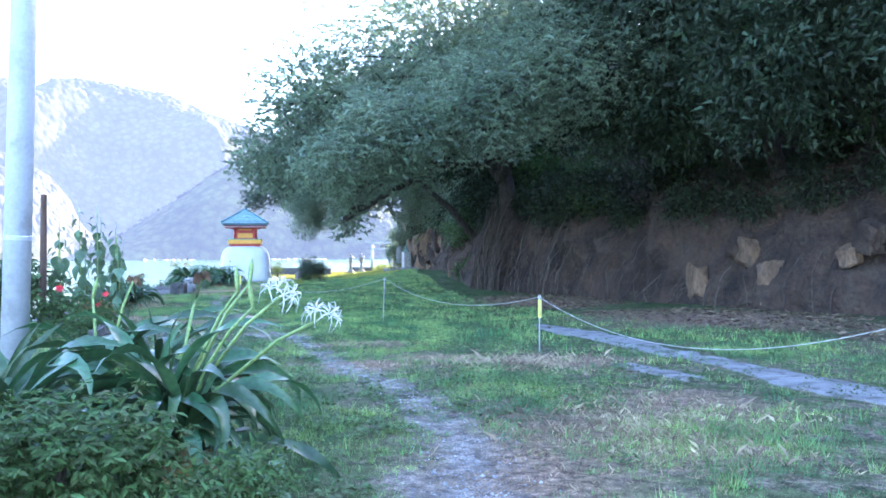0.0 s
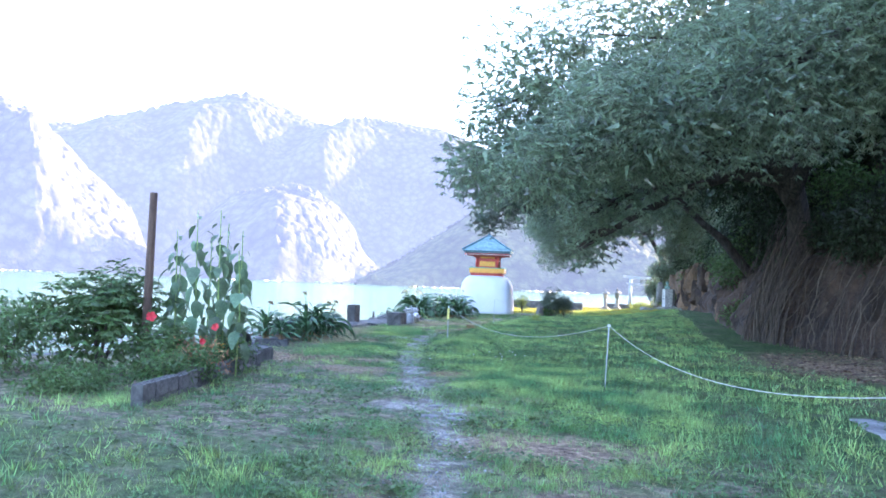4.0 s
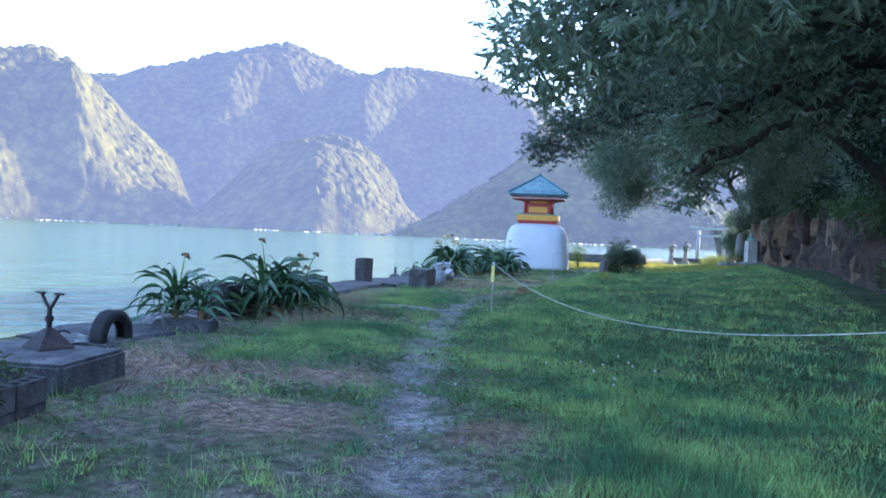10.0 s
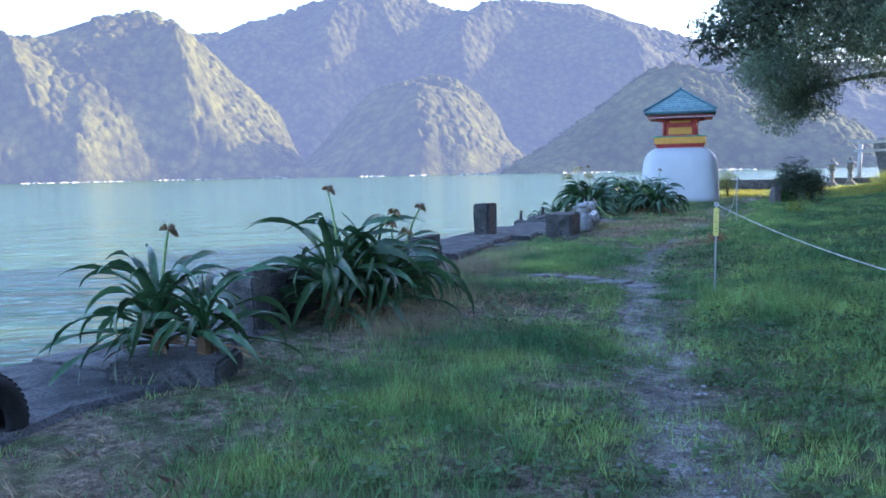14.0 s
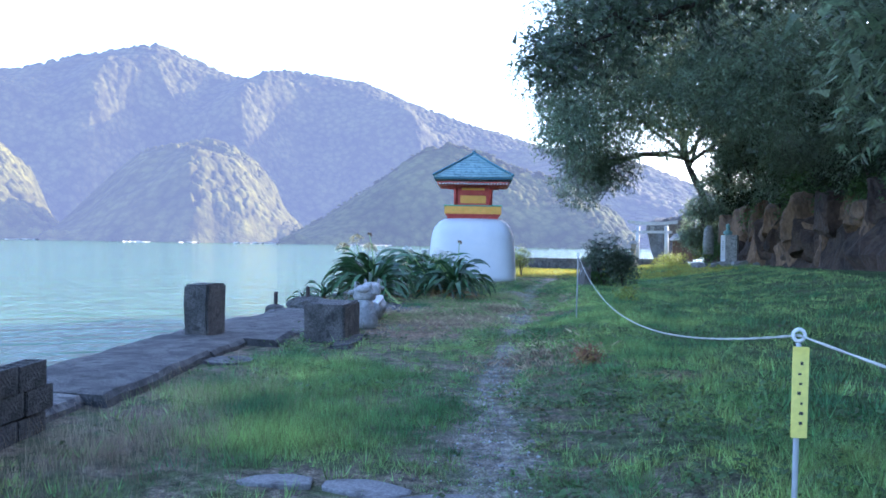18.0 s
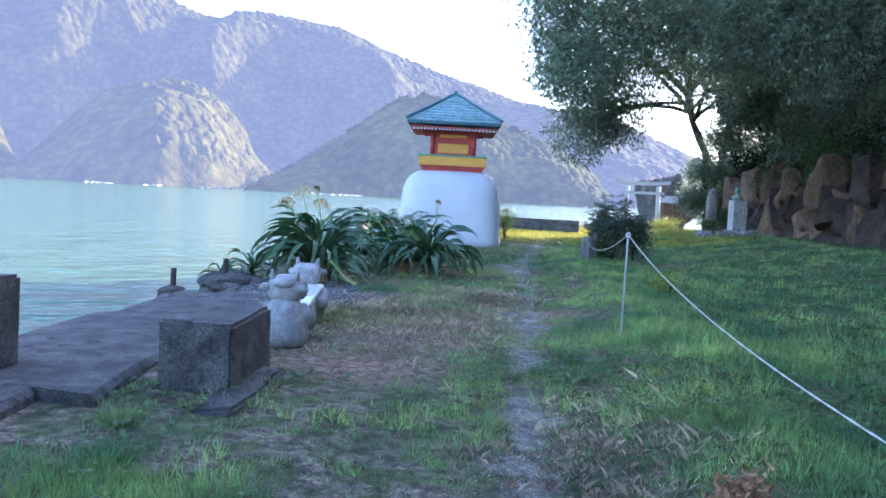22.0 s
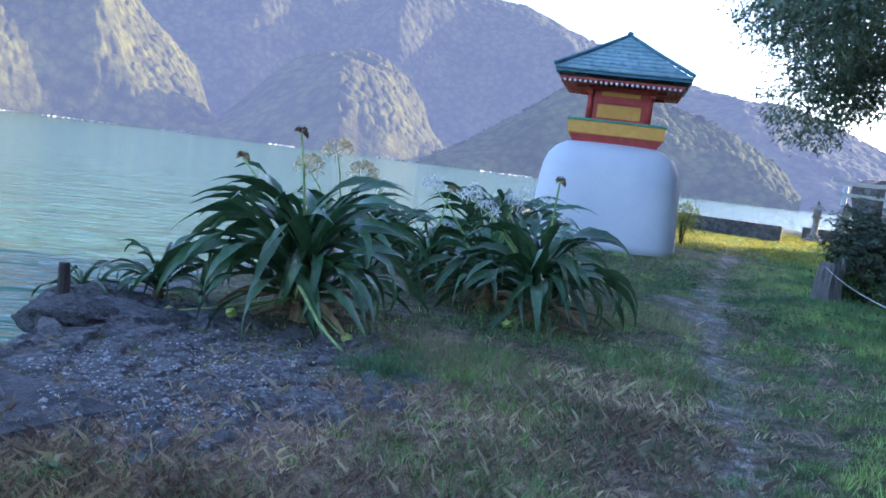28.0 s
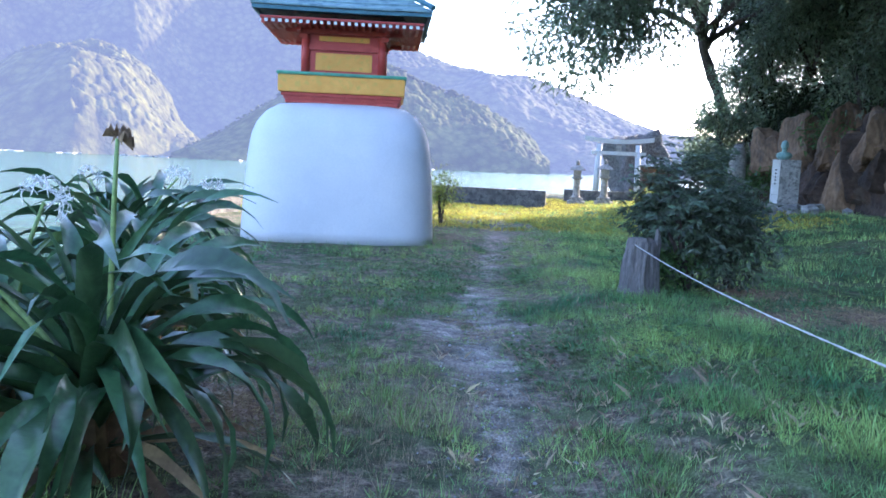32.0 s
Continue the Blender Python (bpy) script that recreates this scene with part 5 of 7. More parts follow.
# ---- planting bed at the start of the quay ----
def bed_wall():
    a, b = Vector((-5.45, 14.75, 0)), Vector((-7.25, 20.2, 0))
    w = thing("bed_wall", a.x, a.y, 0, label="low hollow concrete block wall round the flower bed", category="wall", rz=math.degrees(math.atan2(b.y - a.y, b.x - a.x)))
    length = (b - a).length
    n = int(length / 0.4)
    bm = box(0.39, 0.15, 0.19, 0.006)
    blk = to_mesh("block", bm, M_BLOCK)
    top = join(box(0.39, 0.028, 0.19, 0.004, pose(0, -0.061, 0)), box(0.39, 0.028, 0.19, 0.004, pose(0, 0.061, 0)), *[box(0.03, 0.1, 0.19, 0.003, pose(x, 0, 0)) for x in (-0.18, -0.06, 0.06, 0.18)], box(0.38, 0.1, 0.02, 0))
    tblk = to_mesh("hollow_block", top, M_BLOCK)
    for k in range(n):
        p = a.lerp(b, (k + 0.5) / n)
        z = gz(p.x, p.y)
        part("block", blk, None, w, "", pose(0.2 + 0.4 * k, 0, z - 0.12))
        part("hollow_block", tblk, None, w, "", pose(0.2 + 0.4 * k + 0.004, 0.004 * (-1) ** k, z + 0.075))
    return w


bed_wall()
z = gz(-8, 21.2)
bm = roughen(box(1.75, 1.1, 0.5, 0.03), 0.02, 2.5, 3)
solo("concrete_block", bm, M_CONC2, "broad low concrete block at the end of the bed wall", "block", pose(-8.5, 20.85, z - 0.24, 0, 0, 16))


def iron_stand(x, y, z):
    s = thing("iron_stand", x, y, z, label="rusted iron stand with a forked top on the concrete block", category="stand")
    part("base", loft([ring(4, 0.25, 0), ring(4, 0.24, 0.025), ring(4, 0.05, 0.2)]), M_IRON, s, "", pose(0, 0, 0, 0, 0, 30))
    part("stem", loft([ring(12, 0.028, 0.15), ring(12, 0.024, 0.42)]), M_IRON, s)
    part("collar", loft([ring(12, 0.042, 0.27), ring(12, 0.042, 0.32)]), M_IRON, s)
    for sx in (-1, 1):
        arm = part("arm", tube([(0, 0, 0.38), (sx * 0.04, 0, 0.43), (sx * 0.11, 0, 0.53)], 0.017, 8), M_IRON, s)
        part("arm_head", box(0.1, 0.05, 0.02, 0.005, pose(sx * 0.12, 0, 0.53)), M_IRON, arm)


iron_stand(-8.4, 21.2, z + 0.255)


def tyre(x, y, z, yaw):
    t = thing("tyre", x, y, z, label="old black tyre standing half buried on the quay", category="tyre", rz=yaw)
    bm = bmesh.new()
    n, prof = 48, [(0.19, 0.05), (0.2, 0.085), (0.26, 0.105), (0.31, 0.098), (0.325, 0.07), (0.33, 0.0), (0.325, -0.07), (0.31, -0.098), (0.26, -0.105), (0.2, -0.085), (0.19, -0.05)]
    rows = [[bm.verts.new((math.cos(2 * math.pi * i / n) * r, w, math.sin(2 * math.pi * i / n) * r + 0.04)) for r, w in prof] for i in range(n)]
    for a, b in zip(rows, rows[1:] + rows[:1]):
        for j in range(len(prof) - 1):
            bm.faces.new((a[j], a[j + 1], b[j + 1], b[j]))
    part("carcass", bm, M_BLACK, t, smooth=True)
    lug = to_mesh("tread_lug", box(0.03, 0.075, 0.007, 0.002), M_BLACK)
    for i in range(24):
        a = math.pi * i / 23
        for w in (-0.045, 0.045):
            part("tread_lug", lug, None, t, "", Matrix.Translation((math.cos(a) * 0.326, w, math.sin(a) * 0.326 + 0.04)) @ Matrix.Rotation(math.pi / 2 - a, 4, "Y"))


tyre(-9.7, 23.3, gz(-9.7, 23.3) + 0.05, 100)


def crate(x, y, z, yaw):
    c = thing("crate", x, y, z, label="pale plastic crate lying on the quay", category="crate", rz=yaw)
    c.scale = (0.8, 0.8, 0.6)
    part("bottom", box(0.5, 0.34, 0.015, 0.004), M_CRATE, c)
    for s in (-1, 1):
        part("long_rail", join(box(0.5, 0.018, 0.02, 0.004, pose(0, s * 0.16, 0.12)), box(0.5, 0.018, 0.025, 0.004, pose(0, s * 0.16, 0.0))), M_CRATE, c)
        part("end_panel", box(0.018, 0.34, 0.14, 0.005), M_CRATE, c, "", pose(s * 0.24, 0, 0))
        part("side_panel", box(0.13, 0.014, 0.13, 0.004), M_CRATE, c, "", pose(0, s * 0.16, 0.01))
        for k in range(10):
            part("slat", box(0.012, 0.014, 0.12, 0.002), M_CRATE, c, "", pose((-0.22 + 0.028 * k) if k < 5 else (0.1 + 0.028 * (k - 5)), s * 0.16, 0.01))


crate(-9.98, 22.85, gz(-10, 22.75) + 0.04, 68)
solo("hose_end", tube([(0.1 * math.cos(a) , 0, 0.1 * math.sin(a)) for a in [j * math.pi / 9 for j in range(10)]], 0.013, 7), M_BLACK, "short loop of black hose", "hose", pose(-10.15, 22.95, gz(-10, 22.75) + 0.06, 0, 0, 50), True)


# ---- stone posts and parapets on the quay ----
def stone_post(x, y, z, sx, sy, sz, yaw, seed, label, category="bollard"):
    bm = box(sx, sy, sz, 0.03, segs=2)
    bmesh.ops.subdivide_edges(bm, edges=[e for e in bm.edges if e.calc_length() > 0.12], cuts=3, use_grid_fill=True)
    roughen(bm, 0.02, 4, seed)
    return solo("stone_post", bm, M_CONC, label, category, pose(x, y, z, 0, 0, yaw))


stone_post(-14.15, 38.2, gz(-14.2, 38.2) - 0.05, 0.37, 0.64, 0.9, 6, 1, "square dark stone mooring post on the quay")
stone_post(-12.5, 39.08, gz(-12.5, 39.1) - 0.15, 0.62, 1.08, 0.7, 9, 2, "low dark concrete block beside the statues", "block")
a, b = Vector((-10.72, 26.7, 0)), Vector((-12.3, 32.75, 0))
par = thing("parapet", a.x, a.y, 0, label="low dark parapet of hollow concrete blocks behind the lilies", category="parapet", rz=math.degrees(math.atan2(b.y - a.y, b.x - a.x)))
ln = (b - a).length
n = int(ln / 0.4)
solid = to_mesh("block", roughen(box(0.392, 0.17, 0.19, 0.008), 0.006, 7), M_CONC)
hollow = to_mesh("hollow_block", join(box(0.392, 0.03, 0.19, 0.004, pose(0, -0.07, 0)), box(0.392, 0.03, 0.19, 0.004, pose(0, 0.07, 0)), *[box(0.03, 0.115, 0.19, 0.003, pose(x, 0, 0)) for x in (-0.18, -0.06, 0.06, 0.18)], box(0.38, 0.115, 0.03, 0)), M_CONC)
for k in range(n):
    p = a.lerp(b, (k + 0.5) / n)
    z = gz(p.x, p.y) - 0.04
    for c in range(3):
        part("hollow_block" if c == 2 else "block", hollow if c == 2 else solid, None, par, "", pose((k + 0.5) * ln / n + (0.1 if c == 1 else 0.0), 0.004 * ((k + c) % 3 - 1), z + 0.195 * c))
bm = box(0.34, 0.3, 0.78, 0.02)
bmesh.ops.subdivide_edges(bm, edges=[e for e in bm.edges if e.calc_length() > 0.15], cuts=3, use_grid_fill=True)
part("end_pillar", roughen(bm, 0.015, 4, 3), M_CONC2, par, "pale worn concrete pillar", pose(-0.12, 0.03, gz(a.x, a.y) - 0.15))
bm = roughen(box(0.82, 0.62, 0.42, 0.03), 0.025, 3.5, 6)
solo("concrete_ledge", bm, M_CONC2, "low concrete ledge under a lily clump on the quay", "block", pose(-9.95, 25.0, gz(-9.9, 25.0) - 0.25, 0, 0, 28))
bm = box(0.34, 1.5, 0.3, 0.03)
bmesh.ops.subdivide_edges(bm, edges=[e for e in bm.edges if e.calc_length() > 0.2], cuts=4, use_grid_fill=True)
solo("kerb", roughen(bm, 0.03, 3, 8), M_CONC, "low worn concrete kerb beside the dark block", "kerb", pose(-12.08, 38.75, gz(-12.1, 38.8) - 0.25, 0, 0, 9))


def wall_run(pts, h, t, label):
    w = thing("low_wall", label=label, category="wall")
    for k, (p, q) in enumerate(zip(pts, pts[1:])):
        p, q = Vector((*p, 0)), Vector((*q, 0))
        bm = box((q - p).length, t, h + 0.3, 0.02)
        bmesh.ops.subdivide_edges(bm, edges=[e for e in bm.edges if e.calc_length() > 0.5], cuts=6, use_grid_fill=True)
        c = (p + q) / 2
        part("wall_length", roughen(bm, 0.015, 1.5, k), M_CONC2, w, "", pose(c.x, c.y, gz(c.x, c.y) - 0.3, 0, 0, math.degrees(math.atan2(q.y - p.y, q.x - p.x))))


wall_run([(-20.4, 66.3), (-20.4, 72.0), (-19.6, 79.6)], 0.55, 0.3, "low dark concrete sea wall behind the tower")
wall_run([(-19.4, 79.8), (-11.65, 79.3)], 0.72, 0.3, "low dark concrete wall at the end of the lawn")
wall_run([(-10.9, 86.6), (-5.5, 86.4)], 0.5, 0.4, "low stone edge before the shrine gate")


# ---- lilies ----
def strap(a0, bend, length, width, seed, segs=11):
    """One long arching leaf with a folded blade, from the origin towards +x."""
    rng = random.Random(seed)
    bm = bmesh.new()
    p, ang, rows = Vector((0, 0, 0)), radians(a0), []
    side, turn = rng.uniform(-0.4, 0.4), rng.uniform(-1.1, 1.1)
    for k in range(segs + 1):
        u = k / segs
        w = width * (0.75 + 0.75 * u - 1.5 * u ** 3.6) if u < 0.98 else 0.004
        w = max(w, 0.004)
        fold = 0.35 * w * (1 - 0.6 * u)
        ripple = 0.2 * w * math.sin(u * 15 + seed)
        up = Vector((-math.sin(ang), 0, math.cos(ang)))
        c = p + Vector((0, side * u * u * length, 0))
        tw = turn * u
        across, lift = Vector((0, math.cos(tw), 0)) + up * math.sin(tw), up * math.cos(tw) - Vector((0, math.sin(tw), 0))
        rows.append([bm.verts.new(c - across * w / 2 + lift * (fold + ripple)), bm.verts.new(c), bm.verts.new(c + across * w / 2 + lift * (fold - ripple))])
        step = length / segs
        p = p + Vector((math.cos(ang), 0, math.sin(ang))) * step
        ang -= radians(bend) / segs * (0.35 + 1.3 * u)
    for a, b in zip(rows, rows[1:]):
        bm.faces.new((a[0], a[1], b[1], b[0]))
        bm.faces.new((a[1], a[2], b[2], b[1]))
    return bm


STRAPS = [to_mesh("leaf", strap(a, b, 1.0, w, k), M_LILY, True) for k, (a, b, w) in enumerate(
    ((76, 125, 0.08), (69, 155, 0.085), (61, 180, 0.09), (53, 185, 0.09), (45, 165, 0.085), (37, 140, 0.085), (27, 110, 0.08), (63, 200, 0.085), (82, 60, 0.065), (17, 85, 0.075)))]
DRYSTRAPS = [to_mesh("withered_leaf", strap(a, b, 0.7, 0.05, k), M_LILYDRY, True) for k, (a, b) in enumerate(((10, 60), (-10, 50), (25, 110)))]


def umbel(fresh=True, seed=0):
    """A head of narrow, curling petals."""
    rng = random.Random(seed)
    bm = bmesh.new()
    for k in range(6 if fresh else 11):
        a, e = k * 1.05 + rng.uniform(-0.3, 0.3), rng.choice((0.25, 0.5, 1.1))
        d = Vector((math.cos(a) * math.cos(e), math.sin(a) * math.cos(e), math.sin(e)))
        c = d * 0.1
        for j in range(6):
            b = j * 1.047 + rng.uniform(-0.2, 0.2)
            s = d.orthogonal().normalized()
            s = Matrix.Rotation(b, 3, d) @ s
            n = d.cross(s)
            r = [c, c + d * 0.05 + s * 0.03, c + d * 0.05 + s * 0.085, c + d * 0.01 + s * (0.125 if fresh else 0.07) - Vector((0, 0, 0.03))]
            w = (0.003, 0.007, 0.006, 0.0015)
            row = [(bm.verts.new(p - n * q), bm.verts.new(p + n * q)) for p, q in zip(r, w)]
            for x, y in zip(row, row[1:]):
                bm.faces.new((x[0], x[1], y[1], y[0]))
    out = to_mesh("flower", bm, M_PETAL if fresh else M_PETALOLD)
    return out


UMBELS = [umbel(True, 1), umbel(True, 2), umbel(False, 3)]
rng = random.Random(8)
SEEDS = to_mesh("seed_head", loft([ring(10, r, z) for r, z in ((0.01, -0.02), (0.017, 0.03), (0.024, 0.1), (0.023, 0.17), (0.013, 0.23), (0.003, 0.26))]), M_SCAPE, True)
FRUITS = to_mesh("seed_head", roughen(blob(0.065, 1, 1, 0.8, 3, 0.03, 26, 4), 0.012, 40, 2), M_FRUIT, True)
bm = bmesh.new()
for k in range(26):
    a, e = rng.uniform(0, 6.28), rng.uniform(-0.1, 1.3)
    d = Vector((math.cos(a) * math.cos(e), math.sin(a) * math.cos(e), math.sin(e)))
    vs = [bm.verts.new(d * 0.015 + Vector((0.004, 0, 0))), bm.verts.new(d * 0.015 - Vector((0.004, 0, 0))), bm.verts.new(d * 0.09 + Vector((0, 0, 0.01))), bm.verts.new(d * 0.11 - Vector((0, 0, 0.06)))]
    bm.faces.new((vs[0], vs[1], vs[2]))
    bm.faces.new((vs[1], vs[3], vs[2]))
SPENT = to_mesh("spent_flower", bm, M_LILYDRY)


def lily(x, y, size, leaves, seed, flowers=(), z=None, label="dense clump of dark green strap-leaved lilies", heads=1, limp=0.0, slim=0.8):
    """flowers: (lean x, lean y, height, kind)."""
    n = int(leaves * (1.35 if slim > 0.9 else 1.75))
    z = gz(x, y) if z is None else z
    t = thing("lily_clump", x, y, z, label=label, category="lily", group="strap-leaved lilies")
    rng = random.Random(seed)
    hearts = [(0, 0)] + [(rng.uniform(-0.35, 0.35) * size, rng.uniform(-0.35, 0.35) * size) for _ in range(heads - 1)]
    for hx, hy in hearts:
        part("bulb_neck", roughen(loft([ring(10, 0.09 * size, -0.1), ring(10, 0.08 * size, 0.12 * size), ring(10, 0.06 * size, 0.34 * size)]), 0.01, 8), M_LILYDRY, t, "withered sheath round the stem", pose(hx, hy, 0))
    for k in range(n):
        hx, hy = hearts[k % len(hearts)]
        u = (k + 0.5) / n
        pick = min(9, max(0, int(limp + u * (9.4 - limp) + rng.uniform(-1.4, 1.4))))
        s = size * rng.uniform(0.9, 1.3) * (0.8 if pick == 8 else 1.0)
        part("leaf", STRAPS[pick], None, t, "", pose(hx, hy, (0.3 - 0.2 * u) * size, 0, rng.uniform(-8, 8), k * 137.5 + rng.uniform(-35, 35)) @ Matrix.Diagonal((s, s * slim * rng.uniform(0.8, 1.2), s, 1)))
    for k in range(max(2, n // 9)):
        part("withered_leaf", DRYSTRAPS[k % 3], None, t, "brown withered leaf", pose(0, 0, 0.1 * size, 0, 0, k * 83 + seed) @ Matrix.Diagonal((size, size, size, 1)))
    for k, (fx, fy, h, kind) in enumerate(flowers):
        top = Vector((fx, fy, h))
        st = part("scape", tube([(0.02, 0, 0.2 * size), Vector((fx * 0.3, fy * 0.3, 0.2 * size + (h - 0.2 * size) * 0.4)), Vector((fx * 0.72, fy * 0.72, 0.2 * size + (h - 0.2 * size) * 0.82)), top], [0.017, 0.015, 0.012, 0.01], 7), M_SCAPE, t, "pale flower stalk", smooth=True)
        me = {"white": UMBELS[k % 2], "old": UMBELS[2], "seed": SEEDS, "fruit": FRUITS, "spent": SPENT}[kind]
        part("seed_head" if kind in ("seed", "fruit") else "flower_head", me, None, st, {"white": "white spidery flower head", "old": "fading flower head, sunlight painted in its cream", "seed": "pale green closed flower bud", "fruit": "cluster of round yellow-green fruits", "spent": "spent brown flower head"}[kind], Matrix.Translation(top) @ pose(0, 0, 0, 0, 12, 40 * k) @ Matrix.Diagonal(((1.45 if kind == "old" else 0.85 if kind == "white" else 0.75),) * 3 + (1,)))
    return t


lily(-1.0, 6.33, 1.06, 92, 1, limp=0.2, slim=1.0, flowers=((1.18, -0.25, 1.15, "white"), (0.95, -0.55, 1.31, "white"), (0.58, 0.1, 1.38, "seed"), (0.46, 0.2, 1.32, "seed"), (0.67, -0.15, 1.22, "seed"), (0.18, 0.24, 1.41, "spent")), heads=4, label="large strap-leaved lily clump with white spidery flowers")
lily(-2.0, 7.4, 1.15, 46, 2, ((0.3, 0.0, 1.35, "spent"), (-0.1, 0.1, 1.2, "seed")), heads=2, slim=1.0)
lily(-1.95, 6.0, 1.1, 46, 3, heads=2, slim=1.0)
lily(-10.2, 25.05, 0.8, 26, 4, limp=-1.5, flowers= ((0.05, 0.1, 0.95, "spent"),), z=gz(-9.9, 25) + 0.14, heads=1)
lily(-9.78, 25.12, 0.72, 18, 5, limp=-2.5, z=gz(-9.9, 25) + 0.14, heads=1)
lily(-10.35, 27.6, 1.1, 50, 6, ((-0.25, 0.1, 1.35, "spent"), (0.45, 0.3, 1.1, "spent"), (0.6, 0.3, 0.9, "spent")), heads=3)
lily(-10.0, 27.9, 0.9, 26, 7, heads=2)
lily(-10.75, 29.2, 0.85, 24, 18, ((0.55, -0.3, 1.15, "spent"), (0.2, -0.4, 0.95, "spent")), heads=2)
lily(-14.65, 47.2, 1.3, 66, 8, limp=-1.2, flowers=((-0.22, 0.0, 1.74, "spent"), (-0.86, 0.0, 1.44, "spent"), (-0.26, -0.7, 0.11, "fruit"), (-0.78, -0.9, 0.05, "fruit"), (0.72, -0.35, 0.03, "fruit")), heads=3)
lily(-13.12, 49.62, 1.2, 56, 9, limp=-0.8, flowers=((0.05, 0.0, 1.58, "spent"), (-0.52, -0.6, 1.16, "white"), (-0.86, -0.3, 1.28, "white"), (-0.05, -0.85, 0.06, "fruit")), heads=3)
lily(-13.9, 49.9, 1.0, 36, 10, ((-0.7, -0.3, 1.35, "white"), (0.2, 0.1, 1.25, "white")), heads=2)
lily(-16.2, 50.3, 1.15, 44, 11, limp=-1.2, flowers=((-0.2, 0.0, 1.56, "old"), (-0.63, 0.0, 1.3, "old"), (0.22, 0.0, 1.3, "old"), (0.5, 0.1, 1.2, "white")), heads=3, label="strap-leaved lily clump with fading cream flowers")
lily(-15.0, 50.6, 0.95, 32, 12, ((0.1, 0.2, 1.3, "spent"),), heads=2)
lily(-15.4, 53.6, 1.3, 56, 13, limp=-1.2, flowers=((0.5, 0.3, 1.3, "white"), (-0.4, 0.2, 1.25, "white"), (0.9, 0.2, 1.2, "white")), heads=3)
lily(-14.3, 52.2, 1.2, 40, 14, heads=2)
lily(-16.9, 53.0, 0.9, 30, 15, heads=2)
lily(-15.85, 46.6, 0.62, 18, 16)
lily(-16.15, 46.0, 0.42, 9, 17, label="small young strap-leaved lily on the rock")

# the limp pale scape that lies on the ground
solo("fallen_stalk", tube([(0, 0, 0.3), (0.05, -0.06, 0.44), (0.16, -0.1, 0.36), (0.34, -0.16, 0.2), (0.52, -0.2, 0.09), (0.64, -0.22, 0.03)], [0.017, 0.017, 0.016, 0.015, 0.013, 0.011], 7), M_SCAPE, "pale flower stalk bent down to the ground", "stalk", pose(-14.36, 46.66, gz(-14.4, 46.7)), True)


# ---- bushes ----
shrub(-8.6, 17.5, gz(-8.6, 17.5), 1.05, 1.15, 0.9, 6200, 0.13, 301, M_LEAF2, "rounded dark green hibiscus bush in the bed", category="bush", fold=True)
shrub(-9.6, 16.6, gz(-9.6, 16.6), 0.9, 1.0, 0.6, 3200, 0.1, 302, M_LEAF2, "leafy green bush at the garden edge", category="bush")
hib = shrub(-7.35, 17.5, gz(-7.3, 17.5), 0.55, 0.6, 0.5, 2400, 0.1, 303, M_LEAF2, "hibiscus bush with a few red flowers", category="bush", fold=True)


def hibiscus(parent, x, y, z, s, rz):
    bm = bmesh.new()
    for k in range(5):
        a = k * 1.2566
        d, n = Vector((math.cos(a), math.sin(a), 0)), Vector((-math.sin(a), math.cos(a), 0))
        c = bm.verts.new((0, 0, -0.3))
        r = [bm.verts.new(d * u * 1.0 + n * w + Vector((0, 0, zz))) for u, w, zz in ((0.45, -0.4, 0), (0.95, -0.45, 0.12), (1.1, 0, 0.02), (0.95, 0.45, 0.12), (0.45, 0.4, 0))]
        for p, q in zip(r, r[1:]):
            bm.faces.new((c, p, q))
    part("flower", bm, M_REDFL, parent, "red open flower", pose(x, y, z, 70, 0, rz) @ Matrix.Diagonal((s, s, s, 1)))


hibiscus(hib, 0.12, -0.42, 0.98, 0.075, 30)
hibiscus(hib, 0.75, 0.35, 0.82, 0.06, 10)
hibiscus(hib, 0.7, 0.1, 0.6, 0.05, 60)
for k, (x, y, r, m, lab) in enumerate(((-6.7, 17.6, 0.42, M_LEAFDRY, "rust-coloured leafy bedding plant"), (-6.35, 16.9, 0.4, M_LEAF2, "low green bedding plant"), (-7.0, 18.6, 0.5, M_LEAF2, "green bedding plant with small yellow flowers"), (-7.3, 19.3, 0.45, M_LEAF2, "low green bedding plant"),
                                       (-6.3, 16.2, 0.38, M_LEAF2, "low green bedding plant"), (-7.6, 16.0, 0.6, M_LEAF2, "low green ground cover"), (-6.9, 15.2, 0.5, M_LEAF2, "low green ground cover"), (-8.4, 15.0, 0.6, M_LEAF2, "low green ground cover"))):
    s = shrub(x, y, gz(x, y), r, r, r * 0.75 if k < 5 else r * 0.28, 1300, 0.07, 320 + k, m, lab, "bedding plants", "plant", 3)
    if k == 2:
        rr = random.Random(4)
        bm = to_mesh("flower", blob(0.022, 1, 1, 0.5, 1), M_YEL)
        for j in range(26):
            a, q = rr.uniform(0, 6.28), rr.uniform(0, 0.48)
            part("flower", bm, None, s, "small yellow flower", pose(math.cos(a) * q, math.sin(a) * q, rr.uniform(0.4, 0.66)))
shrub(-1.12, 4.95, gz(-1.1, 4.95), 0.82, 0.5, 0.5, 7500, 0.065, 340, M_LEAF2, "low dense grey-green bush before the lilies", category="bush", fold=True)
shrub(-0.25, 4.9, gz(0, 4.9), 0.45, 0.4, 0.3, 2200, 0.05, 341, M_LEAF2, "low dense grey-green bush before the lilies", category="bush")
shrub(-9.45, 56.3, gz(-9.45, 56.3) + 0.1, 0.68, 0.72, 0.93, 8000, 0.1, 342, M_LEAFMID, "rounded dark green bush beside the rope", category="bush", fold=True)
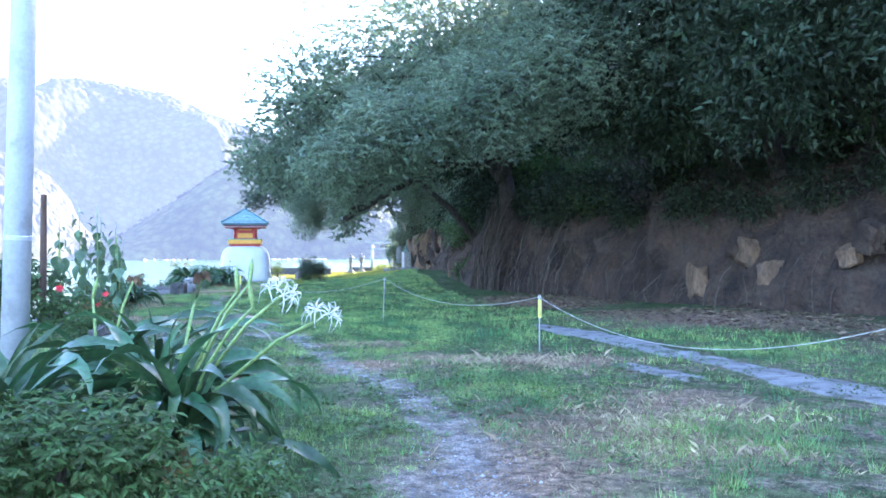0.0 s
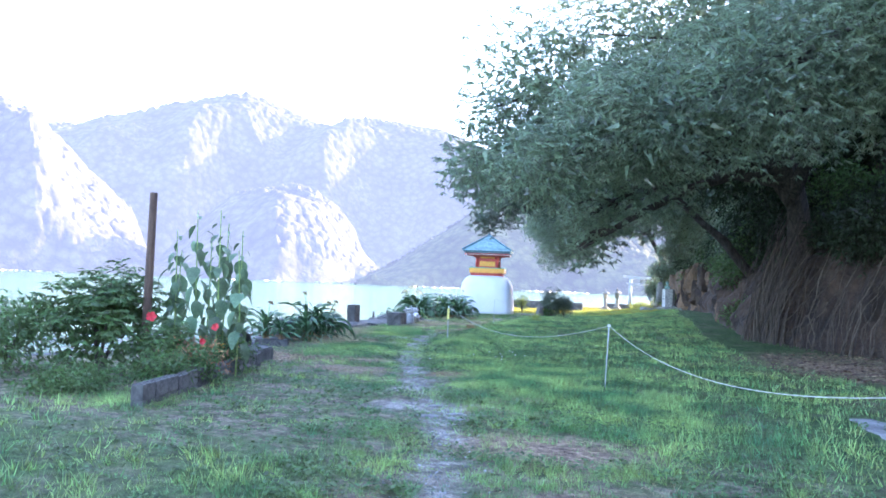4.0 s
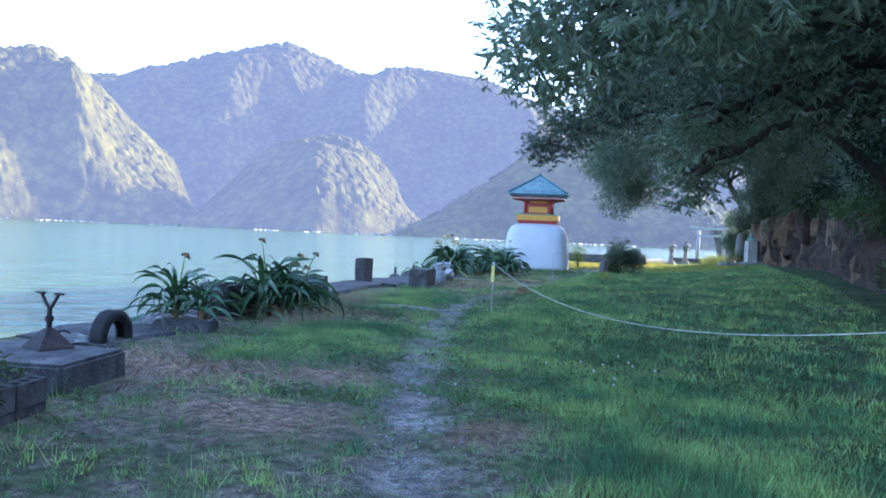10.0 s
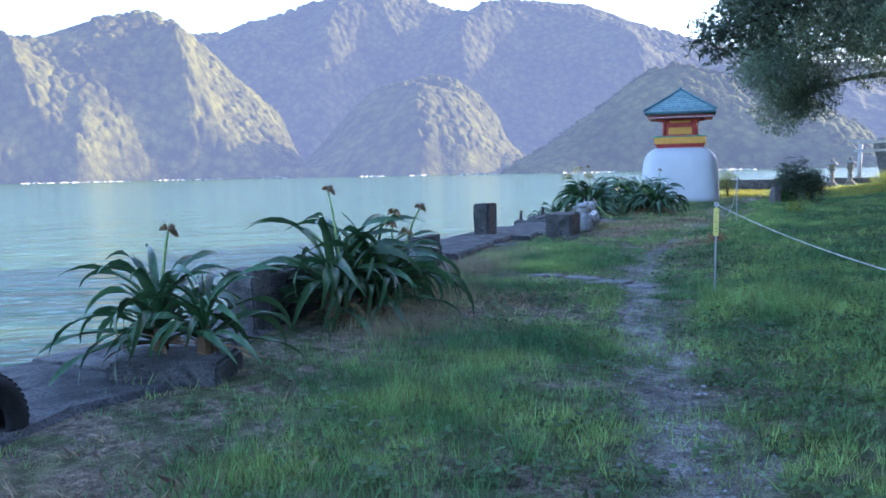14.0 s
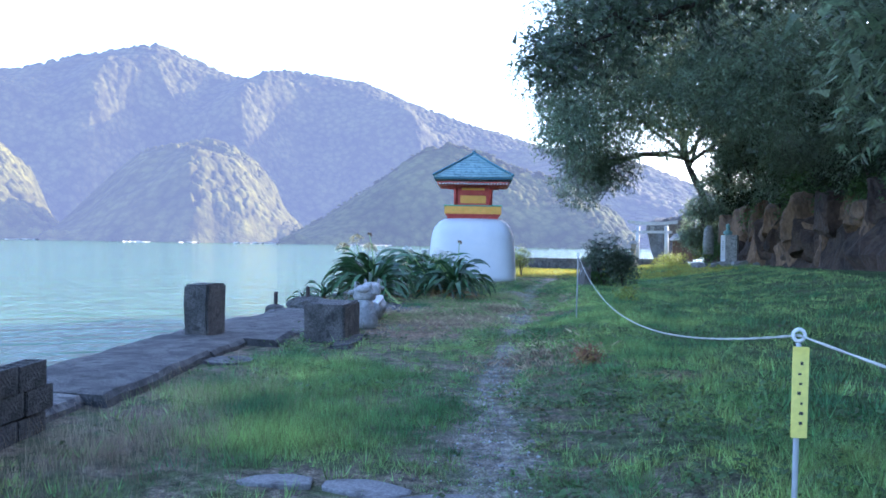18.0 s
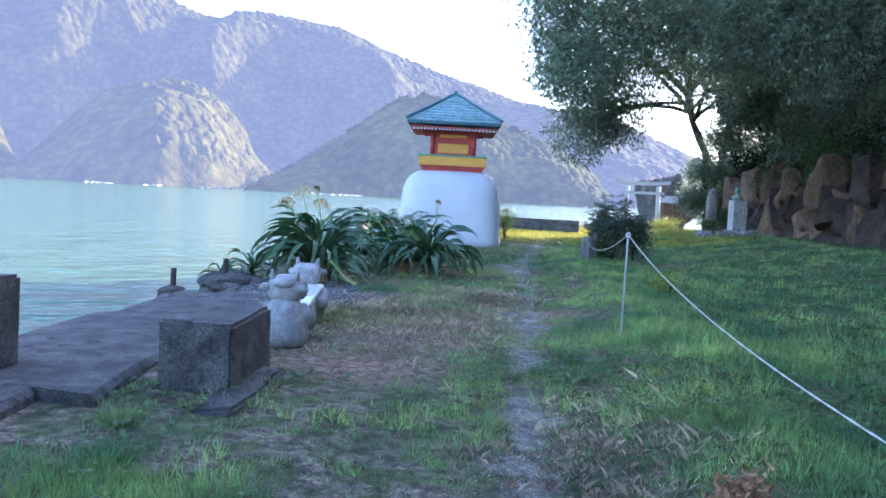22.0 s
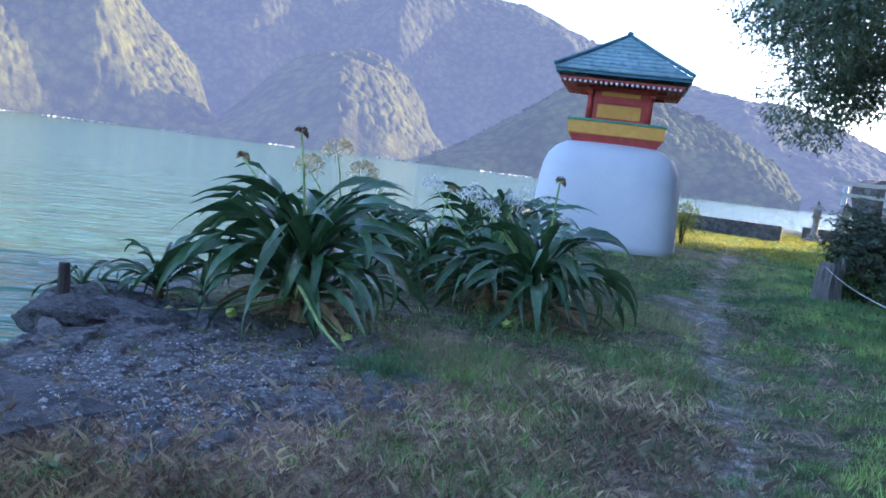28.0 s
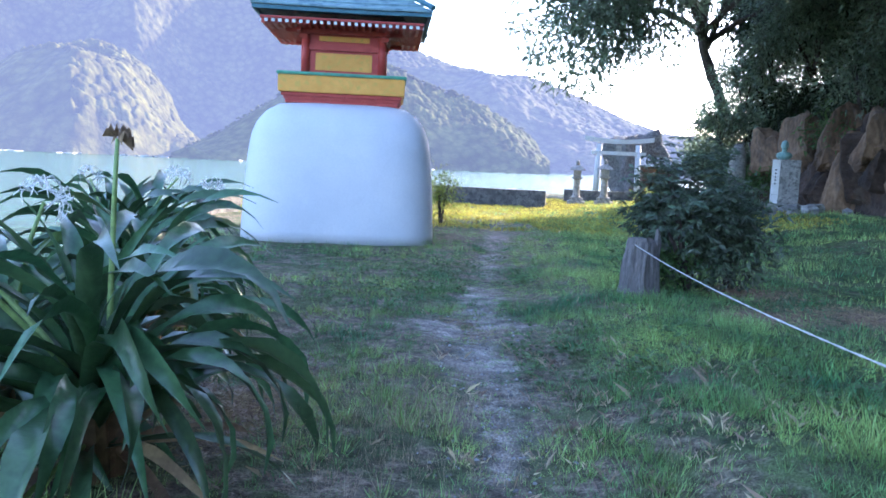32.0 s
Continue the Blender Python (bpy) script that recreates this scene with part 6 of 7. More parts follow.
shrub(-8.85, 57.0, gz(-8.85, 57.0) + 0.05, 0.5, 0.55, 0.7, 3200, 0.1, 343, M_LEAFMID, "rounded dark green bush beside the rope", category="bush")
shrub(-9.8, 56.3, gz(-9.8, 56.3), 0.5, 0.45, 0.3, 1500, 0.08, 347, M_LEAF2, "low ferny growth round the stump", category="fern")
# its yellow leaves stand in for a spot of sun on the grass
shrub(-8.35, 47.6, gz(-8.35, 47.6), 0.26, 0.26, 0.2, 420, 0.07, 348, M_LEAF3, "small yellow-green weed tuft, added for a sunlit spot of grass", category="weed", stems=3)
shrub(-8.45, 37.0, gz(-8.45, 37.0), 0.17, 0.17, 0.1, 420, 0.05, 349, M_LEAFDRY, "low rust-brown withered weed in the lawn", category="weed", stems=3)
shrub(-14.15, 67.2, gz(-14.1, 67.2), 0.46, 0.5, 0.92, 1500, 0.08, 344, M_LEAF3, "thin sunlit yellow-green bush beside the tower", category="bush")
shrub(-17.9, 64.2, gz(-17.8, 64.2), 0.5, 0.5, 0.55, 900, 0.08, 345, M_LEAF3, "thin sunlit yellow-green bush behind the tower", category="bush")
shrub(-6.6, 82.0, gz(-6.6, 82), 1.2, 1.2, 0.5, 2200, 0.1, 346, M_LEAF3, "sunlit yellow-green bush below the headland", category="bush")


def broad_leaf(l, w, seed):
    bm = bmesh.new()
    rows = []
    for k in range(7):
        u = k / 6
        q = w * math.sin(math.pi * min(1, u * 0.92 + 0.06)) ** 0.8 * (1.1 - 0.5 * u)
        zz = -0.55 * l * u * u
        rows.append([bm.verts.new((u * l, -q, zz + 0.1 * q)), bm.verts.new((u * l, 0, zz)), bm.verts.new((u * l, q, zz + 0.1 * q))])
    for a, b in zip(rows, rows[1:]):
        bm.faces.new((a[0], a[1], b[1], b[0]))
        bm.faces.new((a[1], a[2], b[2], b[1]))
    return to_mesh("leaf", bm, M_SUNFL, True)


BROAD = [broad_leaf(0.36, 0.15, 0), broad_leaf(0.24, 0.08, 1), broad_leaf(0.15, 0.05, 2)]


def sunflower(x, y, h, seed, leaves=19):
    t = thing("sunflower_plant", x, y, gz(x, y), label="tall wilting sunflower plant with drooping broad leaves", category="plant", group="tall sunflower plants")
    rng = random.Random(seed)
    part("stem", tube([(0, 0, 0), (rng.uniform(-0.03, 0.03), 0.02, h * 0.5), (rng.uniform(-0.06, 0.06), 0, h)], [0.016, 0.014, 0.008], 7), M_SCAPE, t)
    for k in range(leaves):
        u = 0.3 + 0.7 * k / leaves
        part("leaf", BROAD[0 if u < 0.85 else 1 if u < 0.95 else 2], None, t, "", pose(0, 0, h * u, 0, rng.uniform(10, 65) if u < 0.93 else rng.uniform(-10, 30), k * 137.5) @ pose(rng.uniform(0.04, 0.14), 0, 0) @ Matrix.Diagonal((rng.uniform(0.5, 0.95),) * 3 + (1,)))


for k, (x, y, h) in enumerate(((-7.4, 18.35, 2.75), (-7.9, 18.5, 2.45), (-7.1, 18.6, 2.8), (-7.6, 19.0, 2.3), (-6.75, 18.7, 2.45), (-7.2, 18.9, 2.6), (-8.2, 18.9, 2.1), (-6.55, 18.4, 2.1))):
    sunflower(x, y, h, 30 + k)
t = thing("young_plant", 0.06, 5.15, gz(0.1, 5.2), label="young broad-leaved plant beside the path", category="plant")
part("stem", tube([(0, 0, 0), (0.01, 0, 0.2), (0, 0.02, 0.42)], [0.008, 0.006, 0.004], 6), M_SCAPE, t)
for k in range(12):
    part("leaf", BROAD[2], None, t, "", pose(0, 0, 0.08 + 0.03 * k, 0, rng.uniform(-15, 25), k * 137.5))

# poles
solo("wooden_pole", roughen(loft([ring(9, 0.075, -0.3), ring(9, 0.07, 1.5), ring(9, 0.062, 3.0)]), 0.01, 5), M_WOOD, "dark weathered wooden pole standing in the bed", "pole", pose(-8.02, 17.9, gz(-8, 17.9), 0.6, 1.0, 0))
lamp = thing("steel_pole", -3.1, 8.0, gz(-3.1, 8.0), label="thick grey steel pole behind the lilies", category="pole")
lamp.matrix_world = pose(-3.1, 8.0, gz(-3.1, 8.0), 0, 1.6, 0)
part("shaft", loft([ring(24, 0.125, -0.3), ring(24, 0.118, 3.0), ring(24, 0.11, 7.0)]), M_STEEL, lamp, smooth=True)
part("strap_band", loft([ring(24, 0.118, 1.72), ring(24, 0.126, 1.73), ring(24, 0.126, 1.77), ring(24, 0.118, 1.78)]), M_STEEL, lamp)


# ---- statues and stones ----
def statue(x, y, rz, h=0.76):
    """A seated bull in smooth granite, with a long blocky head, small horns and ears held out."""
    def pill(cx, cz, lx, wy, hz, n=9):
        rings = []
        for k in range(n):
            u = -1 + 2 * k / (n - 1)
            f = max(0.05, (1 - abs(u) ** 3.2) ** 0.42)
            rings.append([(cx + u * lx / 2, q[0] * wy / 2 * f, cz + q[1] * hz / 2 * f) for q in ring(24, 1.0, 0, 3.2)])
        return loft(rings)
    bits = [loft([ring(28, r, z, 2.3, 1.0, 1.0) for r, z in ((0.22, 0), (0.245, 0.03), (0.255, 0.1), (0.245, 0.2), (0.22, 0.31), (0.185, 0.4), (0.15, 0.46), (0.12, 0.49))]),
            pill(0.06, 0.585, 0.42, 0.37, 0.29, 13), pill(0.19, 0.57, 0.2, 0.38, 0.26, 11), blob(0.1, 1.0, 1.25, 0.62, 3, c=(-0.1, 0, 0.66)),
            blob(0.1, 1.5, 0.85, 0.7, 3, c=(0.24, 0.13, 0.05)), blob(0.1, 1.5, 0.85, 0.7, 3, c=(0.24, -0.13, 0.05))]
    for s in (-1, 1):
        bits.append(tube([(-0.02, s * 0.17, 0.4), (0.06, s * 0.22, 0.3), (0.19, s * 0.22, 0.22), (0.33, s * 0.16, 0.27)], [0.07, 0.085, 0.085, 0.055], 14))
        bits.append(tube([(-0.05, s * 0.115, 0.66), (-0.065, s * 0.13, 0.74), (-0.055, s * 0.135, 0.78), (-0.05, s * 0.135, 0.795)], [0.036, 0.03, 0.02, 0.006], 12))
        bits.append(tube([(-0.06, s * 0.14, 0.6), (-0.07, s * 0.18, 0.612), (-0.085, s * 0.22, 0.606), (-0.1, s * 0.255, 0.585)], [0.03, 0.045, 0.042, 0.01], 12))
    bm = join(*bits)
    bm.transform(Matrix.Diagonal((h / 0.75,) * 3 + (1,)))
    return solo("animal_statue", bm, M_STATUE, "small grey granite bull statue seated on the gravel", "statue", pose(x, y, gz(x, y) - 0.01, 0, 0, rz), True, group="seated animal statues")


statue(-12.62, 40.75, 100, 0.76)
statue(-13.16, 42.66, -75, 0.75)
tab = thing("stone_tablet", -12.99, 41.95, gz(-13.0, 41.95), label="pale polished stone tablet held between the statues", category="tablet", rz=9)
lie = pose(0, 0, 0.33, 10.5, 0, 0)
part("tablet_face", box(0.46, 0.94, 0.055, 0.008), M_MARBLE, tab, "", lie)
# grey half-oval painted in for the head mirrored in the slab
part("head_reflection", loft([[(q[0] * 0.16, max(q[1], -0.9) * 0.26, 0) for q in ring(28, 1.0, 0, 2.4)], [(q[0] * 0.16, max(q[1], -0.9) * 0.26, 0.004) for q in ring(28, 1.0, 0, 2.4)]]), M_GRANITE, tab, "grey shape painted for the reflection of a statue head", lie @ pose(0.06, 0.2, 0.055))
part("tablet_foot", box(0.3, 0.26, 0.36, 0.03), M_GRANITE, tab, "", pose(0, 0.3, -0.03))
part("tablet_foot", box(0.26, 0.2, 0.3, 0.03), M_GRANITE, tab, "", pose(0, -0.2, -0.03))

# the monument with its bust
mon = thing("monument", -3.85, 73.9, gz(-3.85, 73.9) + 0.06, label="dark stone monument pillar with a white name plate", category="monument", rz=-14)
part("pillar", box(0.62, 0.5, 1.45, 0.015), M_STONE, mon, "dark grey stone pillar", pose(0.12, 0, 0.12))
plate = part("name_plate", box(0.24, 0.2, 1.42, 0.008), M_MARBLE, mon, "white stone plate", pose(-0.3, -0.16, 0.14))
for k in range(5):
    part("mark", box(0.05, 0.004, 0.05, 0.001), M_INK, plate, "dark mark", pose(0.0, -0.102, 0.62 + 0.11 * k))
part("plinth", box(1.5, 1.2, 0.16, 0.03), M_STONE, mon, "", pose(0.1, 0, -0.05))
bm = join(blob(0.13, 0.9, 1.0, 1.25, 3, c=(0, 0, 0.46)), tube([(0, 0, 0.15), (0, 0, 0.36)], [0.09, 0.075], 12), loft([ring(20, r, z, 0, 1.25, 0.75) for r, z in ((0.1, 0), (0.16, 0.04), (0.2, 0.12), (0.17, 0.2), (0.08, 0.25))]))
solo("bust", bm, M_BRONZE, "plain green bronze bust on the monument", "statue", pose(-3.95, 73.9, gz(-3.85, 73.9) + 0.06 + 1.57, 0, 0, -14), True)
solo("standing_stone", roughen(loft([ring(12, r, z, 2.6, 1.0, 0.5) for r, z in ((0.3, -0.1), (0.31, 0.5), (0.3, 1.0), (0.24, 1.35), (0.12, 1.55))]), 0.03, 3), M_STONE, "upright grey carved stone with a pointed top", "stone", pose(-4.75, 77.0, gz(-4.75, 77.0) + 0.75, 0, 0, 10), True)
rng = random.Random(9)
for k in range(16):
    x, y = -5.0 + rng.uniform(-0.6, 2.6), 72.3 + rng.uniform(-1.4, 1.6)
    s = rng.uniform(0.12, 0.34)
    boulder(x, y, gz(x, y) + s * 0.25, s * 1.3, s, s * 0.75, 60 + k, M_STONE, "grey garden rock round the monument", rng.uniform(0, 90), group="garden rocks")


M_LANTERN = mat("lichen_stone", (0.2, 0.185, 0.16), (0.38, 0.35, 0.3), 7, 0.85, 0.5, 60, c3=(0.12, 0.115, 0.1))


def lantern(x, y, h):
    s = h / 2.0
    t = thing("stone_lantern", x, y, gz(x, y), label="weathered pale stone lantern on a stepped base", category="lantern", group="stone lanterns")
    m = Matrix.Diagonal((s, s, s, 1))
    part("base", join(box(0.8, 0.8, 0.16, 0.02), box(0.58, 0.58, 0.16, 0.03, pose(0, 0, 0.16))), M_LANTERN, t, "", m)
    part("shaft", loft([ring(16, r, z) for r, z in ((0.2, 0.3), (0.16, 0.42), (0.14, 0.7), (0.17, 0.8), (0.14, 0.9), (0.15, 1.1), (0.22, 1.16))]), M_LANTERN, t, "", m)
    part("light_box", join(box(0.5, 0.5, 0.08, 0.02, pose(0, 0, 1.15)), box(0.34, 0.34, 0.28, 0.02, pose(0, 0, 1.23))), M_LANTERN, t, "", m)
    part("cap", loft([ring(4, r, z) for r, z in ((0.5, 1.52), (0.47, 1.57), (0.28, 1.68), (0.1, 1.76))]), M_LANTERN, t, "", m @ pose(0, 0, 0, 0, 0, 45))
    part("finial", blob(0.09, 1, 1, 1.5, 2, c=(0, 0, 1.84)), M_LANTERN, t, "", m, True)


lantern(-10.35, 83.8, 2.05)
lantern(-9.15, 83.0, 2.05)


def gate(x, y, w, h, rz):
    t = thing("shrine_gate", x, y, gz(x, y), label="plain pale stone shrine gate with two crossbeams", category="gate", rz=rz)
    for s in (-1, 1):
        part("pillar", loft([ring(16, 0.17, 0), ring(16, 0.15, h - 0.25)]), M_GRANITE, t, "", pose(s * w / 2, 0, 0, 0, -s * 1.5, 0), True)
        part("pillar_foot", loft([ring(16, 0.26, -0.05), ring(16, 0.25, 0.2), ring(16, 0.2, 0.26)]), M_GRANITE, t, "", pose(s * (w / 2 + 0.03), 0, 0))
    for nm, z, l, th, up in (("top_beam", h - 0.22, w + 1.5, 0.24, 0.16), ("tie_beam", h - 0.85, w + 0.7, 0.2, 0.0)):
        rings = []
        for k in range(13):
            u = k / 6 - 1
            zz = z + up * u * u
            rings.append([(u * l / 2, -0.14, zz), (u * l / 2, 0.14, zz), (u * l / 2, 0.15, zz + th), (u * l / 2, -0.15, zz + th)])
        part(nm, loft(rings), M_GRANITE, t)
    part("tablet", box(0.3, 0.08, 0.45, 0.02), M_STONE, t, "", pose(0, -0.05, h - 0.72))


gate(-8.0, 92.5, 2.3, 3.35, 4)
boulder(-6.2, 100, 1.6, 2.4, 2.2, 2.4, 91, M_ROCK, "dark sea rock beyond the gate", 20)
shop = thing("small_hut", -5.6, 95.5, gz(-5.0, 90), label="small dark wooden hut with a pale roof below the headland", category="hut")
part("wall", box(1.6, 1.4, 1.7, 0.02), M_WOOD, shop, "", pose(0, 0, 0.1))
part("roof", loft([[(-1.1, -1.0, 1.75), (1.1, -1.0, 1.75), (1.1, 1.0, 1.75), (-1.1, 1.0, 1.75)], [(-1.1, -1.0, 1.82), (1.1, -1.0, 1.82), (1.1, 1.0, 1.82), (-1.1, 1.0, 1.82)], [(-0.7, -0.1, 2.3), (0.7, -0.1, 2.3), (0.7, 0.1, 2.3), (-0.7, 0.1, 2.3)]]), M_STONE, shop)


# ---- shore rock by the lilies ----
def rock_z(X, Y):
    """The flat, broken shore rock with its notch and low mounds."""
    shore = np.interp(Y, [42.6, 43.4, 44.0, 44.22, 44.5, 44.9, 45.4, 46.0, 48.6], [-15.8, -15.95, -15.95, -15.1, -15.15, -15.4, -15.85, -16.5, -17.4])
    edge = np.clip(1.25 - np.hypot((X + 14.6) / 2.2, (Y - 45.3) / 2.1) + 0.8 * (fbm(X * 1.3, Y * 1.3, 51) - 0.5), 0, 0.5) * 2
    mound = 0.1 * np.exp(-(((X + 15.95) / 0.5) ** 2 + ((Y - 45.9) / 0.8) ** 2)) + 0.1 * np.exp(-(((X + 15.85) / 0.25) ** 2 + ((Y - 43.95) / 0.25) ** 2))
    drop = -2.4 * sstep(0.0, 0.45, shore - X + 0.22 * (fbm(X * 3, Y * 3, 53) - 0.5))
    layer = 0.55 * X + 0.3 * Y + 1.2 * fbm(X * 0.9, Y * 0.9, 55)
    step = 0.05 * (layer * 3.0 % 1.0) * sstep(1.0, 0.85, layer * 3.0 % 1.0)
    crack = -0.045 * sstep(0.05, 0.0, np.abs(fbm(X * 1.3, Y * 1.9, 58) - 0.5))
    rough = 0.05 * (fbm(X * 5, Y * 5, 57) - 0.5) + 0.07 * (fbm(X * 14, Y * 14, 59, 3) - 0.5) * (0.35 + 0.65 * sstep(0.45, 0.6, fbm(X * 1.1, Y * 1.1, 60)))
    return ground(np.maximum(X, edge_x(Y) + 0.3), Y) - 0.09 + edge * (0.085 + step + crack + rough) + mound + drop


def rock_sheet():
    n, m = 250, 300
    X, Y = np.meshgrid(np.linspace(-17.2, -12.4, n), np.linspace(42.7, 48.4, m), indexing="ij")
    return np_mesh("rock_outcrop", np.stack([X, Y, rock_z(X, Y)], -1).reshape(-1, 3), grid_faces(n, m), M_ROCK)


outcrop = thing("rock_outcrop", label="dark flat shore rock with grit at the water's edge", category="rock")
part("rock_shelf", rock_sheet(), None, outcrop)
for k, (x, y, sx, sy, sz) in enumerate(((-15.72, 45.5, 0.36, 0.36, 0.19), (-16.1, 46.1, 0.45, 0.45, 0.2), (-15.9, 43.98, 0.22, 0.24, 0.13), (-14.2, 46.45, 0.17, 0.16, 0.12), (-15.2, 46.1, 0.2, 0.22, 0.13))):
    part("rock_mound", roughen(roughen(blob(1, 1, 1, 1, 4, 0.25, 1.4, k), 0.1, 4, k), 0.04, 11, k), M_ROCK, outcrop, "", pose(x, y, gz(max(x, -15.5), y) - 0.02) @ Matrix.Diagonal((sx, sy, sz, 1)))
for k, (x, y, h, r) in enumerate(((-15.88, 43.98, 0.36, 0.045), (-15.8, 45.5, 0.3, 0.045))):
    solo("iron_stub", roughen(loft([ring(9, r * 1.1, -0.15), ring(9, r, h * 0.6), ring(9, r * 0.95, h)]), 0.008, 9, k), M_IRON, "short rusted iron stub set in the shore rock", "stub", pose(x, y, gz(x, y) + 0.03 + 0.1 * k), group="iron stubs")
solo("drain_cover", join(loft([ring(28, 0.3, 0), ring(28, 0.3, 0.03)]), loft([ring(28, 0.2, 0.03), ring(28, 0.19, 0.04)])), M_CONC2, "round concrete drain cover in the quay", "cover", pose(-12.75, 36.42, gz(-12.75, 36.42) + 0.01))
rr = random.Random(21)
for x, y, w, d, yaw in ((-9.95, 32.05, 0.5, 0.26, 12), (-9.42, 32.12, 0.62, 0.3, -4), (-8.88, 32.02, 0.55, 0.36, 9), (-8.42, 31.82, 0.42, 0.34, -14), (-9.1, 31.74, 0.34, 0.2, 20), (-2.38, 16.45, 0.3, 0.22, 10), (-2.1, 16.75, 0.26, 0.2, 40), (-1.95, 16.35, 0.24, 0.18, -20), (-2.25, 17.05, 0.2, 0.17, 0), (-2.6, 17.4, 0.2, 0.15, 30)):
    m = 11
    edge = [(math.cos(6.283 * k / m) * w / 2 * rr.uniform(0.8, 1.12), math.sin(6.283 * k / m) * d / 2 * rr.uniform(0.75, 1.15)) for k in range(m)]
    bm = loft([[(px * f, py * f, z) for px, py in edge] for f, z in ((1.0, -0.06), (1.0, 0.004), (0.95, 0.012))])
    solo("paving_stone", bm, M_SLAB, "flat worn pale stone sunk in the grass", "stone", pose(x, y, gz(x, y) + 0.012, rr.uniform(-1, 1), rr.uniform(-1, 1), yaw), group="stones across the path")


# ---- grass ----
def blades(x, y, h, wid, seed, lean=0.5):
    rng = np.random.default_rng(seed)
    n = len(x)
    a, b = rng.uniform(0, 6.283, n), rng.uniform(0, 6.283, n)
    base = np.stack([x, y, ground(x, y) - 0.01], 1)
    side = np.stack([np.cos(a), np.sin(a), np.zeros(n)], 1) * wid[:, None] * 0.5
    ln = np.stack([np.cos(b), np.sin(b), np.zeros(n)], 1) * (h * lean * rng.uniform(0.2, 1.2, n))[:, None]
    up = np.zeros((n, 3))
    up[:, 2] = h
    mid = base + up * 0.5 + ln * 0.25
    v = np.stack([base, mid + side, base + up * rng.uniform(0.75, 1.0, n)[:, None] + ln, mid - side], 1).reshape(-1, 3)
    i = np.arange(n)[:, None] * 4
    return v, np.concatenate([i + [0, 1, 2], i + [0, 2, 3]])


def path_off(x, y):
    """How far a place lies to the side of the path, towards the cliff."""
    return x - np.interp(y, [q[1] for q in PATH_XY], [q[0] for q in PATH_XY])


def on_lawn(x, y):
    """Where grass may root: not on the quay, the paving, the shore rock or under the tower."""
    ok = (x > edge_x(y) + np.interp(y, [20, 21.5, 36, 37, 43, 46], [0.3, 1.4, 1.4, 1.95, 1.75, 0.4])) & (poly_dist(x, y, CLIFF) > 0.3) & (x < np.interp(y, cliff_y, cliff_x))
    s = np.interp(y, [p[1] for p in strip_l[::-1]], [p[0] for p in strip_l[::-1]])
    e = np.interp(y, [p[1] for p in strip_r[::-1]], [p[0] for p in strip_r[::-1]])
    ok &= ~((x > s - 0.05) & (x < e + 0.05) & (y < 19.8))
    ok &= ~((x > -15.6) & (x < -13.6) & (y > 43) & (y < 46.6))
    ok &= ~((x > -9.75) & (x < -8.2) & (y > 31.72) & (y < 32.2))
    return ok & ~((np.abs(x + 15.65) < 1.85) & (np.abs(y - 62.85) < 1.85))


def tufts(cx, cy, per, h, width, seed, spread=0.03, flare=0.8):
    """Clumps of narrow blades that spring from one root and lean outwards. h, width: one for each clump."""
    rng = np.random.default_rng(seed)
    n = len(cx) * per
    a = rng.uniform(0, 6.283, n)
    r = np.sqrt(rng.random(n))
    hh = np.repeat(h, per) * rng.uniform(0.45, 1.1, n)
    sp = np.repeat(spread * (0.6 + h / 0.08 * 0.5), per) * r
    x, y = np.repeat(cx, per) + np.cos(a) * sp, np.repeat(cy, per) + np.sin(a) * sp
    way = a + rng.normal(0, 0.5, n)
    lean = hh * flare * r * rng.uniform(0.5, 1.3, n)
    base = np.stack([x, y, ground(x, y) - 0.008], 1)
    b = rng.uniform(0, 6.283, n)
    side = np.stack([np.cos(b), np.sin(b), np.zeros(n)], 1) * (np.repeat(width, per) * rng.uniform(0.6, 1.2, n) * 0.5)[:, None]
    out = np.stack([np.cos(way), np.sin(way), np.zeros(n)], 1)
    tip = base + out * lean[:, None] + np.array([0, 0, 1.0]) * (hh * np.sqrt(np.clip(1 - (flare * r * 0.6) ** 2, 0.3, 1)))[:, None]
    v = np.stack([base - side, base + side, tip], 1).reshape(-1, 3)
    return v, np.arange(3 * n).reshape(-1, 3)


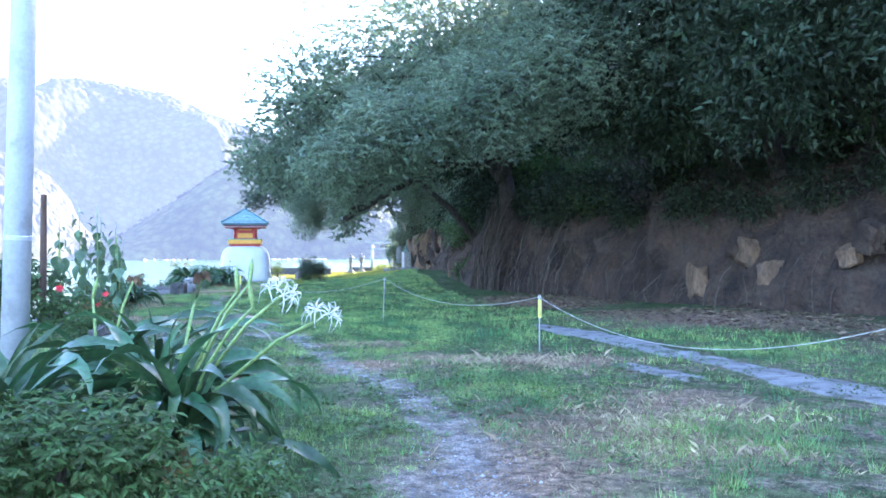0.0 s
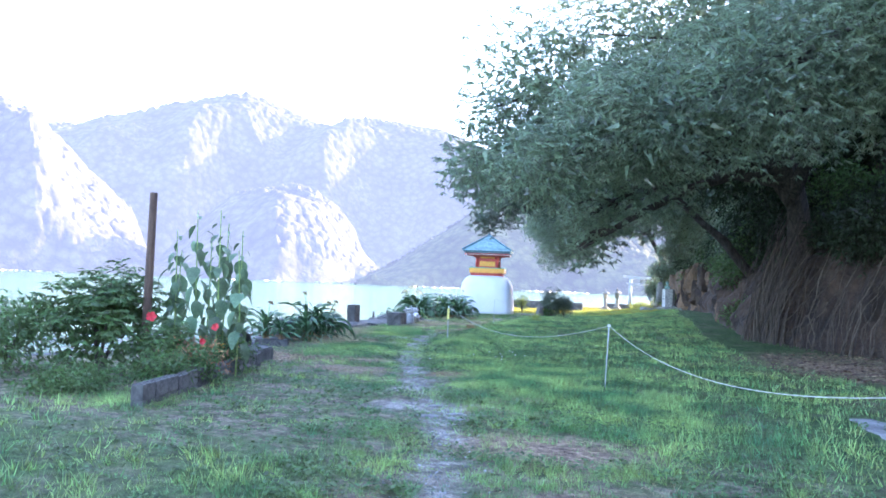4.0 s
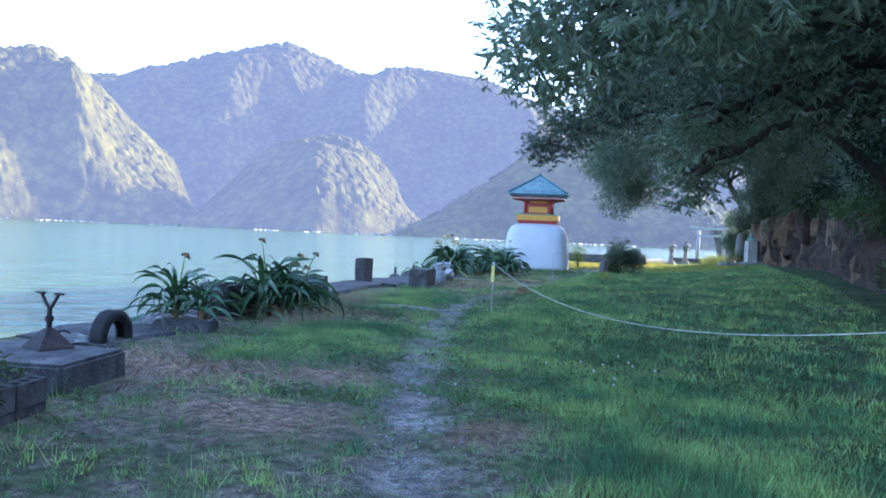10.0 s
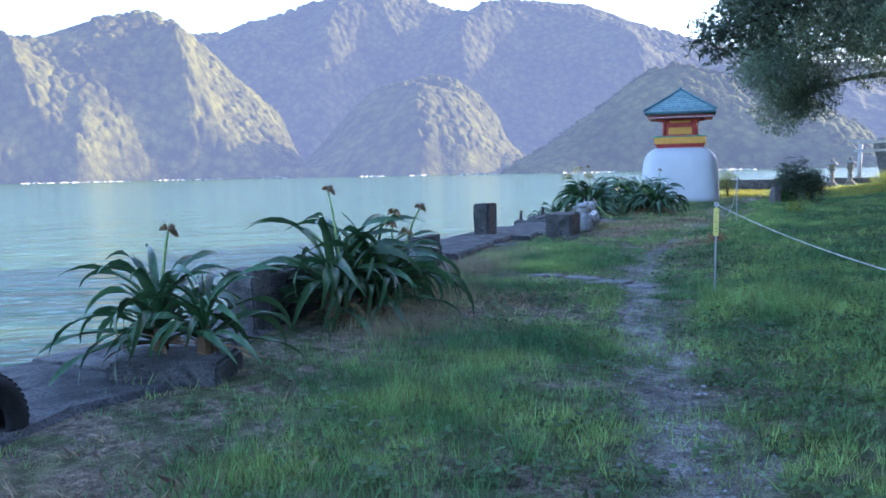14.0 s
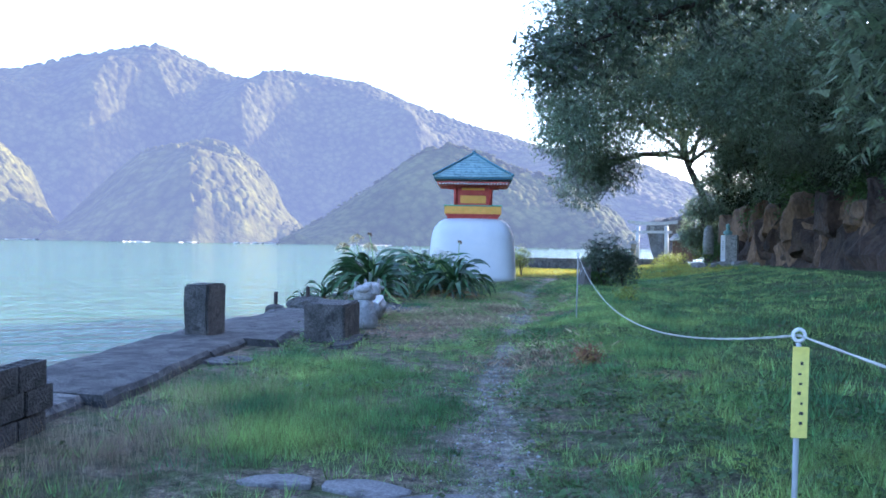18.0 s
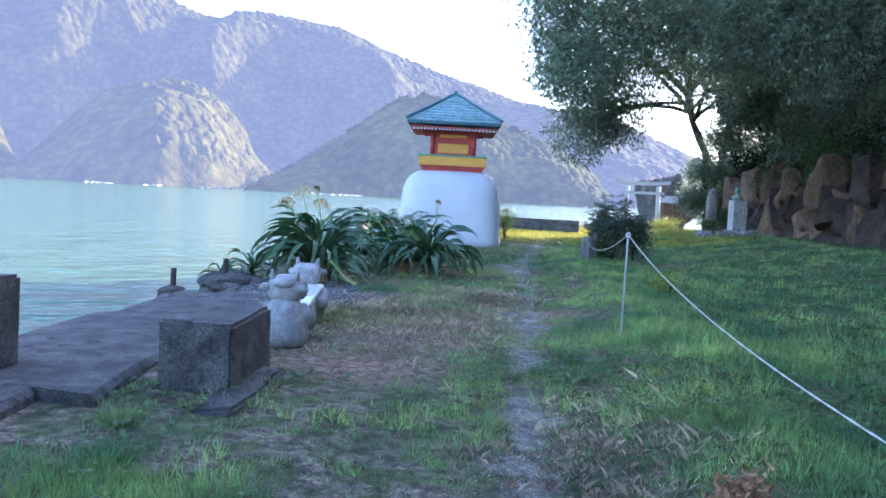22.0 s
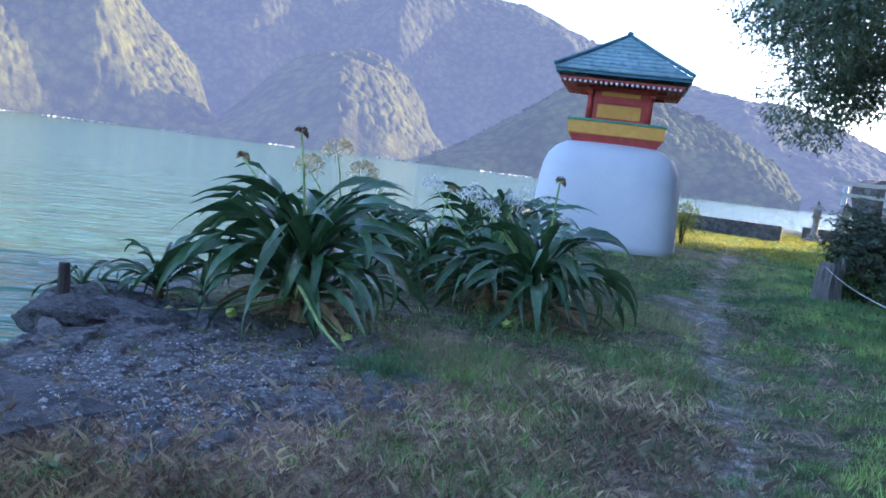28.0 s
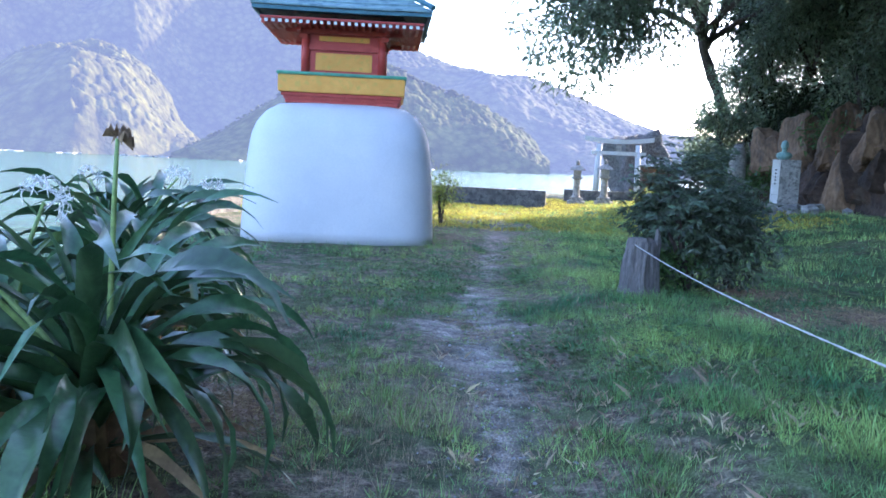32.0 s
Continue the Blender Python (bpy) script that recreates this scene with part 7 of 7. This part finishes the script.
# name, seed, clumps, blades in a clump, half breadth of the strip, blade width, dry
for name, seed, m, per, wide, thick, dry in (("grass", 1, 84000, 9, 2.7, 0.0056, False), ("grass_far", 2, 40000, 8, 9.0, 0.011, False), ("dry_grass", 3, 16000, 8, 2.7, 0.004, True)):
    rng = np.random.default_rng(seed)
    y = np.where(rng.random(m) < 0.88, rng.uniform(2.5, 58, m), rng.uniform(58, 78, m)) if wide < 5 else rng.uniform(3, 86, m)
    x = np.interp(y, [q[1] for q in PATH_XY], [q[0] for q in PATH_XY]) + (rng.normal(0.2, 0.55, m) * wide if wide < 5 else np.where(rng.random(m) < 0.35, rng.uniform(-6, -2, m), rng.uniform(1.8, 10, m)))
    ok = on_lawn(x, y)
    x, y = x[ok], y[ok]
    p, b, lushness = path_map(x, y), bare_map(x, y), lush_map(x, y)
    tuft = 0.5 * fbm(x * 0.8, y * 0.8, 71, 3) + 0.5 * fbm(x * 3.3, y * 3.3, 73, 2)
    u = rng.random(len(x))
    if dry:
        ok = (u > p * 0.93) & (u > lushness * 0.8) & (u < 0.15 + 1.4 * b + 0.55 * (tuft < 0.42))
    else:
        ok = (u > p * 0.95) & (u > b * 0.82) & (u < np.maximum(0.42, 0.3 + 4.5 * (tuft - 0.38)) + 0.6 * lushness)
    x, y, tuft, b, p, lushness = x[ok], y[ok], tuft[ok], b[ok], p[ok], lushness[ok]
    off = path_off(x, y)
    rich = np.clip(0.5 + 1.8 * (fbm(x * 0.45, y * 0.45, 77, 3) - 0.5), 0, 1)
    h = 0.026 + 0.075 * sstep(0.4, 0.62, tuft) + 0.06 * sstep(0.5, 2.2, off) * rich * (y > 12) + 0.02 * rich + 0.04 * lushness
    h = h * rng.gamma(5, 0.2, len(x)) * np.where(p > 0.15, 0.55, 1.0) * np.where(b > 0.35, 0.7, 1.0)
    h = np.clip(h * np.interp(y, [5, 12, 22, 36, 42], [0.8, 0.85, 0.85, 0.8, 0.85]), 0.012, 0.19)
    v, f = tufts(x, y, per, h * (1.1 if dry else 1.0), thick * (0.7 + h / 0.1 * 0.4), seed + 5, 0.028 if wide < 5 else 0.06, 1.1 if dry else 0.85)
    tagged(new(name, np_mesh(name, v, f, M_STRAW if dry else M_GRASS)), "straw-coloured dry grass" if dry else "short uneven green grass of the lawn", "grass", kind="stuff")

# longer grass in the open beyond the tower; its yellow paints the sunlit strip
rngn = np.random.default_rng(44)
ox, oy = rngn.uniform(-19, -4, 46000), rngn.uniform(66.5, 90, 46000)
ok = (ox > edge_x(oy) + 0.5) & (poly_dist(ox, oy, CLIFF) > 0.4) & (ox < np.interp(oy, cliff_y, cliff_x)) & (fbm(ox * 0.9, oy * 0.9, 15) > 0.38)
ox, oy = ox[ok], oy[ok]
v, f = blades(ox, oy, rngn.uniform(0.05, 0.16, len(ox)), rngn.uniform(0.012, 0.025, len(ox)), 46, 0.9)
M_SUNGRASS = mat("drying_grass", (0.34, 0.33, 0.06), (0.54, 0.46, 0.1), 0.8, 0.6, 0.0, 3, vary=0.4, island=True, trans=0.4)
tagged(new("drying_grass", np_mesh("drying_grass", v, f, M_SUNGRASS)), "longer grass beyond the tower, sunlight painted in its yellow", "grass", kind="stuff")

# taller tufts
rngn = np.random.default_rng(14)
tx, ty = [], []
for cx, cy, r, n in ((-10.3, 33.5, 0.7, 2600), (-9.6, 34.4, 0.4, 800), (-11.0, 35.4, 0.6, 5200), (-11.0, 34.3, 0.55, 3600), (-11.8, 34.7, 0.5, 2600), (-11.2, 36.3, 0.45, 2600), (-12.0, 36.5, 0.4, 1500), (-2.3, 21.2, 0.9, 4200), (-3.3, 24.0, 1.2, 4200), (-1.7, 23.5, 1.3, 3600), (-0.6, 19.4, 1.1, 3600), (-8.0, 25.1, 0.8, 3600), (-7.8, 23.7, 0.7, 2200), (-7.9, 27.4, 0.9, 3200), (-10.5, 33.0, 0.5, 2600), (-9.9, 30.7, 0.7, 3000), (-6.3, 33.2, 0.9, 3400), (-8.0, 38.5, 0.9, 2600), (-7.6, 41.5, 1.0, 3000), (-8.4, 50.0, 0.9, 2600), (-9.6, 53.5, 0.9, 2200), (-7.2, 24.9, 0.9, 2200), (-8.4, 26.6, 1.0, 2400), (-2.2, 18.6, 0.9, 2000), (-1.5, 17.2, 0.9, 1800), (-11.0, 30.5, 1.0, 1600), (1.9, 9.8, 0.8, 1600), (3.4, 7.6, 1.0, 2000), (5.9, 13.5, 1.4, 2600), (7.0, 10.2, 1.6, 2600),
                     (-5.9, 15.2, 0.7, 1200), (-7.0, 18.8, 0.5, 900), (-10.7, 28.9, 0.6, 1200), (-13.1, 46.9, 0.6, 1300), (-4.9, 25.5, 1.2, 2200), (-6.4, 29.5, 1.0, 2000), (-6.2, 31.4, 0.8, 1800), (-12.6, 43.0, 0.8, 1500), (-11.9, 44.7, 0.8, 1300), (-12.1, 46.2, 0.7, 1300), (-12.85, 47.2, 0.5, 1500), (-11.6, 48.2, 0.8, 1600), (-13.3, 46.3, 0.4, 900)):
    tx.append(cx + rngn.normal(0, r * 0.6, n * 2))
    ty.append(cy + rngn.normal(0, r * 0.6, n * 2))
for k in range(4):
    u = rngn.uniform(-1.9, 1.9, 260)
    c, s = math.cos(radians(12.0 + 90 * k)), math.sin(radians(12.0 + 90 * k))
    tx.append(-15.65 + c * u + s * 2.0)
    ty.append(62.85 + s * u - c * 2.0)
tx, ty = np.concatenate(tx)[::8], np.concatenate(ty)[::8]
ok = on_lawn(tx, ty)
tx, ty = tx[ok], ty[ok]
v, f = tufts(tx, ty, 9, rngn.uniform(0.06, 0.16, len(tx)), rngn.uniform(0.004, 0.0065, len(tx)), 9, 0.03, 0.75)
tagged(new("tall_grass", np_mesh("tall_grass", v, f, M_GRASS)), "taller tufts of green grass", "grass", kind="stuff")

# small tufts that dot the trodden gravel
rngn = np.random.default_rng(61)
py = rngn.uniform(9, 60, 2600)
px = np.interp(py, [q[1] for q in PATH_XY], [q[0] for q in PATH_XY]) + rngn.normal(0, 0.3, 2600)
ok = (path_map(px, py) > 0.12) & (fbm(px * 2.2, py * 2.2, 63, 2) > 0.42)
px, py = np.repeat(px[ok], 4), np.repeat(py[ok], 4)
px, py = px + rngn.normal(0, 0.022, len(px)), py + rngn.normal(0, 0.022, len(px))
v, f = tufts(px, py, 9, rngn.uniform(0.014, 0.038, len(px)), np.full(len(px), 0.0055), 65, 0.022, 1.0)
tagged(new("path_tufts", np_mesh("path_tufts", v, f, M_GRASS)), "small green tufts dotting the trodden gravel path", "grass", kind="stuff")

# white seed heads above the grass
for k in range(11):
    x, y = -3.6 + rngn.normal(0, 0.5), 23.9 + rngn.normal(0, 0.6)
    h = rngn.uniform(0.2, 0.34)
    s = thing("seeding_weed", x, y, gz(x, y), label="thin weed with a round white seed head", category="weed", group="seeding weeds in the lawn")
    lx, ly = rngn.uniform(-0.05, 0.05), rngn.uniform(-0.05, 0.05)
    part("stalk", tube([(0, 0, -0.02), (lx * 0.3, ly * 0.3, h * 0.5), (lx, ly, h)], [0.0025, 0.002, 0.0018], 5), M_SCAPE, s)
    part("seed_head", blob(0.0125, 1, 1, 1, 2, 0.003, 60, k, (lx, ly, h)), M_SEEDHEAD, s, "white downy seed head")

# a few strong single clumps beside the path
for x, y, r, h in ((-11.2, 36.3, 0.22, 0.3), (-10.55, 36.0, 0.16, 0.2), (-12.05, 36.9, 0.2, 0.2), (-12.4, 37.6, 0.16, 0.2), (-6.6, 33.2, 0.2, 0.25), (-6.4, 29.3, 0.25, 0.3), (-0.1, 18.3, 0.35, 0.22), (0.6, 17.6, 0.4, 0.24), (-0.6, 19.6, 0.35, 0.22), (0.2, 20.2, 0.4, 0.22), (-8.2, 38.8, 0.3, 0.16), (-6.95, 29.7, 0.3, 0.34), (-6.25, 29.9, 0.3, 0.36), (-7.15, 30.45, 0.2, 0.26), (-6.6, 30.6, 0.3, 0.28), (-9.15, 41.95, 0.25, 0.2), (-8.8, 42.2, 0.3, 0.2), (-12.8, 47.2, 0.24, 0.24), (-13.3, 46.2, 0.14, 0.16), (-12.7, 46.5, 0.16, 0.2)):
    k = int(330 * r)
    a, q = rngn.uniform(0, 6.283, k), r * np.sqrt(rngn.random(k))
    v, f = tufts(x + np.cos(a) * q, y + np.sin(a) * q, 9, h * (1.05 - 0.45 * q / r) * rngn.uniform(0.5, 1.1, k), np.full(k, 0.006), int(900 + x * 7), 0.03, 0.8)
    tagged(new("grass_clump", np_mesh("grass_clump", v, f, M_GRASS)), "dense bright green clump of longer grass", "grass", "single grass clumps")

# long wispy seeding grass along the parapet and by the lilies
wx, wy = [], []
for cx, cy, rx, ry, n in ((-9.5, 27.3, 0.45, 0.5, 260), (-10.3, 29.6, 0.5, 0.9, 420), (-11.3, 32.4, 0.6, 1.0, 420), (-11.6, 34.4, 0.7, 0.8, 260), (-13.0, 46.9, 0.5, 0.5, 160), (-11.9, 50.6, 0.6, 0.9, 160)):
    wx.append(cx + rngn.normal(0, 0.6, n) * rx)
    wy.append(cy + rngn.normal(0, 0.6, n) * ry)
wx, wy = np.concatenate(wx), np.concatenate(wy)
ok = on_lawn(wx, wy)
wx, wy = wx[ok], wy[ok]
v, f = tufts(wx, wy, 10, rngn.uniform(0.12, 0.36, len(wx)), np.full(len(wx), 0.0016), 39, 0.02, 0.5)
tagged(new("wispy_grass", np_mesh("wispy_grass", v, f, M_DEAD)), "long wispy seeding grass along the parapet", "grass", kind="stuff")

# flattened straw and litter on the bare places
m = 6500
pick = np.where(rngn.random(m) < 0.55, rngn.integers(0, 21, m), rngn.integers(24, len(BARE), m))
q = np.array([BARE[k] for k in pick])
bx = np.repeat(q[:, 0] + rngn.normal(0, 0.6, m) * q[:, 2], 9) + rngn.normal(0, 0.05, m * 9)
by = np.repeat(q[:, 1] + rngn.normal(0, 0.6, m) * q[:, 3], 9) + rngn.normal(0, 0.05, m * 9)
ok = (path_map(bx, by) < 0.6) & (bx > edge_x(by) + 0.8)
bx, by = bx[ok], by[ok]
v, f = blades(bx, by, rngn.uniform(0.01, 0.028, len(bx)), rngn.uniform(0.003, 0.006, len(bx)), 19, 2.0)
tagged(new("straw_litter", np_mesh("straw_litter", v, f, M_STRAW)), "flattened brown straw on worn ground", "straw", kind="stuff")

# matted dead grass on the worn ground by the shore rock and along the path
dx, dy = [], []
for cx, cy, rx, ry, n in ((-12.2, 43.6, 1.5, 2.3, 17000), (-11.6, 46.8, 1.1, 1.6, 9000), (-13.3, 43.3, 1.0, 0.6, 6000), (-13.0, 47.2, 0.6, 0.5, 3500), (-10.6, 50.5, 1.3, 3.2, 3000), (-8.0, 22.4, 1.4, 1.1, 2500), (-9.3, 38.5, 0.8, 2.2, 5000), (1.9, 12.2, 1.3, 0.9, 6000), (2.9, 8.2, 1.2, 1.4, 5000), (-9.7, 29.6, 0.9, 1.0, 4000)):
    k = n // 10
    px, py = cx + rngn.normal(0, 0.6, k) * rx, cy + rngn.normal(0, 0.6, k) * ry
    dx.append(np.repeat(px, 10) + rngn.normal(0, 0.035, k * 10))
    dy.append(np.repeat(py, 10) + rngn.normal(0, 0.035, k * 10))
dx, dy = np.concatenate(dx), np.concatenate(dy)
ok = (path_map(dx, dy) < 0.55) & (dx > edge_x(dy) + 1.2)
dx, dy = dx[ok], dy[ok]
v, f = blades(dx, dy, rngn.gamma(2.5, 0.014, len(dx)) + 0.01, rngn.uniform(0.0018, 0.0034, len(dx)), 29, 1.0)
tagged(new("dead_grass", np_mesh("dead_grass", v, f, M_DEAD)), "matted brown dead grass on worn ground", "grass", kind="stuff")

# low broad weeds among the grass
m = 7000
wy = rngn.uniform(3, 60, m)
wx = np.interp(wy, [q[1] for q in PATH_XY], [q[0] for q in PATH_XY]) + rngn.normal(1.2, 2.6, m)
ok = (wx > edge_x(wy) + 1.5) & (poly_dist(wx, wy, CLIFF) > 0.5) & (path_map(wx, wy) < 0.3) & (bare_map(wx, wy) < 0.4) & (fbm(wx * 0.4, wy * 0.4, 91, 3) > 0.45)
wx, wy = np.repeat(wx[ok], 16), np.repeat(wy[ok], 16)
k = len(wx)
a, s = rngn.uniform(0, 6.283, k), rngn.uniform(0.025, 0.065, k)
c = np.stack([wx + rngn.normal(0, 0.06, k), wy + rngn.normal(0, 0.06, k), ground(wx, wy) + rngn.uniform(0.01, 0.09, k)], 1)
d1 = np.stack([np.cos(a) * s, np.sin(a) * s, rngn.uniform(-0.01, 0.03, k)], 1)
d2 = np.stack([-np.sin(a) * s * 0.38, np.cos(a) * s * 0.38, rngn.uniform(-0.005, 0.01, k)], 1)
v = np.stack([c, c + d1 * 0.5 + d2, c + d1, c + d1 * 0.5 - d2], 1).reshape(-1, 3)
tagged(new("weeds", np_mesh("weeds", v, np.arange(4 * k).reshape(-1, 4), M_LEAF2)), "low broad-leaved weeds in the lawn", "weeds", kind="stuff")

# stones of the path
n = 10000
k = rngn.integers(1, len(PATH_XY) - 4, n)
u = rngn.random(n)
P = np.array(PATH_XY)
sx, sy = P[k, 0] + (P[k + 1, 0] - P[k, 0]) * u + rngn.normal(0, 0.22, n), P[k, 1] + (P[k + 1, 1] - P[k, 1]) * u
gx2, gy2 = rngn.normal(-12.9, 0.7, 2200), rngn.normal(41.4, 0.8, 2200)
rx2, ry2 = rngn.normal(-14.0, 0.7, 5200), rngn.normal(44.9, 0.75, 5200)
ok = rx2 > -15.0
rx2, ry2 = rx2[ok], ry2[ok]
sx, sy = np.r_[sx, gx2, rx2], np.r_[sy, gy2, ry2]
size = rngn.gamma(2.2, 0.0028, len(sx)) + 0.003
c = np.stack([sx, sy, np.where((sy > 43) & (sx < -12.6), np.maximum(ground(sx, sy), rock_z(sx, sy)), ground(sx, sy)) + size * 0.25], 1)
a = rngn.uniform(0, 6.28, len(sx))
e1 = np.stack([np.cos(a), np.sin(a), 0 * a], 1) * size[:, None]
e2 = np.stack([-np.sin(a), np.cos(a), 0 * a], 1) * (size * rngn.uniform(0.5, 1, len(a)))[:, None]
e3 = np.stack([0 * a, 0 * a, size * 0.6], 1)
v = np.stack([c + e1, c + e2, c - e1, c - e2, c + e3, c - e3], 1).reshape(-1, 3)
i = np.arange(len(a))[:, None] * 6
f = np.concatenate([i + q for q in ([0, 1, 4], [1, 2, 4], [2, 3, 4], [3, 0, 4], [1, 0, 5], [2, 1, 5], [3, 2, 5], [0, 3, 5])])
M_PEBBLE = mat("pebble", (0.17, 0.165, 0.16), (0.36, 0.35, 0.34), 3, 0.85, 0.2, 60, vary=0.5, island=True)
tagged(new("gravel", np_mesh("gravel", v, f, M_PEBBLE)), "grey gravel stones of the trodden path", "gravel", kind="stuff")
